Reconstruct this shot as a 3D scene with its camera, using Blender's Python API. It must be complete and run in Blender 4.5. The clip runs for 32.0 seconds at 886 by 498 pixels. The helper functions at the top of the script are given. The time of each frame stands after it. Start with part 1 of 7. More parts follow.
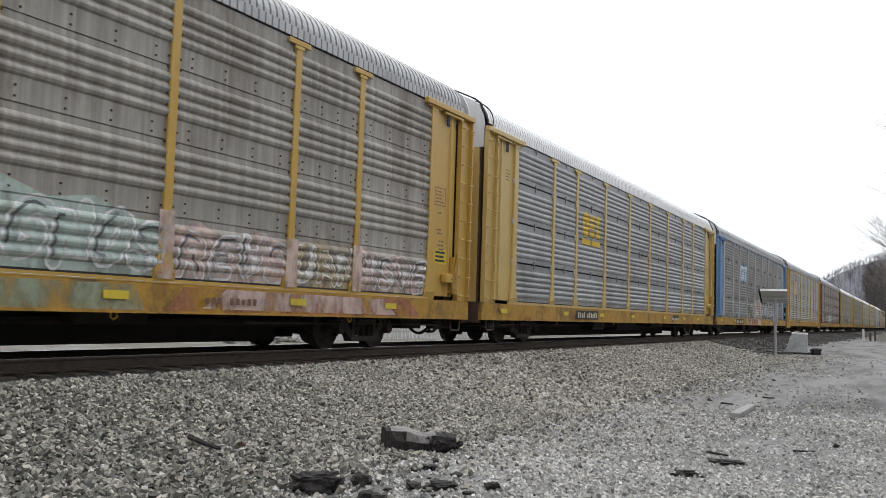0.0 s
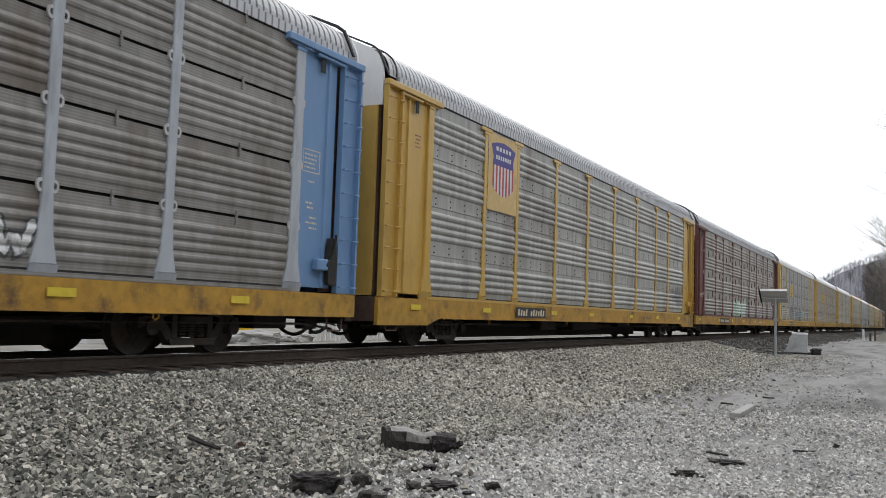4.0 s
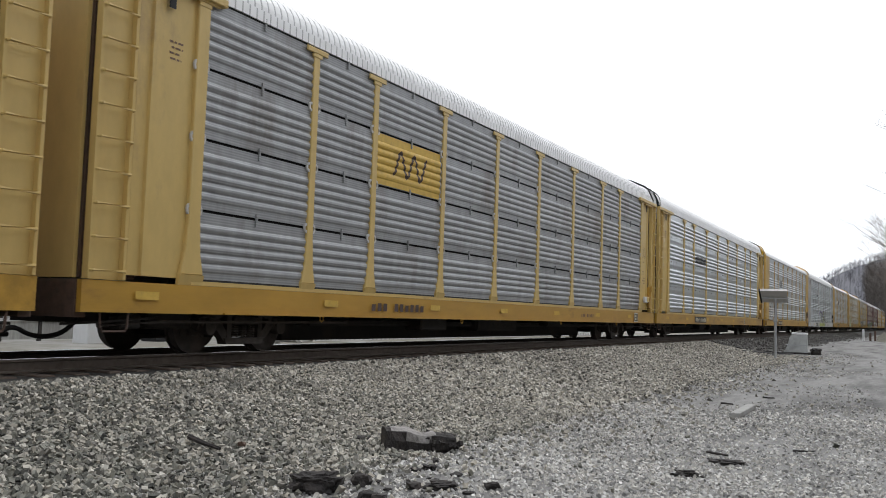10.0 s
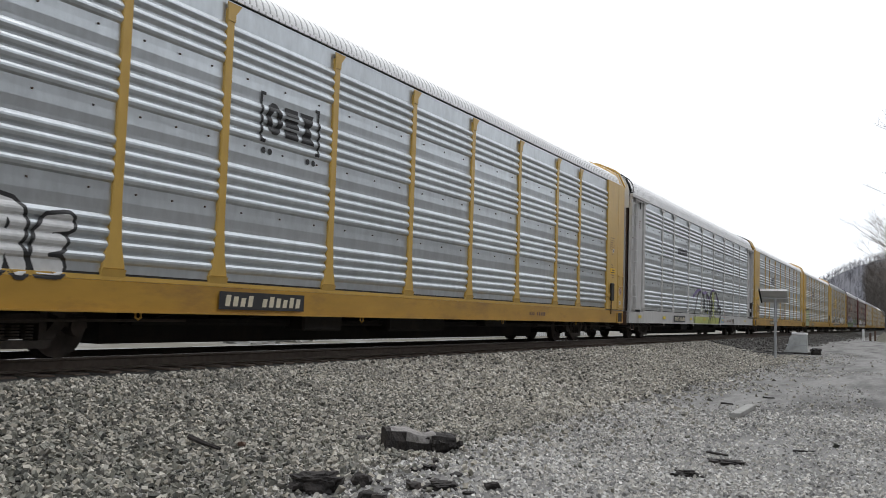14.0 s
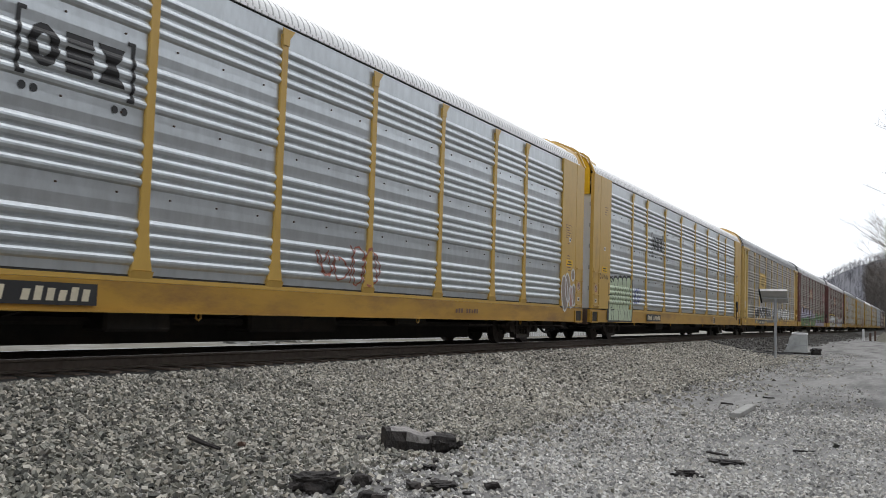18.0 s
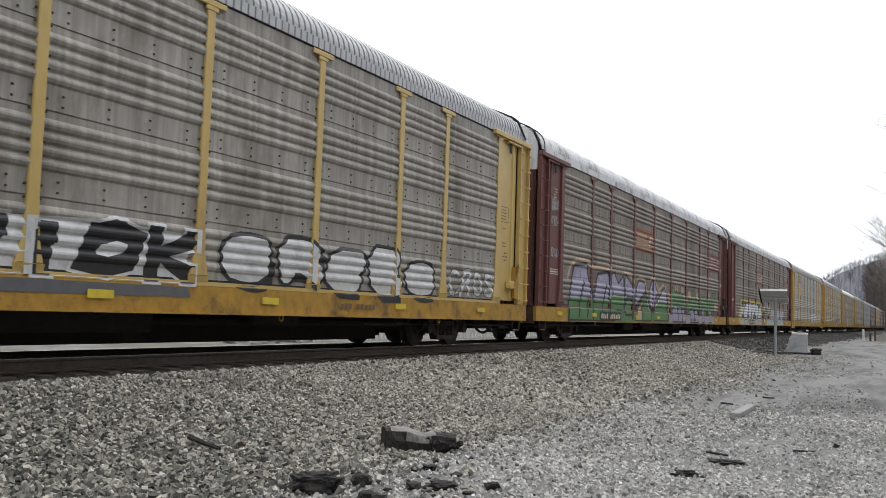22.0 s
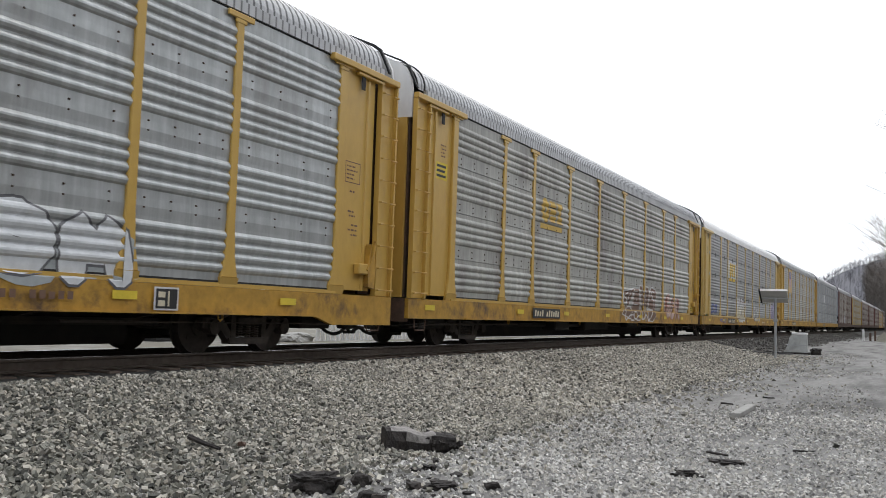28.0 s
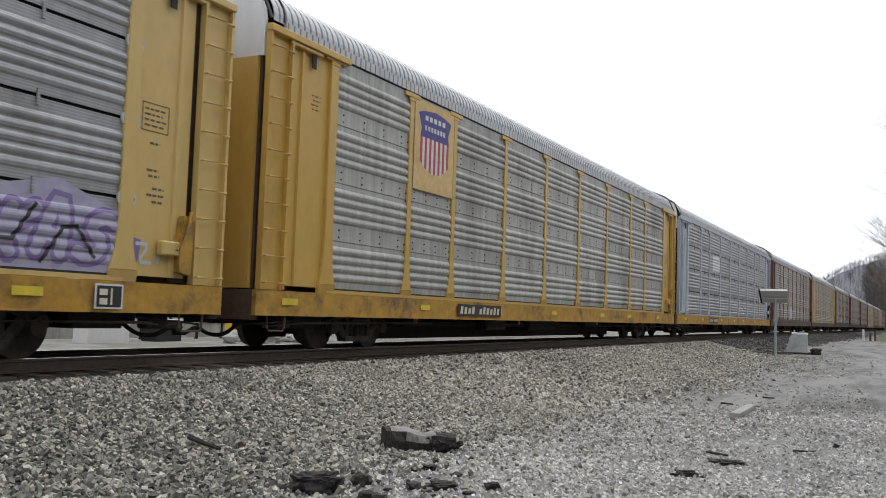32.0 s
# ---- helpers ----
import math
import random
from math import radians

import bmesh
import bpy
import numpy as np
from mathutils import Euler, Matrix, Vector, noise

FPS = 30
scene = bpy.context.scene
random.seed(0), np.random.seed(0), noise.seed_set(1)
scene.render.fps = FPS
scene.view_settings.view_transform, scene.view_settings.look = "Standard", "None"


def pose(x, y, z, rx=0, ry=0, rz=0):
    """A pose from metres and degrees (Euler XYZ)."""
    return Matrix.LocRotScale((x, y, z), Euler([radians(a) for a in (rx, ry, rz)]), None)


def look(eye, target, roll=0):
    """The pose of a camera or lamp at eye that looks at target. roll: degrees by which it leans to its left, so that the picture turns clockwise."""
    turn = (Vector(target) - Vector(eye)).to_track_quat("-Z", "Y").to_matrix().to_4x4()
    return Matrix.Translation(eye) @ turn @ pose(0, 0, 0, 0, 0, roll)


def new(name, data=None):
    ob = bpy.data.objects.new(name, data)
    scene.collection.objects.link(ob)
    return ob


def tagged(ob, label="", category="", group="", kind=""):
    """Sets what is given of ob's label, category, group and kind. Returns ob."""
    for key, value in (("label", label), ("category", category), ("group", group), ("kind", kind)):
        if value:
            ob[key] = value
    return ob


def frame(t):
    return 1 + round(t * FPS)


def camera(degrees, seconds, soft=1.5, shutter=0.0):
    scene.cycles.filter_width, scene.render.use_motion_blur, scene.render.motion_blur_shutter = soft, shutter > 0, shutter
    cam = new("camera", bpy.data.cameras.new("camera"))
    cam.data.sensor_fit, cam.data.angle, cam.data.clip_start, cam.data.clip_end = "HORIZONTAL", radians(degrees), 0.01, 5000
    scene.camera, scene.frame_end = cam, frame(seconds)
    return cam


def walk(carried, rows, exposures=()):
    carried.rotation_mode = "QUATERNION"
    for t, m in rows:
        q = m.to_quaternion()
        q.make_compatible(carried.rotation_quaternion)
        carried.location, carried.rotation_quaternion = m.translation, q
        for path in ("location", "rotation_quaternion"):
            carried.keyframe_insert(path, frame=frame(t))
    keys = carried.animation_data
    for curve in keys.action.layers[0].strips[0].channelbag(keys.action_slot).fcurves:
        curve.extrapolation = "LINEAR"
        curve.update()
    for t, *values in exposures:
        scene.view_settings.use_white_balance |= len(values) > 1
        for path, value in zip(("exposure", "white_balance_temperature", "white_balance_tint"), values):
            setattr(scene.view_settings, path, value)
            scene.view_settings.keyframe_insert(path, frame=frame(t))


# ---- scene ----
# ---- camera ----
cam = camera(52.3, 32.0, soft=0.65, shutter=0.04)
EYE = (0.0, 0.0, 1.405)
YAW, PITCH, ROLL = 27.80, 4.05, 1.89
AIM = (EYE[0] - math.sin(radians(YAW)) * math.cos(radians(PITCH)),
       EYE[1] + math.cos(radians(YAW)) * math.cos(radians(PITCH)),
       EYE[2] + math.sin(radians(PITCH)))
walk(cam, [(0.0, look(EYE, AIM, ROLL)), (32.0, look(EYE, AIM, ROLL))], [(0.0, 0.34), (7.0, 0.36), (10.0, 0.26), (12.5, 0.13), (17.5, 0.12), (19.0, 0.22), (22.0, 0.33), (32.0, 0.33)])

# ---- world, sun: a bright overcast sky ----
world = bpy.data.worlds.new("overcast_sky")
scene.world = world
world.use_nodes = True
wn, wl = world.node_tree.nodes, world.node_tree.links
wn.clear()
sky = wn.new("ShaderNodeTexSky")
sky.sky_type, sky.sun_disc = "NISHITA", False
sky.sun_elevation, sky.sun_rotation = radians(67), radians(5)
sky.air_density, sky.dust_density, sky.ozone_density = 1.0, 4.0, 1.0
flat = wn.new("ShaderNodeHueSaturation")
flat.inputs["Saturation"].default_value = 0.3
cloud = wn.new("ShaderNodeMixRGB")
cloud.inputs["Fac"].default_value = 0.7
cloud.inputs["Color2"].default_value = (9.6, 10.0, 10.6, 1)
back = wn.new("ShaderNodeBackground")
back.inputs["Strength"].default_value = 0.125
out = wn.new("ShaderNodeOutputWorld")
wl.new(sky.outputs[0], flat.inputs["Color"])
wl.new(flat.outputs[0], cloud.inputs["Color1"])
wl.new(cloud.outputs[0], back.inputs["Color"])
wl.new(back.outputs[0], out.inputs[0])
sun = new("sun", bpy.data.lights.new("sun", "SUN"))
sun.data.energy, sun.data.angle, sun.data.color = 0.6, radians(30), (1.0, 0.97, 0.92)
sun.matrix_world = look((2, 25, 60), (0, 0, 0))

# ---- measures (metres) ----
SIDE = 9.19              # from the eye to the near side of the cars
HALF = 1.60              # half the width of a car over its posts
TRACK = -(SIDE + HALF)   # the track's centre line
RAIL = 0.65              # top of rail over the dirt road
PITCHLEN = 28.3          # coupler to coupler
WHEEL_R = 0.42
TRUCK_Y, AXLE_Y = 10.1, 0.865


def gone(t):
    """How far the train has rolled at t seconds."""
    u = (t - 16) / 16
    return -19.111 + 15.2995 * t - 0.11 * (u * u - 1) + 1.16 * (u ** 3 - u)


# ---- materials ----
def mat(name, colour, rough=0.6, metal=0.0, grain=0.25, scale=6.0, stain=None, stain_amount=0.0, stain_scale=0.8,
        bump=0.15, bump_scale=40.0, streak=1.0, vary=0.0, spec=0.5, runs=0.0, lines=0.0, line_axis="Z", line_to=(0.82, 1.08), line_from=1.0, along=1.0):
    """A painted, metal or mineral surface: colour with grain at two scales, stains and fine relief."""
    m = bpy.data.materials.new(name)
    m.use_nodes = True
    n, l = m.node_tree.nodes, m.node_tree.links
    b = n["Principled BSDF"]
    b.inputs["Roughness"].default_value, b.inputs["Metallic"].default_value = rough, metal
    b.inputs["Specular IOR Level"].default_value = spec
    tc = n.new("ShaderNodeTexCoord")
    mp = n.new("ShaderNodeMapping")
    mp.inputs["Scale"].default_value = (1, along, streak)
    l.new(tc.outputs["Object"], mp.inputs[0])
    info = n.new("ShaderNodeObjectInfo")
    add = n.new("ShaderNodeVectorMath")
    l.new(mp.outputs[0], add.inputs[0])
    sc = n.new("ShaderNodeVectorMath")
    sc.operation = "SCALE"
    comb = n.new("ShaderNodeCombineXYZ")
    for i in range(3):
        l.new(info.outputs["Random"], comb.inputs[i])
    sc.inputs["Scale"].default_value = 37.0
    l.new(comb.outputs[0], sc.inputs[0])
    l.new(sc.outputs[0], add.inputs[1])

    def noise_node(s, detail=6.0, r=0.6):
        t = n.new("ShaderNodeTexNoise")
        t.inputs["Scale"].default_value, t.inputs["Detail"].default_value, t.inputs["Roughness"].default_value = s, detail, r
        l.new(add.outputs[0], t.inputs["Vector"])
        return t

    fine = noise_node(scale)
    ramp = n.new("ShaderNodeMapRange")
    ramp.inputs[1].default_value, ramp.inputs[2].default_value = 0.25, 0.75
    ramp.inputs[3].default_value, ramp.inputs[4].default_value = 1 - grain, 1 + grain
    l.new(fine.outputs[0], ramp.inputs[0])
    mul = n.new("ShaderNodeVectorMath")
    mul.operation = "SCALE"
    mul.inputs[0].default_value = colour
    last = ramp.outputs[0]
    if vary:
        vr = n.new("ShaderNodeMapRange")
        vr.inputs[3].default_value, vr.inputs[4].default_value = 1 - vary, 1 + vary
        l.new(info.outputs["Random"], vr.inputs[0])
        mm = n.new("ShaderNodeMath")
        mm.operation = "MULTIPLY"
        l.new(last, mm.inputs[0])
        l.new(vr.outputs[0], mm.inputs[1])
        last = mm.outputs[0]
    if runs:                    # narrow streaks where rain has run down
        rm = n.new("ShaderNodeMapping")
        rm.inputs["Scale"].default_value = (1, 13.0, 0.22)
        l.new(tc.outputs["Object"], rm.inputs[0])
        rn = n.new("ShaderNodeTexNoise")
        rn.inputs["Scale"].default_value, rn.inputs["Detail"].default_value = 1.0, 3.0
        l.new(rm.outputs[0], rn.inputs["Vector"])
        rr = n.new("ShaderNodeMapRange")
        rr.inputs[1].default_value, rr.inputs[2].default_value = 0.3, 0.7
        rr.inputs[3].default_value, rr.inputs[4].default_value = 1 - runs, 1 + runs
        l.new(rn.outputs[0], rr.inputs[0])
        rx = n.new("ShaderNodeMath")
        rx.operation = "MULTIPLY"
        l.new(last, rx.inputs[0])
        l.new(rr.outputs[0], rx.inputs[1])
        last = rx.outputs[0]
    if lines:                   # fine pressed or punched rows, or painted roof-groove shade, that many metres apart
        wv = n.new("ShaderNodeTexWave")
        wv.wave_type, wv.bands_direction = "BANDS", line_axis
        wv.inputs["Scale"].default_value = 0.314 / lines
        wv.inputs["Distortion"].default_value = 0.0
        l.new(tc.outputs["Object"], wv.inputs["Vector"])
        lr = n.new("ShaderNodeMapRange")
        lr.inputs[2].default_value = line_from
        lr.inputs[3].default_value, lr.inputs[4].default_value = line_to
        l.new(wv.outputs[1], lr.inputs[0])
        lm = n.new("ShaderNodeMath")
        lm.operation = "MULTIPLY"
        l.new(last, lm.inputs[0])
        l.new(lr.outputs[0], lm.inputs[1])
        last = lm.outputs[0]
    l.new(last, mul.inputs["Scale"])
    colour_out = mul.outputs[0]
    if stain:
        big = noise_node(stain_scale, 8.0, 0.7)
        sr = n.new("ShaderNodeMapRange")
        sr.inputs[1].default_value, sr.inputs[2].default_value = 0.62 - 0.3 * stain_amount, 0.80 - 0.3 * stain_amount
        l.new(big.outputs[0], sr.inputs[0])
        mx = n.new("ShaderNodeMixRGB")
        mx.inputs["Color2"].default_value = (*stain, 1)
        l.new(sr.outputs[0], mx.inputs["Fac"])
        l.new(colour_out, mx.inputs["Color1"])
        colour_out = mx.outputs[0]
    l.new(colour_out, b.inputs["Base Color"])
    if bump:
        bn = noise_node(bump_scale)
        bp = n.new("ShaderNodeBump")
        bp.inputs["Strength"].default_value, bp.inputs["Distance"].default_value = bump, 0.02
        l.new(bn.outputs[0], bp.inputs["Height"])
        l.new(bp.outputs[0], b.inputs["Normal"])
    return m


YELLOW = mat("yellow_paint", (0.53, 0.335, 0.078), 0.36, grain=0.08, scale=5, stain=(0.30, 0.18, 0.06), stain_amount=0.08, streak=0.5, stain_scale=0.5, bump=0.05)
PALE = mat("faded_yellow_paint", (0.57, 0.405, 0.145), 0.40, grain=0.08, scale=5, stain=(0.30, 0.20, 0.10), stain_amount=0.08, streak=0.5, stain_scale=0.5, bump=0.05)
SILL_Y = mat("dirty_yellow_sill_paint", (0.415, 0.232, 0.030), 0.6, grain=0.28, scale=5, stain=(0.085, 0.048, 0.028), stain_amount=0.40, stain_scale=1.3, bump=0.08)
SILL_CLEAN = mat("yellow_sill_paint", (0.42, 0.238, 0.036), 0.42, grain=0.15, scale=3, stain=(0.24, 0.125, 0.035), stain_amount=0.35, stain_scale=1.2, bump=0.05, along=0.3)
BROWN = mat("brown_red_paint", (0.145, 0.052, 0.046), 0.55, grain=0.08, scale=5, stain=(0.19, 0.10, 0.085), stain_amount=0.25, streak=0.5, bump=0.05)
BLUE = mat("blue_paint", (0.15, 0.27, 0.46), 0.55, grain=0.07, scale=5, stain=(0.35, 0.40, 0.45), stain_amount=0.1, streak=0.25, bump=0.05)
PALEBLUE = mat("faded_blue_paint", (0.42, 0.45, 0.49), 0.6, grain=0.15, scale=5, stain=(0.2, 0.2, 0.2), stain_amount=0.3, streak=0.25, bump=0.05)
WHITE = mat("white_paint", (0.66, 0.66, 0.66), 0.5, grain=0.1, scale=4, stain=(0.40, 0.37, 0.34), stain_amount=0.25, streak=0.3, bump=0.03)
LTGREY = mat("light_grey_paint", (0.50, 0.49, 0.48), 0.5, grain=0.12, scale=4, stain=(0.28, 0.25, 0.22), stain_amount=0.25, streak=0.3, bump=0.03)
GALV = mat("galvanised_steel_panel", (0.545, 0.577, 0.60), 0.31, 0.74, grain=0.12, scale=6, stain=(0.46, 0.485, 0.50), stain_amount=0.25, streak=0.4, bump=0.04, vary=0.08)
GALVDULL = mat("dull_galvanised_panel", (0.40, 0.415, 0.415), 0.42, 0.5, grain=0.16, scale=6, runs=0.12, stain=(0.30, 0.30, 0.29), stain_amount=0.3, streak=0.4, bump=0.04, vary=0.08)
GREYPAN = mat("grey_weathered_panel", (0.385, 0.383, 0.357), 0.55, 0.2, grain=0.18, scale=5, runs=0.16, stain=(0.20, 0.18, 0.165), stain_amount=0.35, stain_scale=0.6, streak=0.35, bump=0.05, vary=0.08)
TANPAN = mat("tan_weathered_panel", (0.335, 0.313, 0.278), 0.6, 0.15, grain=0.2, scale=5, runs=0.22, stain=(0.16, 0.13, 0.105), stain_amount=0.4, stain_scale=0.6, streak=0.35, bump=0.05, vary=0.08)
SLATG = mat("grey_perforated_slat_panel", (0.33, 0.335, 0.34), 0.45, 0.35, grain=0.15, scale=5, stain=(0.19, 0.175, 0.16), stain_amount=0.3, stain_scale=0.6, streak=0.35, bump=0.05, vary=0.07, lines=0.04)
SLATT = mat("tan_perforated_slat_panel", (0.262, 0.252, 0.236), 0.6, 0.2, grain=0.2, scale=5, stain=(0.15, 0.125, 0.10), stain_amount=0.4, stain_scale=0.6, streak=0.35, bump=0.05, vary=0.07, lines=0.04)
DARKPAN = mat("dark_weathered_panel", (0.235, 0.205, 0.175), 0.6, 0.15, grain=0.22, scale=5, runs=0.22, stain=(0.12, 0.095, 0.08), stain_amount=0.4, stain_scale=0.6, streak=0.35, bump=0.05, vary=0.08)
# The dark lines of ROOF and ROOF_W paint shade into the rib grooves.
ROOF = mat("galvanised_roof", (0.46, 0.465, 0.475), 0.45, 0.3, grain=0.12, scale=3, stain=(0.28, 0.275, 0.27), stain_amount=0.3, bump=0.03, lines=0.17, line_axis="Y", line_to=(0.25, 1.0), line_from=0.25)
ROOF_W = mat("white_roof", (0.90, 0.90, 0.90), 0.5, 0.0, grain=0.04, scale=3, stain=(0.66, 0.65, 0.64), stain_amount=0.15, bump=0.03, lines=0.17, line_axis="Y", line_to=(0.45, 1.0), line_from=0.13)
ROOF_S = mat("flaking_roof", (0.66, 0.66, 0.67), 0.5, 0.2, grain=0.1, scale=3, stain=(0.26, 0.25, 0.25), stain_amount=0.45, stain_scale=1.6, streak=0.6, bump=0.03)
BLACK = mat("black_trim_and_gap_fill", (0.012, 0.012, 0.013), 0.7, grain=0.3)
UNDER = mat("grimy_underframe_and_pocket_shade", (0.020, 0.017, 0.015), 0.8, grain=0.4, scale=6, stain=(0.045, 0.032, 0.024), stain_amount=0.3, bump=0.2)
TRUCKM = mat("dusty_cast_steel", (0.060, 0.050, 0.043), 0.8, grain=0.4, scale=8, stain=(0.10, 0.077, 0.062), stain_amount=0.4, bump=0.2)
RUST = mat("rusty_steel", (0.085, 0.050, 0.035), 0.75, grain=0.35, scale=8, stain=(0.04, 0.028, 0.022), stain_amount=0.4, bump=0.2)
RAILTOP = mat("polished_rail_head", (0.56, 0.56, 0.57), 0.26, 1.0, grain=0.1, bump=0.0)
RAILWEB = mat("rusty_rail_web", (0.12, 0.095, 0.078), 0.8, grain=0.3, scale=8, bump=0.2)
TIE = mat("creosoted_timber", (0.105, 0.078, 0.062), 0.9, grain=0.4, scale=7, stain=(0.15, 0.12, 0.10), stain_amount=0.4, bump=0.4)
DIRT = mat("gravelly_dirt", (0.21, 0.205, 0.197), 0.95, grain=0.22, scale=9, stain=(0.085, 0.082, 0.079), stain_amount=0.55, stain_scale=0.9, bump=0.9, bump_scale=22, along=0.22)
# Fines coloured near-black, which paints in the shade between the ballast stones.
BED = mat("ballast_fines_with_gap_shade", (0.040, 0.038, 0.034), 0.95, grain=0.4, scale=25, stain=(0.06, 0.055, 0.05), stain_amount=0.4, stain_scale=3, bump=0.8, bump_scale=30)
LOT = mat("pale_gravel_lot", (0.15, 0.14, 0.112), 0.95, grain=0.15, scale=2, stain=(0.26, 0.255, 0.24), stain_amount=0.5, stain_scale=0.25, bump=0.2)
CHAR = mat("charred_wood", (0.022, 0.019, 0.018), 0.85, grain=0.4, scale=12, stain=(0.06, 0.05, 0.045), stain_amount=0.4, stain_scale=4, bump=0.6)
ASH = mat("ash_grey_wood", (0.25, 0.235, 0.225), 0.9, grain=0.3, scale=12, stain=(0.05, 0.045, 0.04), stain_amount=0.3, stain_scale=4, bump=0.5)
CONC = mat("pale_concrete", (0.30, 0.295, 0.28), 0.85, grain=0.15, scale=4, stain=(0.3, 0.29, 0.27), stain_amount=0.35, bump=0.2)
BARK = mat("grey_brown_bark", (0.150, 0.125, 0.110), 0.95, grain=0.3, scale=9, bump=0.4)
# WOODS and HILLM carry distance haze as a blue-grey tint in their colour.
WOODS = mat("haze_tinted_woods", (0.125, 0.126, 0.142), 1.0, grain=0.15, scale=0.05, stain=(0.105, 0.102, 0.112), stain_amount=0.4, stain_scale=0.02, bump=0.0)
BRUSHM = mat("brown_brush", (0.105, 0.092, 0.082), 1.0, grain=0.25, scale=0.4, bump=0.0)
HILLM = mat("haze_tinted_slope", (0.122, 0.122, 0.138), 1.0, grain=0.12, scale=0.15, stain=(0.11, 0.106, 0.114), stain_amount=0.5, stain_scale=0.02, bump=0.3, bump_scale=0.4)
SLOPE = mat("shaded_leaf_litter", (0.085, 0.072, 0.060), 1.0, grain=0.35, scale=0.5, stain=(0.05, 0.045, 0.04), stain_amount=0.5, stain_scale=0.06, bump=0.4, bump_scale=0.8)
STEELG = mat("galvanised_pole", (0.36, 0.37, 0.38), 0.45, 0.5, grain=0.1, bump=0.0)
BOXM = mat("weathered_grey_cabinet", (0.42, 0.43, 0.42), 0.6, grain=0.15, scale=4, stain=(0.25, 0.25, 0.24), stain_amount=0.4, bump=0.05)
BANKM = mat("brown_grassy_bank", (0.115, 0.105, 0.082), 1.0, grain=0.3, scale=0.8, stain=(0.085, 0.085, 0.06), stain_amount=0.5, stain_scale=0.15, bump=0.4, bump_scale=2.0)
SIGNY = mat("bright_yellow_sticker", (0.74, 0.46, 0.012), 0.5, grain=0.1, bump=0.0)


def paint(name, c, rough=0.55):
    return mat(name, c, rough, grain=0.14, scale=7, stain=tuple(0.55 * v + 0.04 for v in c), stain_amount=0.25, stain_scale=1.2, bump=0.03)


P = {
    "white": paint("white_spray_paint", (0.62, 0.62, 0.62)), "black": paint("black_spray_paint", (0.02, 0.02, 0.022)),
    "silver": paint("silver_spray_paint", (0.48, 0.50, 0.53)), "teal": paint("teal_spray_paint", (0.25, 0.48, 0.46)),
    "mint": paint("mint_spray_paint", (0.42, 0.58, 0.46)), "green": paint("green_spray_paint", (0.10, 0.22, 0.08)),
    "lime": paint("lime_spray_paint", (0.42, 0.45, 0.13)), "purple": paint("purple_spray_paint", (0.20, 0.15, 0.32)),
    "lilac": paint("lilac_spray_paint", (0.36, 0.34, 0.46)), "pink": paint("pink_spray_paint", (0.55, 0.33, 0.34)),
    "red": paint("red_spray_paint", (0.36, 0.12, 0.08)), "orange": paint("orange_spray_paint", (0.55, 0.28, 0.12)),
    "yellow": paint("yellow_spray_paint", (0.66, 0.50, 0.04)), "blue": paint("blue_spray_paint", (0.10, 0.13, 0.36)),
    "skyblue": paint("sky_blue_spray_paint", (0.28, 0.40, 0.50)), "cream": paint("cream_paint", (0.62, 0.56, 0.42)),
    "grey": paint("dark_grey_spray_paint", (0.12, 0.12, 0.13)), "logo_yellow": paint("logo_yellow_paint", (0.66, 0.44, 0.02)),
    "logo_gold": paint("logo_gold_paint", (0.58, 0.38, 0.07)), "logo_blue": paint("logo_blue_paint", (0.20, 0.34, 0.50)),
    "shield_blue": paint("shield_blue_paint", (0.06, 0.05, 0.24)), "rustplate": paint("rust_orange_paint", (0.24, 0.085, 0.035)),
    "redstripe": paint("stripe_red_paint", (0.42, 0.06, 0.05)), "darkbrown": paint("dark_brown_paint", (0.06, 0.035, 0.03)),
    "bubblegreen": paint("pale_green_spray_paint", (0.48, 0.56, 0.40)), "wash": paint("washed_out_green_paint", (0.40, 0.45, 0.41)), "washpink": paint("washed_out_pink_paint", (0.47, 0.36, 0.30)),
    "dusk": paint("brown_spray_paint", (0.16, 0.09, 0.06)),
}


def worn_paint(name, c, cover=0.5, scale=2.2):
    """Thin old spray paint that has rubbed off in patches."""
    m = paint(name, c)
    n, l = m.node_tree.nodes, m.node_tree.links
    tc = n.new("ShaderNodeTexCoord")
    mp = n.new("ShaderNodeMapping")
    mp.inputs["Scale"].default_value = (1, 1, 0.6)
    l.new(tc.outputs["Object"], mp.inputs[0])
    t = n.new("ShaderNodeTexNoise")
    t.inputs["Scale"].default_value, t.inputs["Detail"].default_value, t.inputs["Roughness"].default_value = scale, 7.0, 0.65
    l.new(mp.outputs[0], t.inputs["Vector"])
    r = n.new("ShaderNodeMapRange")
    r.inputs[1].default_value, r.inputs[2].default_value = 0.62 - 0.4 * cover, 0.86 - 0.4 * cover
    r.inputs[4].default_value = 0.92
    l.new(t.outputs[0], r.inputs[0])
    l.new(r.outputs[0], n["Principled BSDF"].inputs["Alpha"])
    return m


P["oldmint"] = worn_paint("rubbed_mint_paint", (0.46, 0.55, 0.50), 0.8)
P["oldpink"] = worn_paint("rubbed_pink_paint", (0.62, 0.47, 0.42), 0.7)
P["oldred"] = worn_paint("rubbed_red_paint", (0.42, 0.17, 0.10), 0.65, 1.6)
P["oldsand"] = worn_paint("rubbed_sand_paint", (0.50, 0.40, 0.24), 0.6)
P["oldwhite"] = worn_paint("rubbed_white_paint", (0.70, 0.70, 0.70), 0.9, 4.0)
P["oldgrey"] = worn_paint("rubbed_grey_paint", (0.12, 0.13, 0.14), 0.85, 4.0)
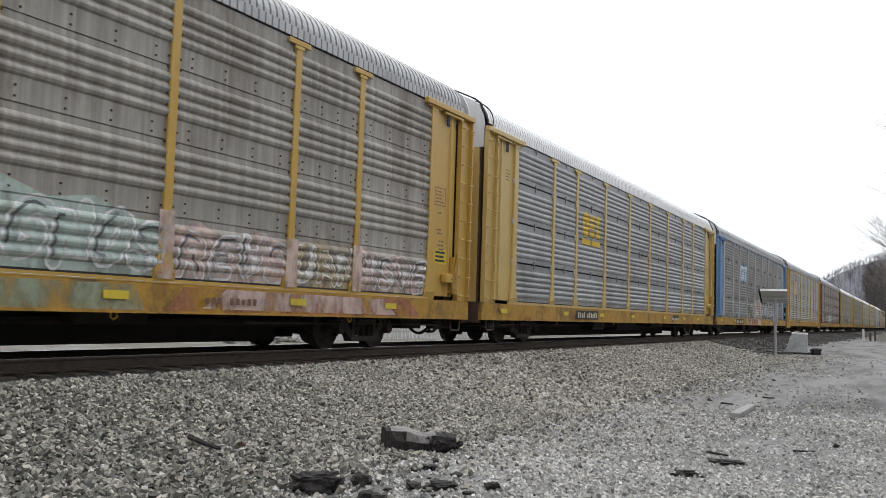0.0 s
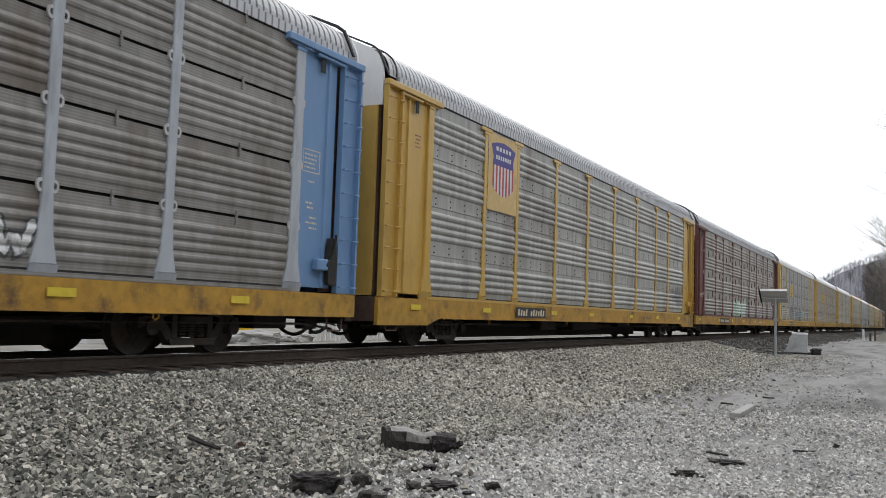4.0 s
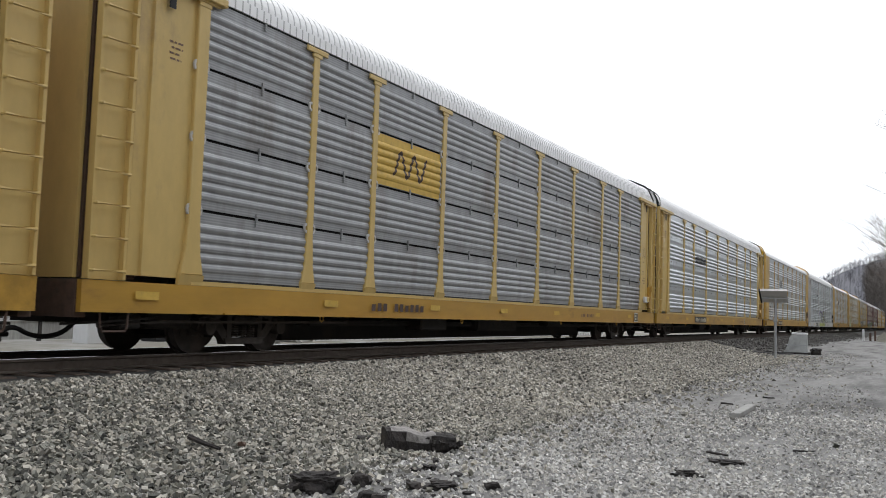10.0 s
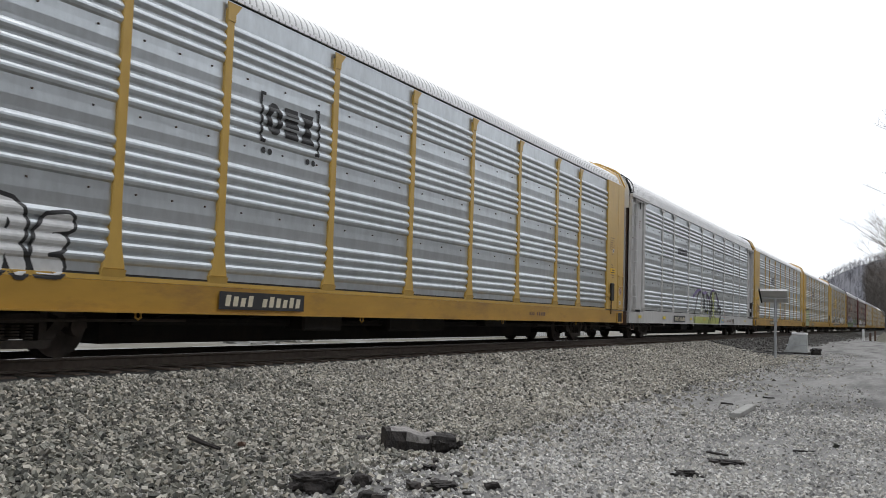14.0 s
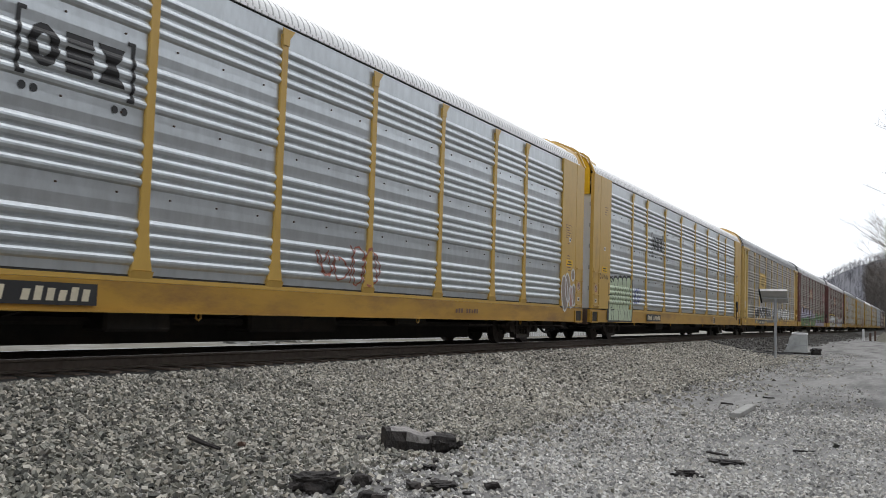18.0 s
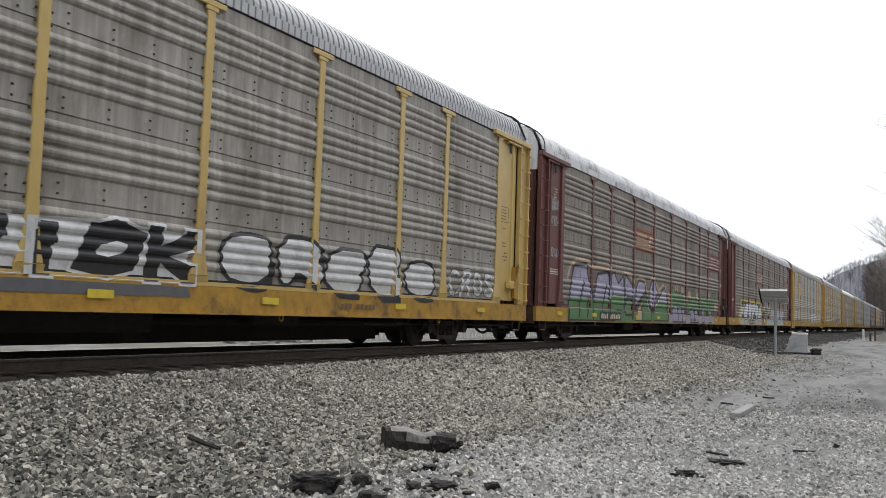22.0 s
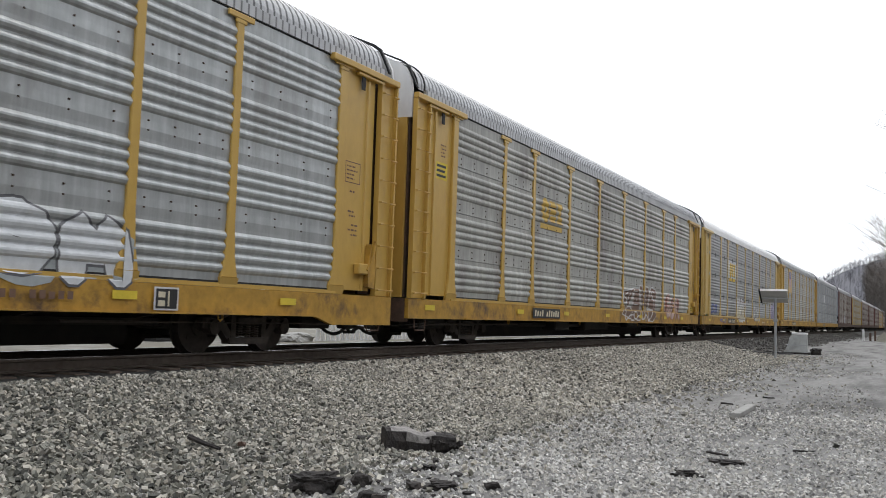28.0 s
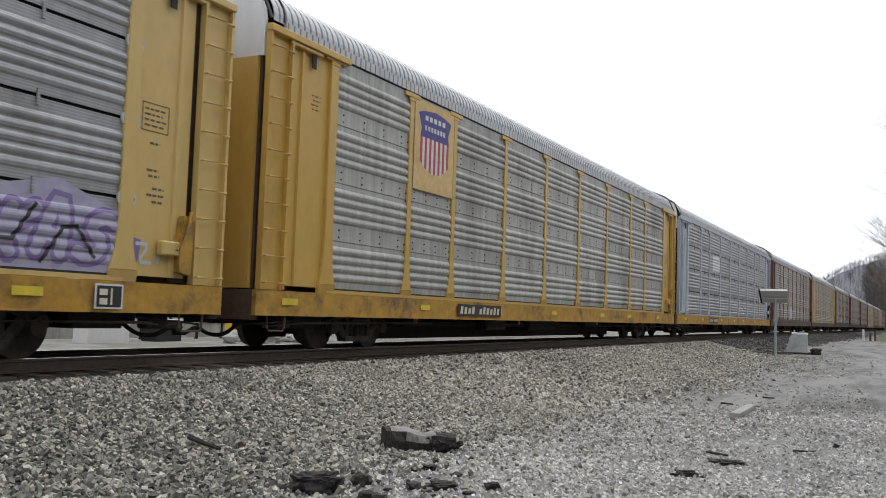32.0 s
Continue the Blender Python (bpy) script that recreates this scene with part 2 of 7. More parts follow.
P["oldgreen"] = worn_paint("rubbed_green_paint", (0.33, 0.38, 0.27), 0.55, 1.6)
P["fade"] = worn_paint("thin_lime_paint", (0.46, 0.50, 0.16), 0.35, 3.0)
P["taupe"] = paint("taupe_spray_paint", (0.27, 0.215, 0.18))
P["brick"] = paint("brick_pink_spray_paint", (0.42, 0.22, 0.17))
P["chrome"] = paint("bright_silver_spray_paint", (0.62, 0.64, 0.66))
P["steelgrey"] = paint("steel_grey_spray_paint", (0.36, 0.39, 0.40))
P["sand"] = paint("sand_spray_paint", (0.50, 0.36, 0.24))


# ---- mesh helpers ----
def to_mesh(name, bm, material, smooth=False):
    me = bpy.data.meshes.new(name)
    bm.normal_update()
    bm.to_mesh(me)
    bm.free()
    me.materials.append(material)
    if smooth:
        for p in me.polygons:
            p.use_smooth = True
    return me


def part(name, bm, material, parent, label="", smooth=False):
    """One mesh object under a thing or part. bm: a bmesh or a mesh that is already made."""
    me = to_mesh(name, bm, material, smooth) if isinstance(bm, bmesh.types.BMesh) else bm
    ob = new(name, me)
    ob.parent = parent
    if label:
        ob["label"] = label
    return ob


def thing(name, label, category, at=(0, 0, 0), group="", kind="", rz=0.0):
    ob = new(name)
    ob.matrix_basis = pose(*at, 0, 0, rz)
    return tagged(ob, label, category, group, kind)


def box(bm, x0, x1, y0, y1, z0, z1, bevel=0.0):
    vs = [bm.verts.new(v) for v in ((x0, y0, z0), (x1, y0, z0), (x1, y1, z0), (x0, y1, z0), (x0, y0, z1), (x1, y0, z1), (x1, y1, z1), (x0, y1, z1))]
    fs = [bm.faces.new([vs[i] for i in f]) for f in ((3, 2, 1, 0), (4, 5, 6, 7), (0, 1, 5, 4), (1, 2, 6, 5), (2, 3, 7, 6), (3, 0, 4, 7))]
    if bevel:
        es = list({e for f in fs for e in f.edges})
        bmesh.ops.bevel(bm, geom=es, offset=bevel, segments=1, affect="EDGES")
    return bm


def boxes(*list_of, bevel=0.0):
    bm = bmesh.new()
    for b in list_of:
        box(bm, *b, bevel=bevel)
    return bm


def prism(bm, pts, axis, a, b):
    """A polygon (u, v) drawn out along an axis from a to b."""
    def v3(u, v, w):
        return {"x": (w, u, v), "y": (u, w, v), "z": (u, v, w)}[axis]
    lo = [bm.verts.new(v3(u, v, a)) for u, v in pts]
    hi = [bm.verts.new(v3(u, v, b)) for u, v in pts]
    n = len(pts)
    for i in range(n):
        bm.faces.new((lo[i], lo[(i + 1) % n], hi[(i + 1) % n], hi[i]))
    bm.faces.new(lo[::-1])
    bm.faces.new(hi)
    bmesh.ops.recalc_face_normals(bm, faces=bm.faces)
    return bm


def tube(bm, pts, r, sides=6, r_end=None):
    """A round rod along a line of points."""
    rings = []
    n = len(pts)
    for i, p in enumerate(pts):
        p = Vector(p)
        d = (Vector(pts[min(i + 1, n - 1)]) - Vector(pts[max(i - 1, 0)])).normalized()
        a = d.orthogonal().normalized()
        b = d.cross(a)
        rr = r if r_end is None else r + (r_end - r) * i / (n - 1)
        rings.append([bm.verts.new(p + rr * (math.cos(2 * math.pi * k / sides) * a + math.sin(2 * math.pi * k / sides) * b)) for k in range(sides)])
    for q, s in zip(rings, rings[1:]):
        best = min(range(sides), key=lambda o: (q[0].co - s[o].co).length)
        for k in range(sides):
            bm.faces.new((q[k], q[(k + 1) % sides], s[(k + 1 + best) % sides], s[(k + best) % sides]))
    bm.faces.new(rings[0][::-1])
    bm.faces.new(rings[-1])
    return bm


def disc(bm, x0, x1, cy, cz, r, sides=20):
    return prism(bm, [(cy + r * math.cos(2 * math.pi * k / sides), cz + r * math.sin(2 * math.pi * k / sides)) for k in range(sides)], "x", x0, x1)


CACHE = {}


def shared(key, build, material, smooth=False):
    """One mesh for each shape and material, shared by all parts that look alike."""
    k = (key, material.name)
    if k not in CACHE:
        CACHE[k] = to_mesh(str(key[0] if isinstance(key, tuple) else key), build(), material, smooth)
    return CACHE[k]


# ---- ground ----
def ground_z(x, y):
    """Height of the ground: a raised track bed with a ballast shoulder, and a dirt road at its foot."""
    bed = RAIL - 0.20
    far_shrink = min(1.0, max(0.0, (y - 34) / 14))
    crest = TRACK + 2.35 - 0.25 * far_shrink
    foot = -4.6 - 2.2 * far_shrink + 0.35 * math.sin(0.31 * y)
    back_crest, back_foot = TRACK - 2.3, TRACK - 4.6
    if x > crest:
        u = min(1.0, max(0.0, (x - crest) / (foot - crest)))
        z = bed * (1 - u) ** 1.25 * (1 - 0.10 * u)
    elif x < back_crest:
        u = min(1.0, (back_crest - x) / (back_crest - back_foot))
        z = bed * (1 - u) + 0.25 * u
    else:
        z = bed
    if x > back_crest:
        z += 0.035 * noise.noise((x * 0.9, y * 0.9, 3.1)) * (1.0 if x > crest else 0.3)
    if x > 6:
        z += 0.02 * (x - 6) ** 1.1
    return z


def sheet(xs, ys, fz):
    verts = [(x, y, fz(x, y)) for y in ys for x in xs]
    nx = len(xs)
    faces = [(j * nx + i, j * nx + i + 1, (j + 1) * nx + i + 1, (j + 1) * nx + i) for j in range(len(ys) - 1) for i in range(nx - 1)]
    me = bpy.data.meshes.new("ground")
    me.from_pydata(verts, [], faces)
    for p in me.polygons:
        p.use_smooth = True
    return me


def spread(edges):
    out_list = []
    for a, b, n in edges:
        out_list += [a + (b - a) * i / n for i in range(n)]
    return out_list + [edges[-1][1]]


xs = spread([(-3000, -400, 4), (-400, -60, 6), (-60, -24, 8), (-24, -9.5, 20), (-9.5, 4, 70), (4, 60, 10), (60, 3000, 6)])
ys = spread([(-3000, -200, 4), (-200, -10, 12), (-10, 0, 14), (0, 20, 90), (20, 60, 70), (60, 200, 30), (200, 3000, 10)])
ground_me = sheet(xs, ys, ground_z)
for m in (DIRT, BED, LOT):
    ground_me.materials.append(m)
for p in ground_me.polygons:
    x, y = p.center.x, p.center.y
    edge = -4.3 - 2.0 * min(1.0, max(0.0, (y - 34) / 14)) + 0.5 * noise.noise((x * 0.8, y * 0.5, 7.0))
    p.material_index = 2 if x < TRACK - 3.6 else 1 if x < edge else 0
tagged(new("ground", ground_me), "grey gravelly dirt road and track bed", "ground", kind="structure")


def stones(name, label, count, place, size, seed, material):
    """Loose broken stones, sharp-edged, each turned its own way, in one mesh."""
    rng = np.random.default_rng(seed)
    base = np.array([(x, y, z) for z in (-0.7, 0.7) for y in (-0.7, 0.7) for x in (-0.7, 0.7)])
    tri = np.array([(0, 2, 3), (0, 3, 1), (4, 5, 7), (4, 7, 6), (0, 1, 5), (0, 5, 4), (2, 6, 7), (2, 7, 3), (0, 4, 6), (0, 6, 2), (1, 3, 7), (1, 7, 5)])
    shapes = []
    for _ in range(40):
        s = (base + rng.uniform(-0.26, 0.26, base.shape)) * rng.uniform((0.90, 0.62, 0.52), (1.35, 1.0, 0.86))
        a, b, c = rng.normal(0, 0.95), rng.normal(0, 0.95), rng.uniform(0, 6.28)
        shapes.append(s @ np.array(Euler((a, b, c)).to_matrix()))
    shapes = np.array(shapes)
    pts = place(rng, count)
    n = len(pts)
    sz = size(rng, n)[:, None, None]
    spin = rng.uniform(0, 6.28, n)
    v = shapes[rng.integers(0, 40, n)] * sz
    c, s = np.cos(spin)[:, None], np.sin(spin)[:, None]
    v = np.stack([v[..., 0] * c - v[..., 1] * s, v[..., 0] * s + v[..., 1] * c, v[..., 2]], -1) + pts[:, None, :]
    k = len(base)
    f = (tri[None] + (np.arange(n) * k)[:, None, None]).reshape(-1, 3)
    me = bpy.data.meshes.new(name)
    me.vertices.add(n * k)
    me.vertices.foreach_set("co", v.reshape(-1).astype(np.float32))
    me.loops.add(f.size)
    me.loops.foreach_set("vertex_index", f.reshape(-1).astype(np.int32))
    me.polygons.add(len(f))
    me.polygons.foreach_set("loop_start", np.arange(0, f.size, 3, dtype=np.int32))
    me.polygons.foreach_set("use_smooth", np.zeros(len(f), dtype=bool))
    me.update(calc_edges=True)
    me.materials.append(material)
    return tagged(new(name, me), label, "gravel", kind="stuff")


def stone_material(name, light, dark, road=False):
    m = bpy.data.materials.new(name)
    m.use_nodes = True
    n, l = m.node_tree.nodes, m.node_tree.links
    b = n["Principled BSDF"]
    b.inputs["Roughness"].default_value = 0.92
    geo = n.new("ShaderNodeNewGeometry")
    ramp = n.new("ShaderNodeValToRGB")
    cr = ramp.color_ramp
    cr.elements[0].position, cr.elements[0].color = 0.0, (*dark, 1)
    cr.elements[1].position, cr.elements[1].color = 1.0, (*light, 1)
    mid = cr.elements.new(0.25)
    mid.color = (*[0.46 * a + 0.54 * c for a, c in zip(light, dark)], 1)
    tan = cr.elements.new(0.62)
    tan.color = (0.715 * light[0], 0.69 * light[1], 0.64 * light[2], 1)
    l.new(geo.outputs["Random Per Island"], ramp.inputs[0])
    tc = n.new("ShaderNodeTexCoord")
    nz = n.new("ShaderNodeTexNoise")
    nz.inputs["Scale"].default_value, nz.inputs["Detail"].default_value = 30, 5
    l.new(tc.outputs["Object"], nz.inputs["Vector"])
    mr = n.new("ShaderNodeMapRange")
    mr.inputs[3].default_value, mr.inputs[4].default_value = 0.6, 1.4
    l.new(nz.outputs[0], mr.inputs[0])
    big = n.new("ShaderNodeTexNoise")
    big.inputs["Scale"].default_value, big.inputs["Detail"].default_value = 0.45, 4
    l.new(tc.outputs["Object"], big.inputs["Vector"])
    mr2 = n.new("ShaderNodeMapRange")
    mr2.inputs[1].default_value, mr2.inputs[2].default_value = 0.3, 0.7
    mr2.inputs[3].default_value, mr2.inputs[4].default_value = 0.78, 1.15
    l.new(big.outputs[0], mr2.inputs[0])
    m1 = n.new("ShaderNodeMath")
    m1.operation = "MULTIPLY"
    l.new(mr.outputs[0], m1.inputs[0])
    l.new(mr2.outputs[0], m1.inputs[1])
    sc = n.new("ShaderNodeVectorMath")
    sc.operation = "SCALE"
    l.new(ramp.outputs[0], sc.inputs[0])
    l.new(m1.outputs[0], sc.inputs["Scale"])
    l.new(sc.outputs[0], b.inputs["Base Color"])
    return m


BALLAST = stone_material("broken_limestone", (0.49, 0.468, 0.418), (0.07, 0.065, 0.056))
FARGRIT = stone_material("pale_road_grit", (0.47, 0.46, 0.443), (0.13, 0.127, 0.122))
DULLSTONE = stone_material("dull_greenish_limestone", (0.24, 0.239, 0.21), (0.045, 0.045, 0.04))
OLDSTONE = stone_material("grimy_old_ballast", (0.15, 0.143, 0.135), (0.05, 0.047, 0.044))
GRIT = stone_material("road_grit", (0.61, 0.60, 0.58), (0.14, 0.136, 0.13))


def with_ground(x, y, lift):
    z = np.array([ground_z(a, b) for a, b in zip(x, y)])
    return np.stack([x, y, z + lift], -1)


def road_bits(y0, y1, x0, x1, power):
    """Points on the road, thinning out with distance along the track."""
    def place(rng, n):
        y = y0 + (y1 - y0) * rng.random(n) ** power
        x = x0 + (x1 - x0) * rng.random(n)
        clump = np.array([noise.noise((a * 0.55, b * 0.22, 2.0)) for a, b in zip(x, y)])
        keep = clump > rng.uniform(-0.9, 0.30, n) + np.clip((y - 9) / 22, 0, 0.5) + np.clip((x + 2.6) * (y - 8) / 40, 0, 0.55)
        x, y = x[keep], y[keep]
        return with_ground(x, y, rng.uniform(-0.008, 0.008, len(x)))
    return place


def shoulder(y0, y1, power, x1=-4.4, tail=0.6):
    """Points on the ballast slope, dense to its foot and straggling beyond it."""
    def place(rng, n):
        y = y0 + (y1 - y0) * rng.random(n) ** power
        x = (TRACK + 1.9) + (x1 - (TRACK + 1.9)) * rng.random(n) + rng.exponential(tail, n) * (rng.random(n) < 0.16)
        return with_ground(x, y, rng.uniform(-0.040, 0.036, len(x)))
    return place


stones("ballast", "loose grey limestone ballast on the track shoulder", 40000, shoulder(3.2, 13, 0.58, -4.3, 0.6), lambda r, n: r.uniform(0.015, 0.034, n), 11, BALLAST)
stones("ballast", "loose grey limestone ballast on the track shoulder", 50000, shoulder(13, 43, 1.2), lambda r, n: r.uniform(0.024, 0.048, n), 12, BALLAST)
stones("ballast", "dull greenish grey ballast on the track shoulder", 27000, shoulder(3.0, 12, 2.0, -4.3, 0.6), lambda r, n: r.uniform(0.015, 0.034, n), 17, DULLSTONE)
stones("ballast", "loose grey limestone ballast on the track shoulder", 9000, shoulder(-8.0, 3.2, 1.0), lambda r, n: r.uniform(0.028, 0.055, n), 18, BALLAST)
stones("gravel", "pale loose gravel on the dirt road", 9000, road_bits(-8.0, 5.0, -5.0, 3.5, 1.0), lambda r, n: 0.010 + 0.024 * r.random(n) ** 1.6, 19, GRIT)
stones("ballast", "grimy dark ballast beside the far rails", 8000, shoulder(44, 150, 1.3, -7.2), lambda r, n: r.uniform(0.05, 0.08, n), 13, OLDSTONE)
stones("gravel", "pale loose gravel on the dirt road", 62000, road_bits(4.5, 15, -5.4, 0.4, 0.9), lambda r, n: 0.008 + 0.021 * r.random(n) ** 1.6, 14, GRIT)
stones("gravel", "pale loose gravel on the dirt road", 56000, road_bits(12.0, 50, -6.0, 1.4, 1.5), lambda r, n: 0.010 + 0.024 * r.random(n) ** 2, 15, FARGRIT)


# ---- tracks ----
def rail_line(x, name, label):
    t = thing(name, label, "rail", kind="structure")
    prof = [(-0.07, 0), (0.07, 0), (0.07, 0.012), (0.012, 0.03), (0.012, 0.125), (0.036, 0.135), (0.036, 0.168), (-0.036, 0.168), (-0.036, 0.135), (-0.012, 0.125), (-0.012, 0.03), (-0.07, 0.012)]
    part("web", prism(bmesh.new(), [(x + u, RAIL - 0.172 + v) for u, v in prof], "y", -150, 1200), RAILWEB, t)
    part("head", boxes((x - 0.034, x + 0.034, -150, 1200, RAIL - 0.004, RAIL)), RAILTOP, t, "polished steel running surface")
    return t


for side in (0.753, -0.753):
    rail_line(TRACK + side, "rail", "long rusty steel rail with a polished head")

ties = thing("railway_ties", "dark creosoted timber ties under the rails", "railway ties", kind="structure")
rng = random.Random(5)
tie_mesh = to_mesh("tie", boxes((-1.28, 1.28, -0.115, 0.115, -0.17, 0.0), bevel=0.012), TIE)
y = -12
while y < 120:
    ob = part("tie", tie_mesh, TIE, ties)
    ob.matrix_basis = pose(TRACK + rng.uniform(-0.05, 0.05), y, RAIL - 0.174 + rng.uniform(-0.012, 0.004), 0, 0, rng.uniform(-1.2, 1.2))
    y += 0.53 + rng.uniform(-0.03, 0.03)


# ---- the autorack cars ----
POSTS = (-11.87, -9.08, -7.1, -4.25, -1.41, 1.41, 4.23, 7.04, 9.02, 11.87)   # along the car
EAVE, PANEL_Z0, SILL_TOP, SILL_BOT = 5.40, 1.10, 1.03, 0.62
MODULE = (EAVE - 0.10 - PANEL_Z0) / 4
PX = 1.555              # face of the flat panel


def ridge(c, w, d):
    """Five points of one rounded ridge."""
    return [(PX, c - w), (PX + 0.030 * d, c - w * 0.62), (PX + 0.045 * d, c - w * 0.10), (PX + 0.042 * d, c + w * 0.28), (PX + 0.024 * d, c + w * 0.72), (PX, c + w)]


def ridge_profile(z0, z1, lapped=True):
    """(x, z) of a pressed side: four sheets, each with four ridges and a flat band; weathered sides show the laps between sheets."""
    pts = [(PX, z0)]
    for r in range(4):
        base = z0 + r * MODULE
        for i in range(4):
            pts += ridge(base + 0.135 + 0.163 * (i + 0.5), 0.074, 0.92)
        if r < 3:
            if lapped:
                seam = base + MODULE - 0.165
                pts += [(PX, seam - 0.022), (PX - 0.014, seam - 0.016), (PX - 0.014, seam - 0.002), (PX + 0.004, seam), (PX, seam + 0.1)]
            else:                       # one shallow fold along the flat band
                pts += [(PX, base + MODULE - 0.22), (PX + 0.008, base + MODULE - 0.09), (PX + 0.002, base + MODULE + 0.03)]
    pts.append((PX, z1))
    return pts


def slat_profile(z0, z1):
    """(x, z) of one short slatted sheet: five low ridges over a flat foot."""
    pts = [(PX, z0)]
    for i in range(5):
        pts += ridge(z0 + 0.185 + 0.147 * i, 0.066, 0.62 if i else 0.45)
    pts.append((PX, z1))
    return pts


def surface_x(z, style):
    """How far out the car's side is at height z."""
    if z < SILL_TOP:
        return HALF - 0.002
    if style == "smooth":
        return PX + 0.06
    if style == "corner":
        return PX - 0.019
    prof = PROFILE[style]
    for (xa, za), (xb, zb) in zip(prof, prof[1:]):
        if za <= z <= zb and zb > za:
            return xa + (xb - xa) * (z - za) / (zb - za)
    return PX


def stacked_profile():
    out_list = []
    for r in range(4):
        out_list += slat_profile(PANEL_Z0 + r * MODULE, PANEL_Z0 + (r + 1) * MODULE - 0.045)
    return out_list


PANEL_Z1 = 5.255
PROFILE = {"pressed": ridge_profile(PANEL_Z0, PANEL_Z1), "slats": stacked_profile(), "bright": ridge_profile(PANEL_Z0, PANEL_Z1, False), "tall": ridge_profile(PANEL_Z0, EAVE - 0.02, False)}


def panel_bm(w, prof, bolts=2):
    """A pressed steel side panel, w wide, with its ridges and bolt heads."""
    bm = bmesh.new()
    rows = []
    for x, z in prof:
        rows.append([bm.verts.new((x, y, z)) for y in (-w / 2, w / 2)])
    for a, b in zip(rows, rows[1:]):
        bm.faces.new((a[0], a[1], b[1], b[0]))
    z0, z1 = prof[0][1], prof[-1][1]
    bk = [bm.verts.new((PX - 0.03, y, z)) for z in (z0, z1) for y in (-w / 2, w / 2)]
    bm.faces.new((rows[0][0], bk[0], bk[1], rows[0][1]))
    bm.faces.new((rows[-1][1], bk[3], bk[2], rows[-1][0]))
    bm.faces.new((bk[1], bk[0], bk[2], bk[3]))
    joints = [z0 + MODULE * i for i in (1, 2, 3)]
    if not bolts:                       # the clip at the middle of the upper edge
        box(bm, PX + 0.002, PX + 0.03, -0.018, 0.018, z1 - 0.10, z1 + 0.10)
    if bolts == 3:                      # dark tie-down hooks
        for zj in joints:
            for y, dz in ((-0.16 * w, -0.12), (0.24 * w, 0.02)) if w > 2.2 else ((0.05, -0.05),):
                for a in (boxes((PX + 0.003, PX + 0.03, y - 0.014, y + 0.014, zj + dz - 0.13, zj + dz + 0.13), (PX + 0.003, PX + 0.035, y - 0.014, y + 0.06, zj + dz - 0.15, zj + dz - 0.12)),):
                    tmp = bpy.data.meshes.new("hook")
                    a.to_mesh(tmp)
                    a.free()
                    n0 = len(bm.faces)
                    bm.from_mesh(tmp)
                    bm.faces.ensure_lookup_table()
                    for fi in range(n0, len(bm.faces)):
                        bm.faces[fi].material_index = 1
                    bpy.data.meshes.remove(tmp)
    if bolts and bolts < 3:
        n = 4 if bolts == 2 else 3
        for zj in joints:
            for i in range(n):
                y = (i + 0.5) / n * w - w / 2
                for z in (zj - 0.10, zj + 0.03) if bolts == 2 else (zj + 0.04,):
                    s = 0.013
                    c = [bm.verts.new((PX + 0.002, y + a * s, z + b * s)) for a, b in ((-1, -1), (1, -1), (1, 1), (-1, 1))]
                    t = [bm.verts.new((PX + 0.024, y + a * s * 0.7, z + b * s * 0.7)) for a, b in ((-1, -1), (1, -1), (1, 1), (-1, 1))]
                    bm.faces.new(t).material_index = 1
                    for k in range(4):
                        bm.faces.new((c[k], c[(k + 1) % 4], t[(k + 1) % 4], t[k])).material_index = 1
    return bm


def rivets_bm(s):
    """Rivet heads down one edge of a post."""
    bm = bmesh.new()
    z = 1.95
    while z < 5.1:
        for o in (0.0, 0.16):
            disc(bm, PX, PX + 0.026, s * 0.112, z + o, 0.016, 6)
        z += MODULE / 2
    return bm


def post_bm(wide):
    """A side post with its flared foot; those at the ends are wider."""
    bm = bmesh.new()
    top = PANEL_Z1 - 0.02
    w, wf, zf = (0.12, 0.23, 2.0) if wide else (0.085, 0.19, 2.0)
    zk = SILL_TOP + 0.15
    prism(bm, [(-wf, zk), (wf, zk), (w + 0.035, zk + 0.32), (w, zf), (w, top), (-w, top), (-w, zf), (-w - 0.035, zk + 0.32)], "x", PX - 0.03, HALF)
    bmesh.ops.bevel(bm, geom=[e for e in bm.edges if abs(e.verts[0].co.x - HALF) < 1e-4 and abs(e.verts[1].co.x - HALF) < 1e-4], offset=0.012, segments=1, affect="EDGES")
    foot = prism(bmesh.new(), [(PX - 0.03, SILL_TOP + 0.003), (HALF - 0.028, SILL_TOP + 0.003), (HALF + 0.012, zk - 0.001), (PX - 0.03, zk - 0.001)], "y", -wf - 0.01, wf + 0.01)
    me = bpy.data.meshes.new("foot")
    foot.to_mesh(me)
    foot.free()
    bm.from_mesh(me)
    bpy.data.meshes.remove(me)
    return bm


def lug_bm():
    """A round steel ring welded beside a post."""
    bm = bmesh.new()
    n = 12
    rings = [[bm.verts.new((x, 0.058 * k * math.cos(2 * math.pi * i / n), 0.085 * k * math.sin(2 * math.pi * i / n))) for i in range(n)] for x, k in ((PX, 1.0), (PX + 0.034, 1.0), (PX + 0.034, 0.5), (PX + 0.004, 0.5))]
    for a, b in zip(rings, rings[1:]):
        for i in range(n):
            bm.faces.new((a[i], a[(i + 1) % n], b[(i + 1) % n], b[i]))
    return bm


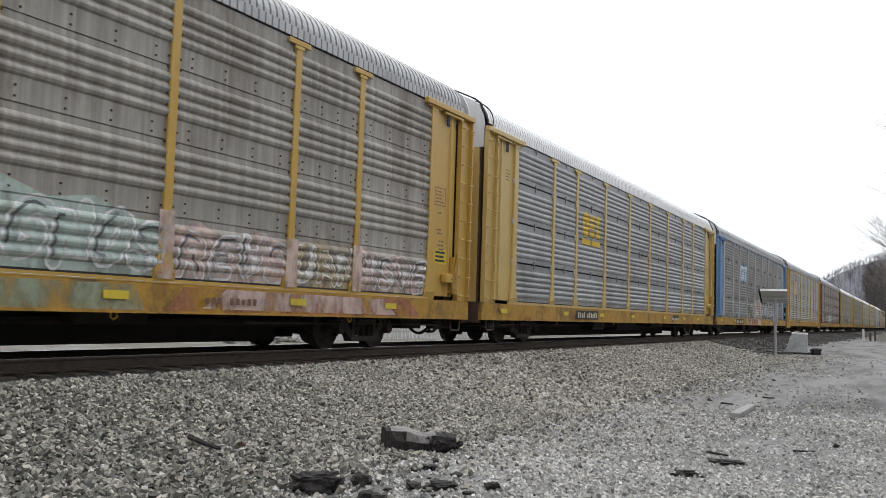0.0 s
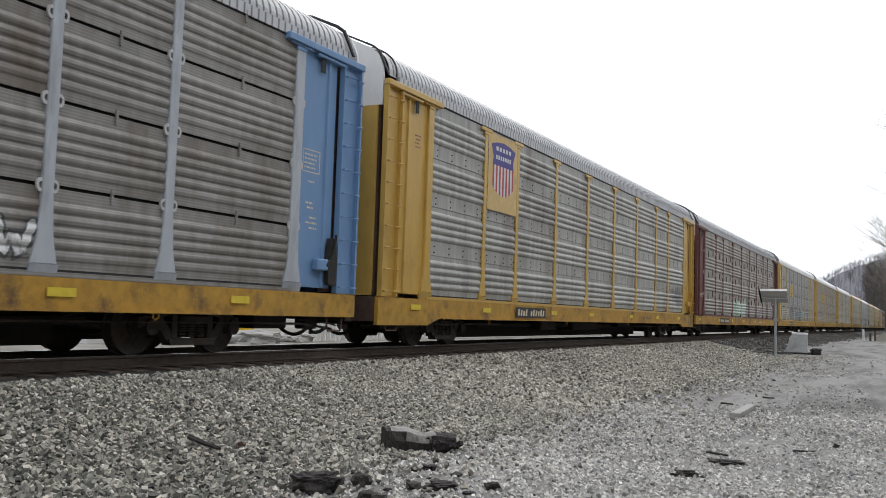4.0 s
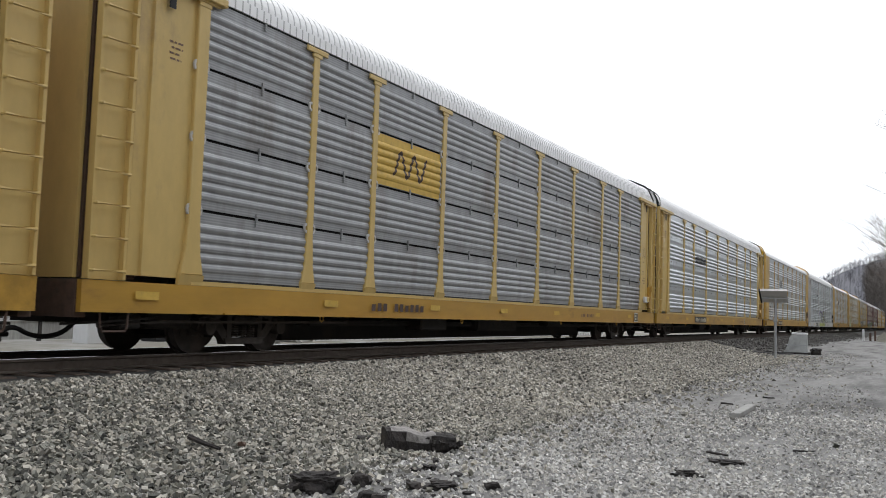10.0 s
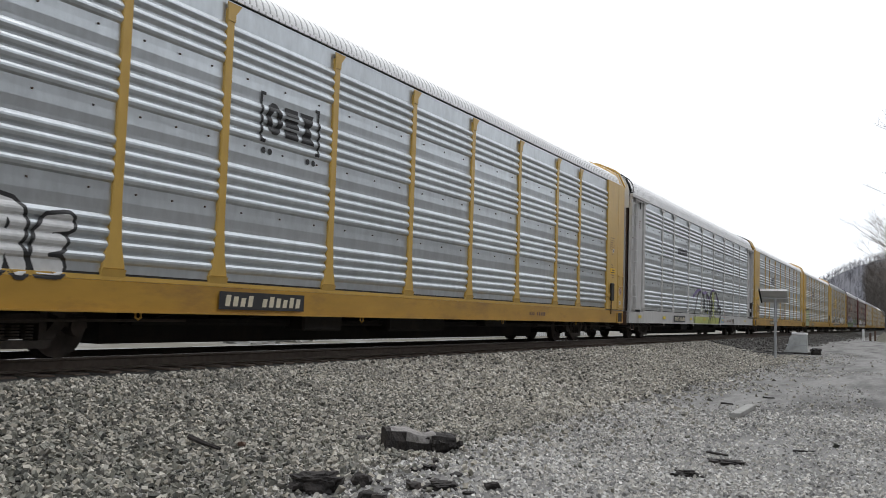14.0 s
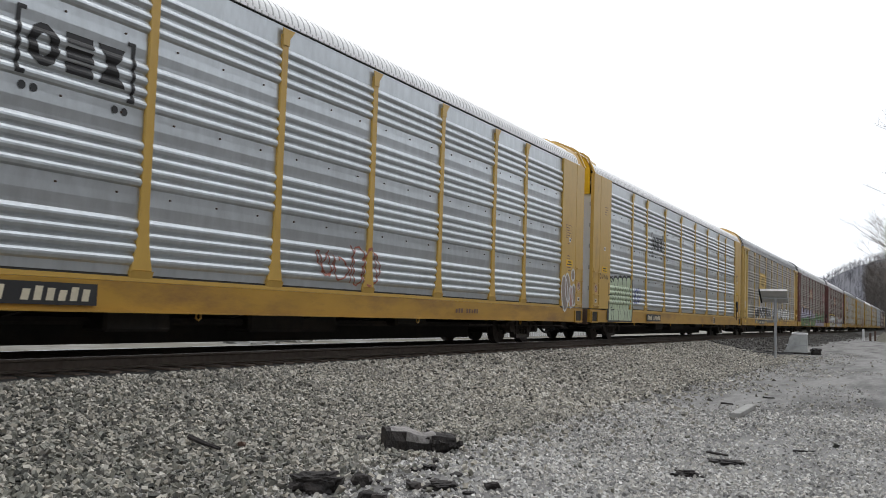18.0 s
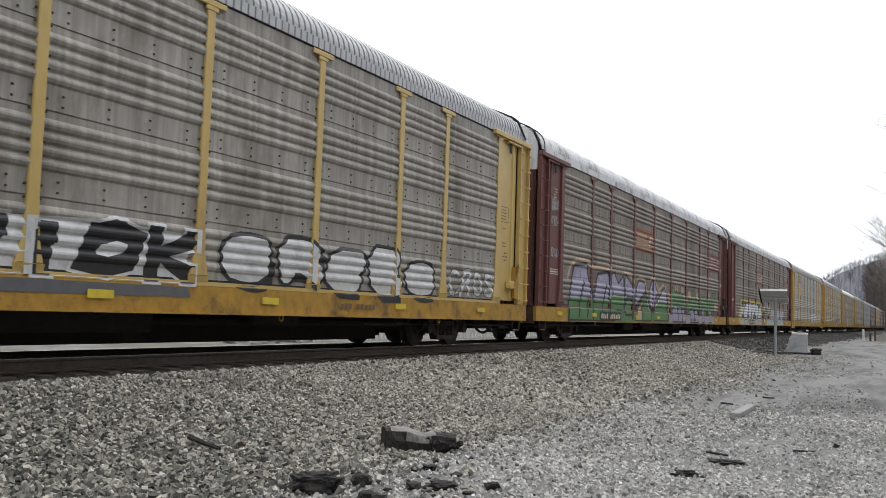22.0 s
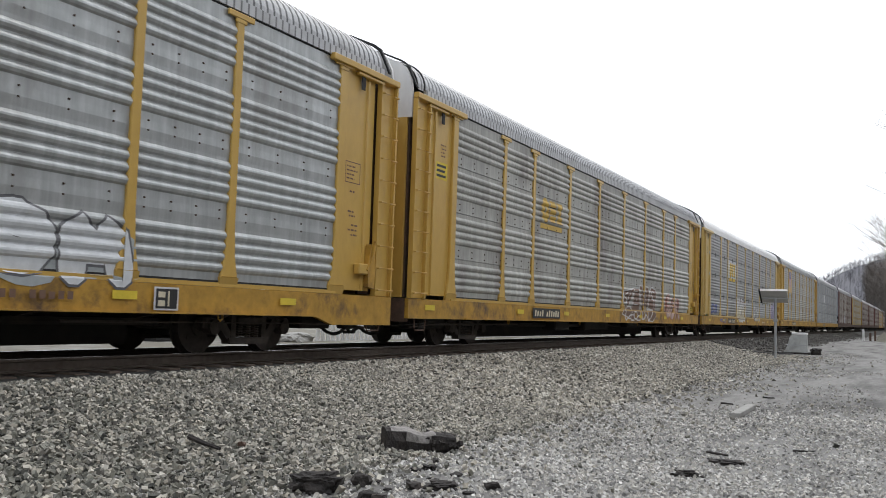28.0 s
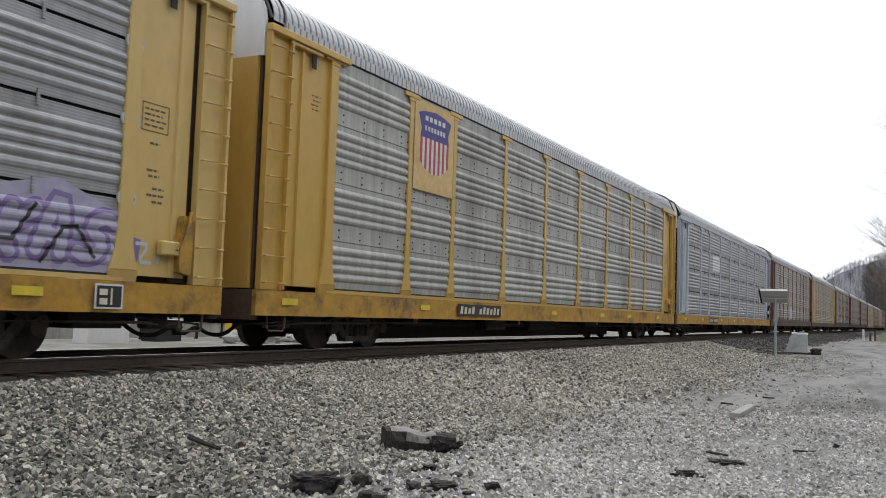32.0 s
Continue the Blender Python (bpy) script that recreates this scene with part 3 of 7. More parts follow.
def bracket_bm(style):
    if style == "tall":
        bm = prism(bmesh.new(), [(-0.085, EAVE - 0.34), (0.085, EAVE - 0.34), (0.09, EAVE - 0.22), (0.22, EAVE - 0.06), (-0.10, EAVE - 0.06), (-0.09, EAVE - 0.15)], "x", PX + 0.04, HALF + 0.012)
    else:
        w = 0.30
        bm = boxes((PX + 0.02, HALF + 0.014, -w, w, EAVE - 0.24, EAVE - 0.15), (PX + 0.02, HALF + 0.010, -0.13, 0.13, EAVE - 0.31, EAVE - 0.241), bevel=0.008)
    return bm


def arch(u, crown, half=1.54, eave=EAVE + 0.02):
    """(x, z) of the roof's section at u in -1..1: round shoulders and a flat top."""
    f = (1 - abs(u)) * math.pi / 2
    return (math.copysign(half * max(0.0, math.cos(f)) ** 0.8, u), eave + crown * math.sin(f) ** 0.8)


def roof_bm(crown, rib=0.17, ribbed=True):
    """The arched roof with its cross ribs."""
    bm = bmesh.new()
    us = [-1, -0.93, -0.84, -0.72, -0.58, -0.4, -0.2, 0, 0.2, 0.4, 0.58, 0.72, 0.84, 0.93, 1]
    ys_list = []
    y = -13.6
    while y < 13.1:
        ys_list += [(y, 0.0), (y + rib * 0.16, 0.011), (y + rib * 0.6, 0.011), (y + rib * 0.72, 0.0)] if ribbed else [(y, 0.0), (y + rib * 0.9, 0.004)]
        y += rib
    rows = []
    for y, up in ys_list:
        row = []
        for u in us:
            x, z = arch(u, crown)
            lift = up if abs(u) < 1 else 0.0
            row.append(bm.verts.new((x * (1 + lift * 0.55), y, z + lift)))
        rows.append(row)
    for a, b in zip(rows, rows[1:]):
        for i in range(len(us) - 1):
            bm.faces.new((a[i], a[i + 1], b[i + 1], b[i]))
    return bm


def end_wall_bm(crown, z0, z1, half, y, thick=0.06):
    """A car end between two heights, rounded like the roof where it reaches it."""
    pts = [(-half, z0), (half, z0)]
    if z1 > EAVE + 0.05:
        pts += [(min(half, arch(u / 20, crown)[0]), arch(u / 20, crown)[1]) for u in range(20, -21, -2)]
        pts = [(max(-half, min(half, a)), b) for a, b in pts]
    else:
        pts += [(half, z1), (-half, z1)]
    return prism(bmesh.new(), pts, "y", y - thick / 2, y + thick / 2)


HOOP = ((1.60, 5.40), (1.52, 5.58), (1.37, 5.88), (1.2, 6.0), (0.65, 6.25), (0.0, 6.36))


def hoop_line(grow=0.0):
    """(x, z) across the car along the bent hoop that stands over its end."""
    right = [(x + grow * (0.8 if x > 1 else 0.3 if x > 0 else 0), z + grow * (0.3 if z < 5.7 else 1.0)) for x, z in HOOP]
    return right + [(-x, z) for x, z in right[-2::-1]]


def bent_hoop_bm(y0, y1, thick=0.07):
    """A black bar bent over the end of the roof."""
    bm = bmesh.new()
    lines = [[bm.verts.new((x, y, z)) for x, z in hoop_line(g)] for y, g in ((y0, thick), (y1, thick), (y1, 0.0), (y0, 0.0))]
    for a, b in zip(lines, lines[1:] + lines[:1]):
        for i in range(len(a) - 1):
            bm.faces.new((a[i], a[i + 1], b[i + 1], b[i]))
    bmesh.ops.recalc_face_normals(bm, faces=bm.faces)
    return bm


def hooped_wall_bm(z0, half, y, thick=0.06, scale=1.0):
    """The upper part of a car end, with the hoop's outline."""
    top = [(max(-half, min(half, x * scale)), 5.40 + (z - 5.40) * scale) for x, z in hoop_line()]
    return prism(bmesh.new(), [(-half, z0), (half, z0)] + top, "y", y - thick / 2, y + thick / 2)


def roof_hoop_bm(crown, y0, y1):
    """The black hoop over a car's end."""
    bm = bmesh.new()
    rows = []
    for y in (y0, y1):
        rows.append([[bm.verts.new((arch(u / 12, crown)[0] * k, y, (arch(u / 12, crown)[1] - EAVE) * k + EAVE + d)) for u in range(-12, 13)] for k, d in ((1.012, 0.035), (0.99, 0.0))])
    for i in range(24):
        a, b = rows[0], rows[1]
        bm.faces.new((a[0][i], a[0][i + 1], b[0][i + 1], b[0][i]))
        bm.faces.new((a[1][i], b[1][i], b[1][i + 1], a[1][i + 1]))
        bm.faces.new((a[0][i], a[1][i], a[1][i + 1], a[0][i + 1]))
        bm.faces.new((b[0][i], b[0][i + 1], b[1][i + 1], b[1][i]))
    return bm


def ladder_stiles_bm(y0, y1, z0, z1):
    return prism(bmesh.new(), [(HALF + 0.03, y0), (HALF + 0.03, y0 + 0.05), (HALF - 0.05, y0 + 0.05), (HALF - 0.05, y1 - 0.05), (HALF + 0.03, y1 - 0.05), (HALF + 0.03, y1), (HALF - 0.08, y1), (HALF - 0.08, y0)], "z", z0, z1)


def rung_bm(w):
    bm = tube(bmesh.new(), [(HALF - 0.02, -w / 2, 0), (HALF + 0.045, -w / 2 + 0.02, 0), (HALF + 0.045, w / 2 - 0.02, 0), (HALF - 0.02, w / 2, 0)], 0.022, 6)
    return bm


def side_frame_bm():
    """The cast side frame of a truck: top chord, slanting arms, columns and a spring nest in the window."""
    bm = bmesh.new()
    a = AXLE_Y
    prism(bm, [(-a - 0.21, 0.40), (-a - 0.19, 0.55), (-a + 0.05, 0.62), (-0.46, 0.71), (0.46, 0.71), (a - 0.05, 0.62), (a + 0.19, 0.55), (a + 0.21, 0.40),
               (a - 0.08, 0.42), (a - 0.22, 0.53), (0.44, 0.61), (-0.44, 0.61), (-a + 0.22, 0.53), (-a + 0.08, 0.42)], "x", 0.98, 1.11)
    prism(bm, [(-0.46, 0.15), (0.46, 0.15), (0.50, 0.25), (-0.50, 0.25)], "x", 0.97, 1.15)
    for s in (-1, 1):
        prism(bm, [(s * (a - 0.10), 0.48), (s * (a - 0.26), 0.55), (s * 0.36, 0.26), (s * 0.44, 0.15)], "x", 0.99, 1.12)
        prism(bm, [(s * 0.32, 0.251), (s * 0.43, 0.251), (s * 0.43, 0.609), (s * 0.32, 0.609)], "x", 0.98, 1.13)
        disc(bm, 1.02, 1.19, s * a, 0.42, 0.12, 14)
        box(bm, 1.03, 1.14, s * a - 0.15, s * a + 0.15, 0.40, 0.58, 0.02)
    for y in (-0.2, 0.0, 0.2):
        for q in range(5):
            disc_z = 0.265 + 0.038 * q
            tube(bm, [(1.06, y, disc_z), (1.06, y, disc_z + 0.024)], 0.08, 8)
    box(bm, 0.9, 1.17, -0.30, 0.30, 0.46, 0.59, 0.02)
    return bm


def wheelset_bm():
    """An axle with its two wheels, about its own centre."""
    bm = bmesh.new()
    disc(bm, -1.08, 1.08, 0, 0, 0.075, 12)
    for s in (-1, 1):
        x = s * 0.753
        for lo, hi, r, n in ((x - 0.065, x + 0.065, WHEEL_R, 28), (x - s * 0.085 - 0.012, x - s * 0.085 + 0.012, WHEEL_R + 0.025, 28), (x + s * 0.05 - 0.06, x + s * 0.05 + 0.06, 0.14, 14)):
            disc(bm, lo, hi, 0, 0, r, n)
        for k in range(3):
            a = 2.1 * k
            xa = x + s * 0.068
            box(bm, xa - 0.006, xa + 0.006, 0.25 * math.cos(a) - 0.06, 0.25 * math.cos(a) + 0.06, 0.25 * math.sin(a) - 0.045, 0.25 * math.sin(a) + 0.045)
    return bm


def truck(car, y):
    t = part("truck", shared("bolster", lambda: boxes((-1.0, 1.0, -0.19, 0.19, 0.38, 0.70), (-0.3, 0.3, -0.3, 0.3, 0.62, 0.80), (-0.9, 0.9, -0.62, -0.55, 0.25, 0.40), (-0.9, 0.9, 0.55, 0.62, 0.25, 0.40)), UNDER), TRUCKM, car)
    t.matrix_basis = pose(0, y, 0)
    part("side_frame", shared("side_frame", side_frame_bm, TRUCKM), TRUCKM, t)
    far = part("side_frame", shared("side_frame", side_frame_bm, TRUCKM), TRUCKM, t)
    far.matrix_basis = pose(0, 0, 0, 0, 0, 180)
    for s in (-1, 1):
        w = part("wheelset", shared("wheelset", wheelset_bm, TRUCKM), TRUCKM, t)
        w.matrix_parent_inverse = pose(0, s * AXLE_Y, WHEEL_R)
        WHEELSETS.append(w)
    return t


WHEELSETS = []


def hose_bm(y):
    s = 1 if y > 0 else -1
    pts = [(0.45, y - s * 0.9, 0.66), (0.5, y - s * 0.75, 0.42), (0.52, y - s * 0.45, 0.27), (0.5, y - s * 0.1, 0.27), (0.5, y + s * 0.2, 0.42), (0.45, y + s * 0.36, 0.30), (0.4, y + s * 0.62, 0.30)]
    for _ in range(2):          # round the bends
        pts = [pts[0]] + [tuple(a * w + b * (1 - w) for a, b in zip(p, q)) for p, q in zip(pts, pts[1:]) for w in (0.75, 0.25)] + [pts[-1]]
    return tube(bmesh.new(), pts, 0.034, 6)


def coupler_bm(y):
    s = 1 if y > 0 else -1
    bm = bmesh.new()
    a, b = sorted((y - s * 0.6, y + s * 0.30))
    box(bm, -0.09, 0.09, a, b, 0.80, 0.96, 0.02)
    a, b = sorted((y + s * 0.12, y + s * 0.36))
    box(bm, -0.17, 0.17, a, b, 0.74, 1.02, 0.04)
    return bm


def sill_bm(deep, side):
    """The flat car's side sill; some deepen towards their ends."""
    e = 13.78
    d = 0.14 if deep else 0.0
    pts = [(-e, SILL_TOP), (-e, SILL_BOT - d), (-e + 2.0, SILL_BOT - d), (-e + 2.5, SILL_BOT), (e - 2.5, SILL_BOT), (e - 2.0, SILL_BOT - d), (e, SILL_BOT - d), (e, SILL_TOP)]
    x0, x1 = (HALF - 0.09, HALF - 0.005) if side > 0 else (-HALF + 0.005, -HALF + 0.09)
    bm = prism(bmesh.new(), pts, "x", x0, x1)
    if side > 0:                # lower flange and tie-down loops
        box(bm, HALF - 0.03, HALF + 0.05, -e + 2.6, e - 2.6, SILL_BOT, SILL_BOT + 0.022)
        for y in (-8.6, -3.1, 3.4, 8.9):
            tube(bm, [(HALF - 0.03, y - 0.045, SILL_BOT + 0.01), (HALF - 0.03, y - 0.05, SILL_BOT - 0.06), (HALF - 0.03, y, SILL_BOT - 0.09), (HALF - 0.03, y + 0.05, SILL_BOT - 0.06), (HALF - 0.03, y + 0.045, SILL_BOT + 0.01)], 0.016, 6)
    return bm


def underframe_bm():
    bm = boxes((-0.35, 0.35, -13.3, 13.3, 0.46, 0.99), (-0.40, 0.40, -8.2, 8.2, 0.15, 0.459), (-1.45, 1.45, -13.6, 13.6, 0.94, 1.0))
    y = -7.8
    while y < 8:                # cross bearers
        prism(bm, [(-1.45, 0.62), (-0.35, 0.42), (0.35, 0.42), (1.45, 0.62), (1.45, 0.94), (-1.45, 0.94)], "y", y - 0.05, y + 0.05)
        y += 1.95
    box(bm, 0.9, 1.35, -4.6, -3.4, 0.36, 0.80, 0.04)
    box(bm, 0.6, 1.2, -1.5, 1.0, 0.34, 0.7, 0.05)
    box(bm, 0.75, 1.3, 3.0, 4.3, 0.46, 0.82, 0.05)
    tube(bm, [(1.25, -7.5, 0.72), (1.25, 7.5, 0.72)], 0.035, 6)
    tube(bm, [(1.0, -8.2, 0.5), (1.0, 8.2, 0.5)], 0.06, 6)
    return bm


def stirrup_bm():
    """A foot step: one thin bar bent into a U under the sill."""
    x = HALF - 0.05
    return tube(bmesh.new(), [(x, -0.24, SILL_BOT + 0.05), (x, -0.22, 0.42), (x, -0.19, 0.375), (x, 0.19, 0.375), (x, 0.22, 0.42), (x, 0.24, SILL_BOT + 0.05)], 0.018, 6)


def far_side_bm(style):
    """The side away from the road: pressed panels and posts in one piece."""
    bm = bmesh.new()
    prof = PROFILE[style]
    rows = [[bm.verts.new((-x, y, z)) for y in (-13.6, 13.6)] for x, z in prof]
    for a, b in zip(rows, rows[1:]):
        bm.faces.new((a[1], a[0], b[0], b[1]))
    for y in POSTS:
        box(bm, -HALF, -PX + 0.03, y - 0.09, y + 0.09, SILL_TOP, EAVE)
    box(bm, -PX - 0.03, -PX + 0.05, -13.6, 13.6, EAVE - 0.2, EAVE + 0.07)
    return bm


def crown_of(style):
    return {"tall": 0.62, "slats": 0.72}.get(style, 0.76)


def make_car(spec, y0):
    """One autorack: a flat car with its trucks, and the rack on it with panels, posts, roof and ends."""
    style, body, panel, roof = spec["style"], spec["body"], spec["panel"], spec["roof"]
    sill_m = spec.get("sill", SILL_Y)
    far = spec.get("far", False)
    car = thing("autorack_car", spec["label"], "railway car", (TRACK, y0, RAIL), "cars of the train")
    crown = crown_of(style)
    # flat car
    sill = part("side_sill", shared(("side_sill", spec.get("deep", False), 1), lambda: sill_bm(spec.get("deep", False), 1), sill_m), sill_m, car)
    for s in (-1, 1) if style == "tall" else ():
        # Thin dark plate on the sill face paints the shade inside a step pocket.
        pk = part("end_pocket", shared(("end_pocket", s), lambda: boxes((HALF - 0.012, HALF - 0.002, *sorted((s * 13.08, s * 13.62)), 0.655, 0.955)), UNDER), UNDER, sill, "flat dark plate painting the shade of a step pocket")
        part("step_rim", shared(("step_rim", s), lambda: boxes((HALF - 0.03, HALF + 0.03, *sorted((s * 13.02, s * 13.68)), 0.60, 0.655), (HALF - 0.03, HALF + 0.03, *sorted((s * 13.62, s * 13.68)), 0.656, 0.96), (HALF - 0.03, HALF + 0.03, *sorted((s * 13.02, s * 13.08)), 0.656, 0.96), bevel=0.006), sill_m), sill_m, sill)
    part("side_sill", shared(("side_sill", False, -1), lambda: sill_bm(False, -1), sill_m), sill_m, car)
    part("underframe", shared("underframe", underframe_bm, UNDER), UNDER, car)
    for s in (-1, 1):
        truck(car, s * TRUCK_Y)
        part("coupler", shared(("coupler", s), lambda: coupler_bm(s * 13.8), RUST), RUST, car)
        if not far:
            part("air_hose", shared(("air_hose", s), lambda: hose_bm(s * 13.7), BLACK), BLACK, car)
        part("end_sill", shared(("end_sill", s), lambda: boxes((-HALF + 0.1, HALF - 0.1, *sorted((s * 13.62, s * 13.80)), 0.55, SILL_TOP)), RUST), RUST, car)
        if style != "tall":
            st = part("stirrup_step", shared("stirrup_step", stirrup_bm, RUST), RUST, car)
            st.matrix_basis = pose(0, s * 13.2, 0)
    # rack
    prof_key = spec["skin"]
    xe = 11.78 if style == "tall" else 11.87
    edges = [-xe, *POSTS[1:-1], xe]
    for a, b in zip(edges, edges[1:]):
        w = round(b - a, 3)
        if style == "slats" and not far:
            for r in range(4):
                prof = slat_profile(PANEL_Z0, PANEL_Z0 + MODULE - 0.045)
                ob = part("panel", shared(("panel", "slat", w), lambda: panel_bm(w, prof, 0), panel), panel, car)
                ob.matrix_basis = pose(0, (a + b) / 2, r * MODULE)
        else:
            bolts = 0 if far else 3 if spec.get("hooks") else 1 if panel is GALV else 2
            me = shared(("panel", style, w, bolts), lambda: panel_bm(w, PROFILE[prof_key], bolts), panel)
            if len(me.materials) < 2:
                me.materials.append(RUST)               # rusty bolt heads
            ob = part("panel", me, panel, car)
            ob.matrix_basis = pose(0, (a + b) / 2, 0)
    for y in edges[1:-1] if style == "tall" else edges:
        wide = abs(y) > 11
        ob = part("post", shared(("post", wide), lambda: post_bm(wide), spec.get("post", body)), body, car)
        ob.matrix_basis = pose(0, y, 0)
        if panel in (TANPAN, GREYPAN, DARKPAN) and not far and spec.get("lugs") is None:
            for s in (-1, 1):
                if abs(y + s * 0.12) < xe:
                    bt = part("rivets", shared(("rivets", s), lambda: rivets_bm(s), LTGREY if panel is DARKPAN else RUST), RUST, ob)
                    bt["kind"] = "stuff"
        if style != "bare" and not (style == "tall" and abs(y) > 11):
            bm_ = body if style == "slats" else spec.get("post", body)
            br = part("bracket", shared(("bracket", style), lambda: bracket_bm(style), bm_), bm_, ob)
        for z in (2.12, 3.17, 4.22) if spec.get("lugs", style) in ("slats", "lugged") and not far else ():
            for s in (-1, 1):
                lg = part("lug", shared("lug", lug_bm, LTGREY), LTGREY, ob, "pale steel ring")
                lg.location = (0, s * 0.10, z)
    part("bottom_rail", shared(("bottom_rail", xe), lambda: boxes((PX - 0.02, PX + 0.03, -xe, xe, SILL_TOP + 0.004, PANEL_Z0 - 0.004)), spec.get("rail", body)), body, car)
    if not far:
        # Solid black strip stands in for the dark gap at the panels' foot.
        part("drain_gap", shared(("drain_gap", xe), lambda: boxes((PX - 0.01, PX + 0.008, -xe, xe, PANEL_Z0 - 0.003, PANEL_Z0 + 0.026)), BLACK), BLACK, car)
    top_z = EAVE - 0.02 if style == "tall" else PANEL_Z1
    part("top_rail", shared(("top_rail", style), lambda: boxes((PX - 0.03, PX + 0.03, -13.3, 13.3, top_z + 0.03, EAVE + 0.06)), roof), roof, car)
    # Solid black strip paints the shade of the slot under the eave.
    part("eave_shadow_gap", shared(("eave_strip", style), lambda: boxes((PX - 0.08, PX + 0.004, -xe, xe, top_z + 0.002, top_z + 0.028)), BLACK), BLACK, car)
    part("roof", shared(("roof", style), lambda: roof_bm(crown), roof), roof, car)
    part("far_side", shared(("far_side", style), lambda: far_side_bm(prof_key), panel), panel, car)
    if not far:
        for s, pts in ((1, [(1.38, 6.2, 0.50), (1.40, 12.4, 0.49), (1.30, 13.3, 0.42)]), (-1, [(1.36, -13.3, 0.44), (1.40, -12.2, 0.50), (1.36, -7.5, 0.52)])):
            part("brake_pipe", shared(("brake_pipe", s), lambda: tube(bmesh.new(), pts, 0.022), TRUCKM), TRUCKM, car)
        for s in (-1, 1):
            part("release_gear", shared(("release_gear", s), lambda: tube(boxes((1.15, 1.38, *sorted((s * 12.55, s * 12.95)), 0.40, 0.60), (0.5, 1.2, *sorted((s * 11.4, s * 12.3)), 0.40, 0.66), bevel=0.03), [(1.42, s * 12.3, 0.56), (1.45, s * 13.2, 0.50), (1.2, s * 13.75, 0.46)], 0.018), UNDER), UNDER, car)
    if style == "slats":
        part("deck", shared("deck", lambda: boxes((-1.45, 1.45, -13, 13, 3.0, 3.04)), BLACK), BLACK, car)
        # Black sheet added behind the slats so no daylight shows through their gaps.
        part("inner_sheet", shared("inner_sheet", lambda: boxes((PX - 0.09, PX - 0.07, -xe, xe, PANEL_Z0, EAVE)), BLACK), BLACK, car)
    for s in (-1, 1):
        ends_tall(car, s, spec) if style == "tall" else ends_low(car, s, spec)
    return car


def ends_low(car, s, spec):
    """A car end with a door leaf, ladder, corner beam and hoop."""
    body, roof, far = spec["body"], spec["roof"], spec.get("far", False)
    crown = crown_of(spec["style"])

    def span(a, b):
        return sorted((s * a, s * b))
    end_m = spec.get("end", body)
    low = part("end_door", shared(("end_door", s), lambda: end_wall_bm(crown, 1.05, 4.80, 1.40, s * 13.74), end_m), end_m, car)
    part("end_panel", shared(("end_panel", s), lambda: hooped_wall_bm(4.804, 1.50, s * 13.72, 0.06, 0.97), spec.get("cap", WHITE)), WHITE, car, "white upper end panel")
    # One black box stands for the dark lock on a brown end door.
    for z in (3.3,) if body is BROWN and not far else ():
        part("door_hinge", shared(("end_lock", s, z), lambda: boxes((0.9, 1.3, *span(13.77, 13.85), z, z + 0.12)), BLACK), BLACK, low)
    part("corner_panel", shared(("corner_panel", s), lambda: prism(bmesh.new(), [(PX - 0.10, s * 11.97), (PX - 0.02, s * 11.97), (PX - 0.02, s * 12.72), (PX + 0.012, s * 12.735), (PX + 0.012, s * 12.80), (PX - 0.03, s * 12.815), (PX - 0.03, s * 13.02), (PX - 0.10, s * 13.02)], "z", 1.12, EAVE - 0.2), body), body, car)
    part("corner_gap", shared(("corner_gap", s), lambda: boxes((PX - 0.16, PX - 0.11, *span(12.8, 13.7), 1.06, EAVE - 0.05)), RUST), RUST, car)
    lad = part("ladder", shared(("ladder", s), lambda: ladder_stiles_bm(*span(13.12, 13.73), 1.04, EAVE - 0.2), body), body, car)
    for i in range(0 if far else 10):
        r = part("rung", shared("wide_rung", lambda: rung_bm(0.56), spec.get("rung", body)), body, lad)
        r.matrix_basis = pose(0.02, s * 13.425, 1.15 + 0.425 * i)
    part("corner_beam", shared(("corner_beam", s), lambda: boxes((PX - 0.02, HALF + 0.06, *span(11.45, 13.75), EAVE - 0.20, EAVE - 0.08), (PX - 0.02, HALF + 0.03, *span(12.3, 13.2), EAVE - 0.27, EAVE - 0.21), bevel=0.012), body), body, car)
    part("lock_arm", shared(("lock_arm", s), lambda: boxes((PX + 0.03, HALF, *span(12.45, 12.57), EAVE - 0.52, EAVE - 0.275)), BLACK), BLACK, car)
    if s > 0 and spec.get("hoop", True):
        part("roof_hoop", shared(("roof_hoop", s), lambda: bent_hoop_bm(13.36, 13.42, 0.045), BLACK), BLACK, car, "black bent bar over the roof end")
    if s < 0:
        part("roof_edge", shared(("roof_edge", spec["style"]), lambda: roof_hoop_bm(crown, -13.34, -13.31), BLACK), BLACK, car, "black edge of the roof sheet")
    if s < 0:
        part("end_rim", shared(("end_rim", s), lambda: bent_hoop_bm(*span(13.70, 13.76), 0.03), BLACK), BLACK, car)
    if s > 0 and not far:
        grime = SILL_Y if body in (YELLOW, PALE) else UNDER
        hb = part("hand_brake", shared("hand_brake", lambda: boxes((HALF - 0.05, HALF + 0.08, 12.46, 12.78, 1.42, 1.62), bevel=0.02), body), body, car)
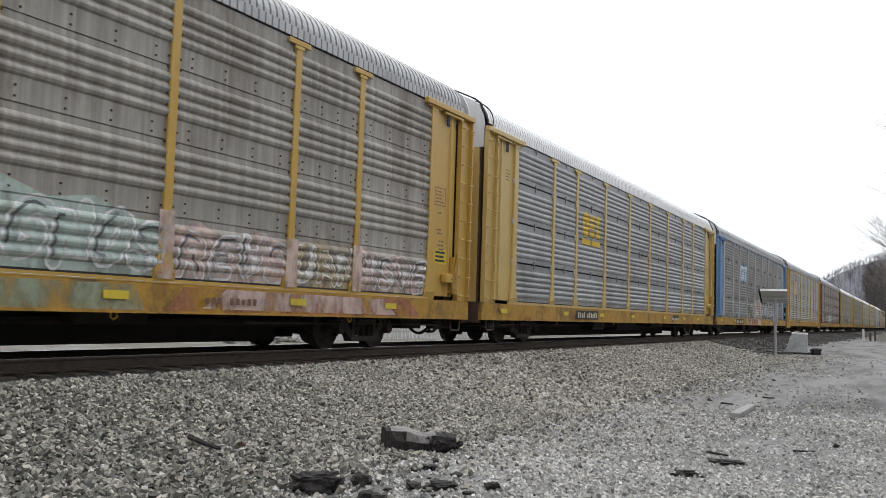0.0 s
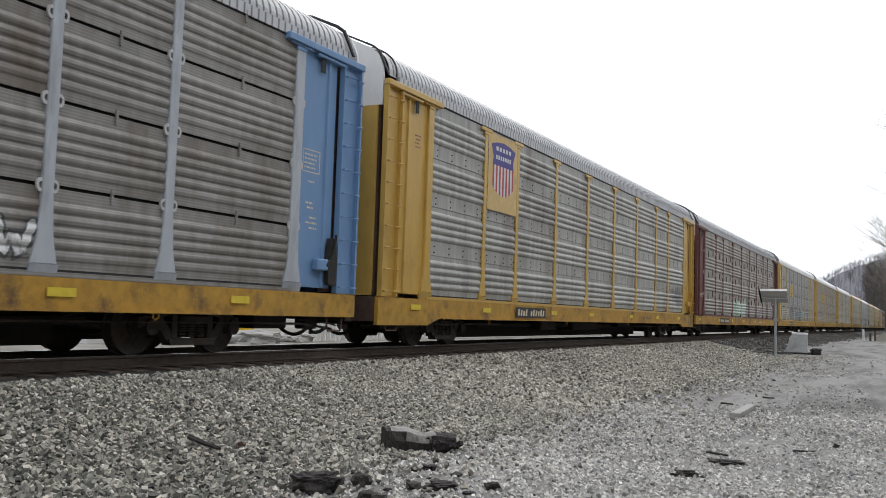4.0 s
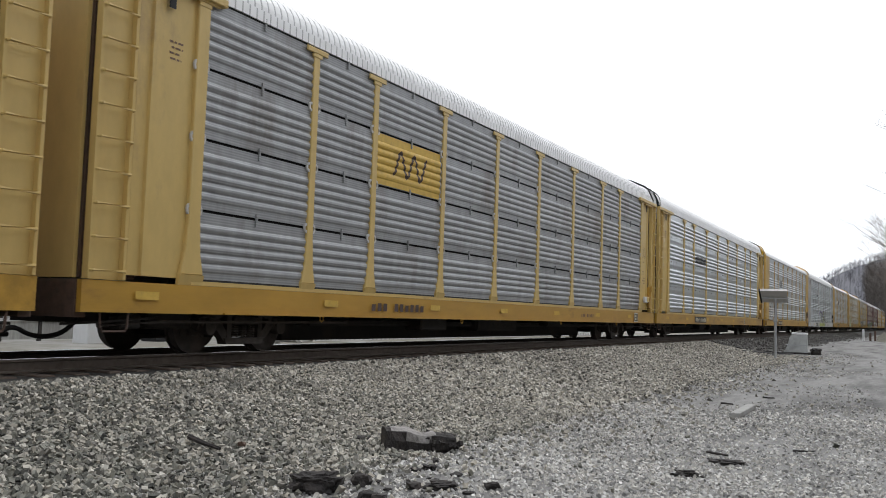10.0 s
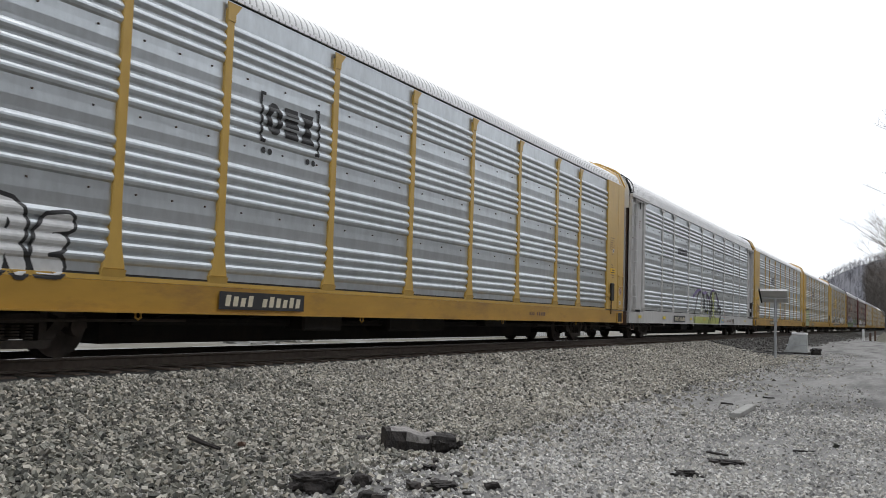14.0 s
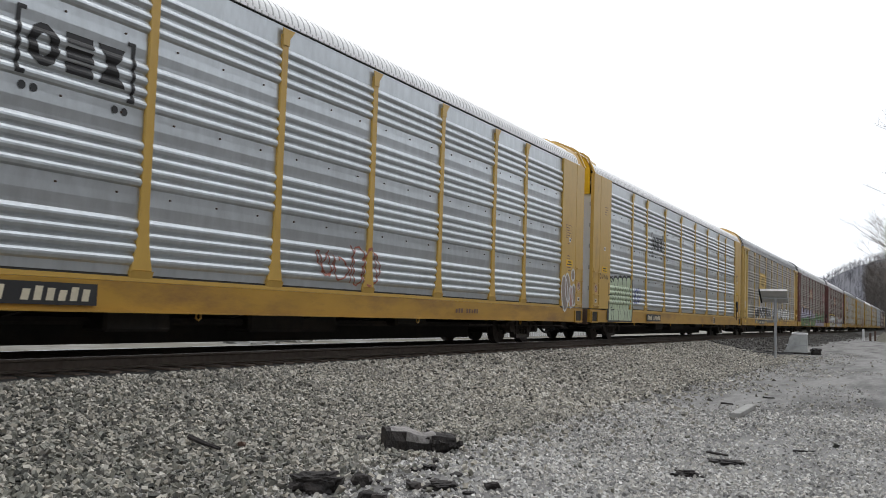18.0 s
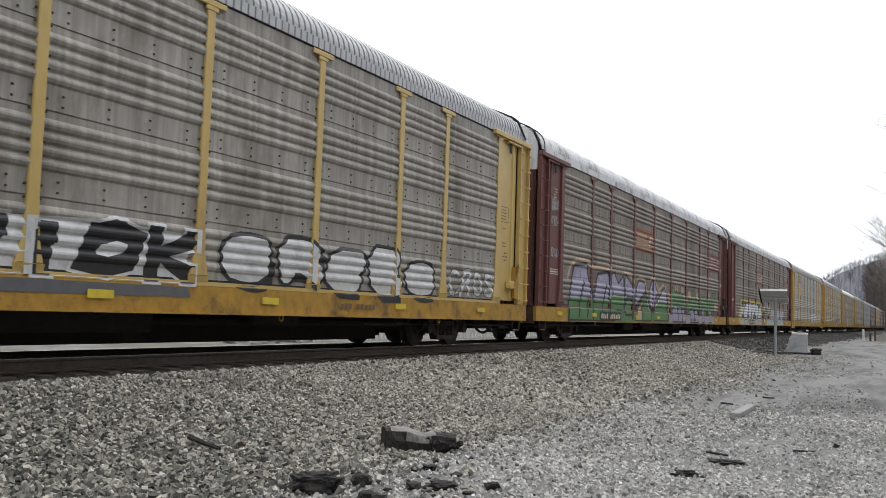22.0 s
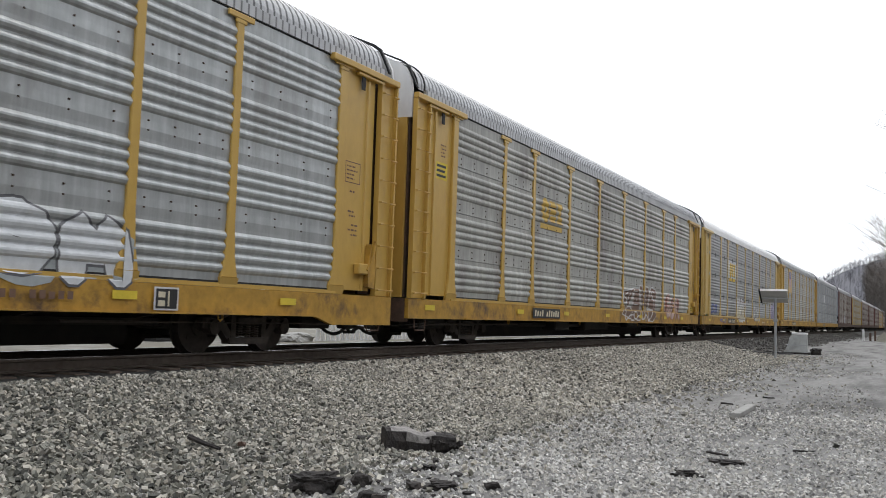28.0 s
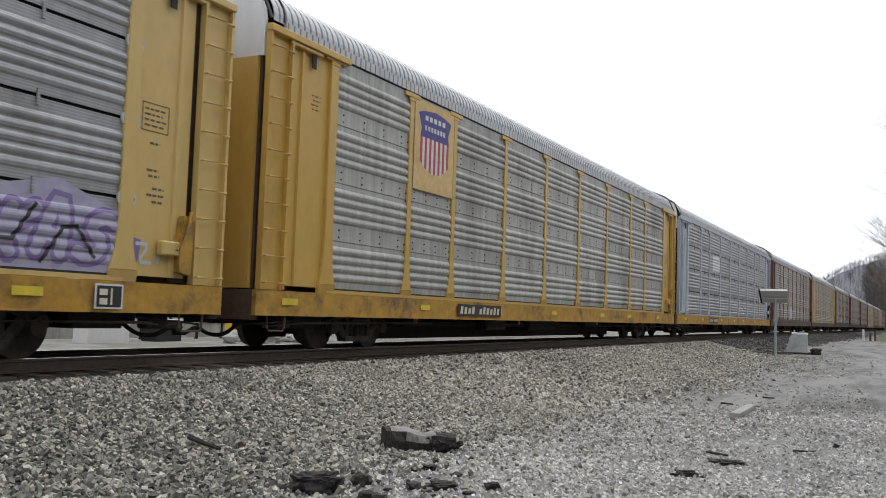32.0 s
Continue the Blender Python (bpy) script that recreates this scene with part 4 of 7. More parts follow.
        part("brake_housing", shared("brake_housing", lambda: tube(prism(bmesh.new(), [(12.80, 1.20), (13.02, 1.16), (13.05, 1.6), (12.98, 2.0), (12.86, 2.0), (12.79, 1.6)], "x", HALF - 0.04, HALF + 0.07), [(HALF + 0.09, 12.72, 1.5), (HALF + 0.10, 12.92, 1.86), (HALF + 0.09, 12.96, 2.06)], 0.024), grime), grime, hb, "grimy brake housing with a lever")


def ends_tall(car, s, spec):
    """A smooth full-height car end with a raised hood, a white folding door and a short ladder."""
    body = spec["body"]

    def span(a, b):
        return sorted((s * a, s * b))

    def side_plate():
        bm = bmesh.new()
        for a, b, top in ((11.79, 12.95, EAVE + 0.02), (12.96, 13.66, EAVE + 0.02)):
            box(bm, PX - 0.05, PX + 0.06, *span(a, b), 1.06, top, 0.012)
        return bm

    def hood():
        bm = bmesh.new()
        rows = []
        for y, drop in ((12.55, 0.30), (12.75, 0.02), (13.66, 0.0), (13.66, 0.04)):
            rows.append([bm.verts.new((x * 0.975, s * y, max(EAVE + 0.03, z - drop))) for x, z in hoop_line()])
        for a, b in zip(rows, rows[1:]):
            for i in range(len(a) - 1):
                bm.faces.new((a[i], a[i + 1], b[i + 1], b[i]))
        bmesh.ops.recalc_face_normals(bm, faces=bm.faces)
        return bm
    part("corner_panel", shared(("tall_corner", s), side_plate, body), body, car)
    part("hood", shared(("hood", s), hood, body), body, car)
    part("hood_edge", shared(("hood_edge", s), lambda: bent_hoop_bm(*span(13.62, 13.70), 0.05), body), body, car)
    part("door_crown", shared(("door_crown", s), lambda: hooped_wall_bm(EAVE - 0.65, 1.44, s * 13.58, 0.06, 0.96), SIGNY), SIGNY, car, "bright yellow door head")
    d = part("end_door", shared(("tall_door", s), lambda: boxes((-1.3, PX - 0.06, *span(13.42, 13.56), 1.06, 4.75)), WHITE), WHITE, car, "white folding end door")
    part("door_head", shared(("door_head", s), lambda: boxes((-1.3, PX - 0.06, *span(13.42, 13.56), 4.754, EAVE - 0.66)), SILL_CLEAN), SILL_CLEAN, car)
    for i in range(6):
        h = part("hinge", shared(("hinge", s), lambda: boxes((PX - 0.10, PX + 0.04, *span(13.54, 13.62), -0.06, 0.06)), STEELG), STEELG, d)
        h.matrix_basis = pose(0, 0, 1.7 + 0.68 * i)
    lad = part("ladder", shared(("short_ladder", s), lambda: boxes((HALF - 0.04, HALF + 0.03, *span(13.0, 13.04), 1.05, 2.35), (HALF - 0.04, HALF + 0.03, *span(13.58, 13.62), 1.05, 2.35)), body), body, car)
    for i in range(4):
        r = part("rung", shared("rung", lambda: rung_bm(0.56), body), body, lad)
        r.matrix_basis = pose(0, s * 13.31, 1.15 + 0.36 * i)
    for i in range(2):          # small diamond placards under the discs
        dm = part("placard", shared("placard", lambda: boxes((PX + 0.061, PX + 0.066, -0.08, 0.08, -0.065, 0.065)), WHITE), WHITE, car, "small white placard with a dark diamond")
        dm.matrix_basis = pose(0, s * (13.3 - 0.02 * i), 1.31) if i == 0 else pose(0, s * 12.45, 3.05)
        part("diamond", shared("placard_diamond", lambda: prism(bmesh.new(), [(-0.05, 0), (0, -0.04), (0.05, 0), (0, 0.04)], "x", PX + 0.066, PX + 0.068), BLACK), BLACK, dm)
    if s > 0 and spec.get("brake"):
        hb = part("hand_brake", shared("tall_brake", lambda: boxes((PX + 0.06, HALF + 0.10, 12.10, 12.40, 1.35, 1.95), bevel=0.03), UNDER), UNDER, car, "dark hand brake housing")
        part("bracket", shared("tall_brake_arm", lambda: boxes((PX + 0.06, HALF + 0.05, 11.80, 12.096, 1.47, 1.60), bevel=0.015), body), body, hb)
        part("chain_rod", shared("tall_brake_rod", lambda: tube(bmesh.new(), [(HALF + 0.04, 12.25, 1.36), (HALF + 0.03, 12.25, 0.9)], 0.02), RUST), RUST, hb)
    part("sign", shared(("tall_sign", s), lambda: boxes((PX + 0.06, PX + 0.066, *span(12.15, 12.70), 2.26, 2.45)), SIGNY), SIGNY, car, "yellow warning sticker with black bars")
    ws = part("warning_disc", shared(("warning_disc", s), lambda: disc(bmesh.new(), PX + 0.061, PX + 0.067, s * 13.3, 1.70, 0.13, 18), WHITE), WHITE, car, "round white sticker with a red ring")
    part("red_ring", shared(("red_ring", s), lambda: disc(bmesh.new(), PX + 0.067, PX + 0.068, s * 13.3, 1.70, 0.115, 18), P["redstripe"]), P["redstripe"], ws)
    part("disc_field", shared(("disc_field", s), lambda: disc(bmesh.new(), PX + 0.068, PX + 0.069, s * 13.3, 1.70, 0.095, 18), P["washpink"]), P["washpink"], ws)
    part("slash", shared(("slash", s), lambda: prism(bmesh.new(), [(s * 13.3 - 0.075, 1.755), (s * 13.3 - 0.055, 1.775), (s * 13.3 + 0.075, 1.645), (s * 13.3 + 0.055, 1.625)], "x", PX + 0.069, PX + 0.071), P["black"]), P["black"], ws)
    part("sign_print", shared(("tall_sign_print", s), lambda: boxes((PX + 0.066, PX + 0.069, *span(12.22, 12.62), 2.30, 2.33), (PX + 0.066, PX + 0.069, *span(12.28, 12.58), 2.375, 2.41)), P["black"]), P["black"], car)


# ---- the train ----
def kind_of(style, body, panel, roof, label, **more):
    return dict(style=style, skin="bright" if style == "pressed" and panel in (GALV, GALVDULL) else style, body=body, panel=panel, roof=roof, label=label, **more)


CARS = {
    -1: kind_of("pressed", YELLOW, TANPAN, ROOF, "yellow autorack with weathered tan panels and faded graffiti", hoop=False),
    0: kind_of("slats", PALE, SLATG, ROOF_W, "pale yellow autorack with grey slatted panels and a yellow emblem", sill=SILL_Y),
    1: kind_of("slats", BLUE, SLATT, ROOF, "blue autorack with brownish slatted panels and graffiti", post=PALEBLUE, end=BLUE, rail=SLATT),
    2: kind_of("pressed", YELLOW, GREYPAN, ROOF, "yellow autorack with grey ribbed panels and a shield emblem", deep=True),
    3: kind_of("pressed", BROWN, TANPAN, ROOF, "brown autorack with grey ribbed panels and green graffiti", lugs="lugged", hooks=True),
    4: kind_of("slats", PALE, SLATG, ROOF_W, "pale yellow autorack with grey slatted panels and dark graffiti"),
    5: kind_of("slats", PALE, SLATG, ROOF_W, "clean pale yellow autorack with grey slatted panels", sill=SILL_CLEAN),
    6: kind_of("pressed", PALE, GALV, ROOF_W, "yellow autorack with bright galvanised ribbed panels", sill=SILL_CLEAN, deep=False),
    7: kind_of("tall", YELLOW, GALV, ROOF_W, "yellow hooded autorack with bright galvanised panels", brake=True, sill=SILL_CLEAN),
    8: kind_of("pressed", LTGREY, GALV, ROOF_W, "light grey autorack with galvanised panels and lime graffiti", sill=LTGREY),
    9: kind_of("tall", YELLOW, GALV, ROOF_W, "yellow hooded autorack with galvanised panels and small tags", sill=SILL_CLEAN),
    10: kind_of("tall", YELLOW, GALV, ROOF_W, "yellow hooded autorack with pale green bubble graffiti", brake=True, sill=SILL_CLEAN),
    11: kind_of("pressed", PALE, TANPAN, ROOF, "yellow autorack with grey panels and long black and white graffiti"),
    12: kind_of("pressed", BROWN, DARKPAN, ROOF_S, "brown autorack with dark panels and purple and green graffiti"),
    13: kind_of("pressed", BROWN, DARKPAN, ROOF_S, "brown autorack with dark panels and silver and yellow graffiti"),
    14: kind_of("pressed", YELLOW, GALVDULL, ROOF, "yellow autorack with galvanised panels, a shield and silver graffiti", deep=True),
    15: kind_of("pressed", YELLOW, GREYPAN, ROOF, "yellow autorack with grey ribbed panels and outlined graffiti"),
    16: kind_of("slats", PALE, SLATG, ROOF_W, "yellow autorack with grey slatted panels and purple graffiti"),
    17: kind_of("pressed", YELLOW, GREYPAN, ROOF, "yellow autorack with grey ribbed panels and a tall shield emblem"),
    18: kind_of("slats", PALEBLUE, SLATG, ROOF, "faded blue autorack with grey slatted panels"),
    19: kind_of("pressed", BROWN, TANPAN, ROOF, "brown autorack with tan weathered panels", sill=RUST),
    20: kind_of("pressed", PALE, TANPAN, ROOF, "pale yellow autorack with tan weathered panels", sill=RUST),
    21: kind_of("pressed", BROWN, TANPAN, ROOF, "brown autorack with tan weathered panels", sill=RUST),
}
FIRST, LAST = -1, 33
SHIFT = {-1: 0.04, 0: 0.03, 1: 0.30, 2: 0.38, 3: 0.29, 4: 0.42, 5: 0.33, 6: 0.05, 7: 0.50, 8: 0.52, 9: 0.46, 10: 0.44, 11: 0.24,
         12: 0.23, 13: 0.36, 14: 0.12, 15: 0.07, 16: 0.15, 17: 0.20}
TRAIN = {}
for k in range(FIRST, LAST + 1):
    spec = CARS.get(k)
    if spec is None:
        spec = dict(CARS[(19, 20, 21, 19, 11)[k % 5]])
        spec["far"] = True
        spec["label"] = ("brown" if spec["body"] is BROWN else "yellow") + " autorack far down the train"
    TRAIN[k] = (make_car(spec, PITCHLEN * (k + 0.5) + SHIFT.get(k, 0.12)), PITCHLEN * (k + 0.5) + SHIFT.get(k, 0.12), spec)



# ---- paint on the cars: emblems, plates, stencils, graffiti ----
def stroke(pts, w):
    """Quads along a line of (y, z) points, w wide."""
    pts = [Vector(p) for p in pts]
    left, right = [], []
    n = len(pts)
    if n < 2:
        return []
    for i, p in enumerate(pts):
        a = (p - pts[i - 1]).normalized() if i else (pts[1] - p).normalized()
        b = (pts[i + 1] - p).normalized() if i < n - 1 else a
        t = (a + b)
        t = t.normalized() if t.length > 0.2 else b
        side = Vector((-t.y, t.x))
        k = min(1.6, 1 / max(0.35, abs(t.dot(b))))
        left.append(p + side * w / 2 * k)
        right.append(p - side * w / 2 * k)
    return [[left[i], right[i], right[i + 1], left[i + 1]] for i in range(n - 1)]


def rect(y0, y1, z0, z1, lean=0.0):
    return [(y0, z0), (y1, z0), (y1 + lean, z1), (y0 + lean, z1)]


def round_shape(y, z, ry, rz, n=14):
    return [(y + ry * math.cos(2 * math.pi * k / n), z + rz * math.sin(2 * math.pi * k / n)) for k in range(n)]


def arc(y, z, ry, rz, a0, a1, n=10):
    return [(y + ry * math.cos(radians(a0 + (a1 - a0) * k / n)), z + rz * math.sin(radians(a0 + (a1 - a0) * k / n))) for k in range(n + 1)]


def lay(name, parent, polys, style, material, lift=0.004, label="", on_posts=True):
    """Paint shapes onto the side of a car, so that they follow its pressed ridges, its posts and its sill."""
    bm = bmesh.new()
    step = 0.0

    def add(clip):
        nonlocal step
        sub = bmesh.new()
        for poly in polys:
            try:
                sub.faces.new([sub.verts.new((0.0, p[0], p[1])) for p in poly])
            except ValueError:
                continue
        if min((v.co.z for v in sub.verts), default=9) < SILL_BOT + 0.012:
            bmesh.ops.bisect_plane(sub, geom=sub.verts[:] + sub.edges[:] + sub.faces[:], plane_co=(0, 0, SILL_BOT + 0.012), plane_no=(0, 0, -1), clear_outer=True)
        if not sub.verts:
            sub.free()
            return
        if clip:
            for co, no in (((0, clip[0], 0), (0, -1, 0)), ((0, clip[1], 0), (0, 1, 0))):
                bmesh.ops.bisect_plane(sub, geom=sub.verts[:] + sub.edges[:] + sub.faces[:], plane_co=co, plane_no=no, clear_outer=True)
        else:
            zs = [v.co.z for v in sub.verts]
            lo, hi = min(zs), max(zs)
            cuts = sorted({round(z, 4) for x, z in PROFILE.get(style, ()) if lo < z < hi} | ({SILL_TOP, PANEL_Z0} if lo < SILL_TOP < hi else set()))
            for z in cuts:
                bmesh.ops.bisect_plane(sub, geom=sub.verts[:] + sub.edges[:] + sub.faces[:], plane_co=(0, 0, z), plane_no=(0, 0, 1))
        for k, f in enumerate(sub.faces):
            up = lift + 0.00003 * (k % 60)
            vs = []
            mid = sum(v.co.z for v in f.verts) / len(f.verts)
            for v in f.verts:
                if clip:
                    x = HALF
                else:
                    zz = min(max(v.co.z, SILL_TOP + 0.001), 9) if mid > SILL_TOP else min(v.co.z, SILL_TOP - 0.001)
                    x = surface_x(zz, style)
                    if SILL_TOP <= zz < PANEL_Z0 and style not in ("smooth", "corner"):
                        x = PX + 0.03
                vs.append(bm.verts.new((x + up, v.co.y, v.co.z)))
            try:
                face = bm.faces.new(vs)
                face.normal_update()
                if face.normal.x < 0:
                    face.normal_flip()
            except ValueError:
                pass
        sub.free()

    add(None)
    if on_posts and style not in ("smooth", "corner"):
        ys_all = [p[0] for poly in polys for p in poly]
        for yp in POSTS:
            if min(ys_all) < yp < max(ys_all):
                add((yp - 0.08, yp + 0.08))
    bmesh.ops.remove_doubles(bm, verts=bm.verts, dist=0.003)
    ob = part(name, bm, material, parent, label)
    if len(polys) > 1:
        ob["kind"] = "stuff"
    return ob


FORMS = {}                  # skeletons of spray-can letter shapes in a unit box
FORMS["S"] = [[(0.95, 0.86), (0.6, 1.0), (0.18, 0.88), (0.12, 0.62), (0.82, 0.44), (0.86, 0.14), (0.45, 0.0), (0.03, 0.12)]]
FORMS["D"] = [[(0.12, 0.0), (0.10, 1.0), (0.62, 0.94), (0.94, 0.55), (0.62, 0.06), (0.08, 0.02)]]
FORMS["K"] = [[(0.12, 0.0), (0.16, 1.0)], [(0.92, 1.0), (0.26, 0.48), (0.95, 0.0)]]
FORMS["E"] = [[(0.95, 1.0), (0.14, 0.95), (0.12, 0.03), (0.95, 0.0)], [(0.14, 0.5), (0.78, 0.5)]]
FORMS["W"] = [[(0.0, 1.0), (0.25, 0.0), (0.5, 0.72), (0.75, 0.0), (1.0, 1.0)]]
FORMS["M"] = [[(0.02, 0.0), (0.12, 0.98), (0.5, 0.35), (0.88, 0.98), (0.98, 0.0)]]
FORMS["A"] = [[(0.02, 0.0), (0.30, 0.92), (0.68, 0.96), (0.98, 0.0)], [(0.22, 0.36), (0.80, 0.36)]]
FORMS["R"] = [[(0.12, 0.0), (0.12, 0.96), (0.72, 0.98), (0.90, 0.72), (0.62, 0.46), (0.16, 0.46)], [(0.55, 0.46), (0.98, 0.0)]]
FORMS["N"] = [[(0.08, 0.0), (0.12, 0.98), (0.85, 0.04), (0.92, 1.0)]]
FORMS["C"] = [[(0.95, 0.86), (0.55, 1.0), (0.14, 0.80), (0.10, 0.22), (0.50, 0.0), (0.96, 0.16)]]
FORMS["T"] = [[(0.0, 0.96), (1.0, 1.0)], [(0.52, 0.96), (0.46, 0.0)]]
FORMS["O"] = [[(0.5, 1.0), (0.13, 0.80), (0.10, 0.2), (0.5, 0.0), (0.88, 0.2), (0.90, 0.80), (0.5, 1.0), (0.15, 0.82)]]
FORMS["G"] = [[(0.95, 0.90), (0.5, 1.0), (0.12, 0.80), (0.12, 0.18), (0.55, 0.0), (0.92, 0.15), (0.92, 0.46), (0.55, 0.46)]]
FORMS["I"] = [[(0.5, 0.0), (0.5, 0.66)], [(0.5, 0.96), (0.52, 0.98)]]
FORMS["Z"] = [[(0.0, 0.72), (0.95, 1.0), (0.2, 0.1), (1.0, 0.0)]]
FORMS["P"] = [[(0.14, 0.0), (0.12, 0.94), (0.65, 1.0), (0.94, 0.74), (0.60, 0.46), (0.16, 0.46)]]
FORMS["U"] = [[(0.08, 1.0), (0.10, 0.18), (0.5, 0.0), (0.9, 0.18), (0.92, 1.0)]]


def rounded(pts, times):
    for _ in range(times):
        pts = [pts[0]] + [tuple(a * w + b * (1 - w) for a, b in zip(p, q)) for p, q in zip(pts, pts[1:]) for w in (0.75, 0.25)] + [pts[-1]]
    return pts


def piece(k, y0, y1, z0, z1, forms, fill, line, weight=0.24, edge=0.05, lean=0.0, soft=1, halo=None, low=None, split=1.3, light=None, shade=None, over=1.06, seed=1, style=None, label=""):
    """A row of letter shapes: thick strokes with an edge, some with a halo, a second colour below, glints and a cast shade."""
    car, _, spec = TRAIN[k]
    style = style or spec["skin"]
    r = random.Random(seed)
    cell, h = (y1 - y0) / len(forms), z1 - z0
    inner, outer, wide, glints, casts = [], [], [], [], []
    sw = weight * min(h, cell * 1.3)
    for i, f in enumerate(forms):
        ya, w = y0 + cell * i, cell * over
        top, bot = h * r.uniform(0.82, 1.0), h * r.uniform(0.0, 0.08)
        swing, dip = r.uniform(-0.16, 0.16) * h, r.uniform(-0.16, 0.16)
        m = sw / 2 + edge
        for line_pts in FORMS[f]:
            pts = [(ya + m + (w - 2 * m) * (u + r.uniform(-0.05, 0.05)) + (lean + swing) * (v - 0.5), z0 + bot + m + (top - bot - 2 * m) * min(1.0, max(0.0, v + r.uniform(-0.05, 0.05) + dip * (u - 0.5)))) for u, v in line_pts]
            pts = rounded(pts, soft) if len(pts) > 2 else pts
            for width, into in ((sw, inner), (sw + 2 * edge, outer), (sw + 2 * edge + 0.22, wide)):
                if into is wide and not halo:
                    continue
                into += stroke(pts, width)
                for p in (pts[0], pts[-1]):
                    into.append(round_shape(*p, width / 2, width / 2, 10) if soft else [(p[0] - width / 2, p[1] - width / 2), (p[0] + width / 2, p[1] - width / 2), (p[0] + width / 2, p[1] + width / 2), (p[0] - width / 2, p[1] + width / 2)])
            if light:
                glints += stroke([(p[0] - sw * 0.26, p[1] + sw * 0.16) for p in pts[:max(3, len(pts) // 2)]], 0.04)
            if shade:
                casts += stroke([(p[0] + 0.13, p[1] - 0.12) for p in pts], sw + edge)
    if halo:
        lay("paint_halo", car, wide, style, P[halo], 0.0045)
    if shade:
        lay("paint_shade", car, casts, style, P[shade], 0.0055)
    o = lay("graffiti", car, outer, style, P[line], 0.0075, label or (fill + " letter shapes with " + line + " edges"))
    lay("paint_fill", o, inner, style, P[fill], 0.0105)
    if low:
        cut_polys = []
        for q in inner:
            if min(p[1] for p in q) < split:
                cut_polys.append([(p[0], min(p[1], split + 0.08 * math.sin(9 * p[0]))) for p in q])
        lay("paint_foot", o, cut_polys, style, P[low], 0.0135)
    if light:
        lay("paint_glint", o, glints, style, P[light], 0.0165)
    return o


def shape(k, pts, colour, lift=0.012, name="paint_shape", line=None, w=0.06, style=None):
    """One filled patch of spray paint, with an edge line if wanted."""
    car, _, spec = TRAIN[k]
    ob = lay(name, car, [pts], style or spec["skin"], P[colour], lift)
    if line:
        lay("paint_line", ob, stroke(list(pts) + [pts[0], pts[1]], w), style or spec["skin"], P[line], lift + 0.003)
    return ob


def lines(k, colour, w, *paths, lift=0.018, style=None):
    """Thin sprayed lines."""
    car, _, spec = TRAIN[k]
    return lay("paint_line", car, [q for p in paths for q in stroke(rounded(p, 1) if len(p) > 2 else p, w)], style or spec["skin"], P[colour], lift)


def scrawl(k, y0, y1, z0, z1, colour, seed, w=0.035, n=5, style=None):
    """A thin looping spray-can scrawl."""
    car, _, spec = TRAIN[k]
    r = random.Random(seed)
    shapes = []
    cell, h = (y1 - y0) / n, z1 - z0
    for i in range(n):
        a0, turns = r.uniform(0, 6.3), r.uniform(0.8, 2.1)
        cy, cz = y0 + cell * (i + 0.5), (z0 + z1) / 2 + r.uniform(-0.1, 0.1) * h
        ry, rz = cell * r.uniform(0.45, 0.7), h * r.uniform(0.25, 0.48)
        pts = []
        for j in range(17):
            a = a0 + turns * 6.28 * j / 16
            pts.append((cy + ry * math.cos(a) * (1 - 0.3 * j / 16) + 0.15 * cell * math.sin(2.3 * a), cz + rz * math.sin(a * (1.0 if i % 2 else 1.5))))
        shapes += stroke(pts, w)
    lay("scrawl", car, shapes, style or spec["skin"], P[colour], 0.0075, colour + " looping spray scrawl")


def bars(k, y0, y1, z, h, counts, colour, style=None, lean=0.0, name="stencil"):
    """Unreadable lettering as upright bars in groups."""
    car, _, spec = TRAIN[k]
    total = sum(counts) + len(counts) - 1
    step = (y1 - y0) / total
    shapes, i = [], 0
    for c in counts:
        for j in range(c):
            y = y0 + step * (i + j)
            shapes.append(rect(y + 0.14 * step, y + 0.78 * step, z, z + h * (1 if (i + j) % 3 else 0.86), lean))
        i += c + 1
    return lay(name, car, shapes, style or spec["skin"], P[colour], 0.011, on_posts=False)


def plate(k, y0=-7.1, y1=-5.0, ground_colour="black", letters="cream"):
    """The dark number plate on the sill, its signs as bars."""
    car, _, spec = TRAIN[k]
    lay("number_plate", car, [rect(y0, y1, 0.70, 0.97)], "smooth", P[ground_colour], 0.032, "black painted number field on the sill", False)
    total = 11
    step = (y1 - y0 - 0.2) / total
    shapes = []
    for j in range(total):
        if j == 4:
            continue
        y = y0 + 0.1 + step * j
        shapes.append(rect(y + 0.16 * step, y + 0.78 * step, 0.75, 0.92 - 0.02 * (j % 3), 0.03))
    lay("plate_print", car, shapes, "smooth", P[letters], 0.036, "", False)


def info_plate(k, y):
    """A white-edged black plate with pale blocks on the sill."""
    car, _, spec = TRAIN[k]
    p = lay("info_plate", car, [rect(y, y + 0.46, 0.665, 0.985)], "smooth", P["white"], 0.030, "white-edged black plate on the sill", False)
    lay("plate_field", p, [rect(y + 0.03, y + 0.43, 0.69, 0.96)], "smooth", P["black"], 0.034, "", False)
    lay("plate_print", p, [rect(y + 0.07, y + 0.20, 0.84, 0.92), rect(y + 0.07, y + 0.20, 0.72, 0.80), rect(y + 0.25, y + 0.28, 0.72, 0.93)], "smooth", P["cream"], 0.038, "", False)


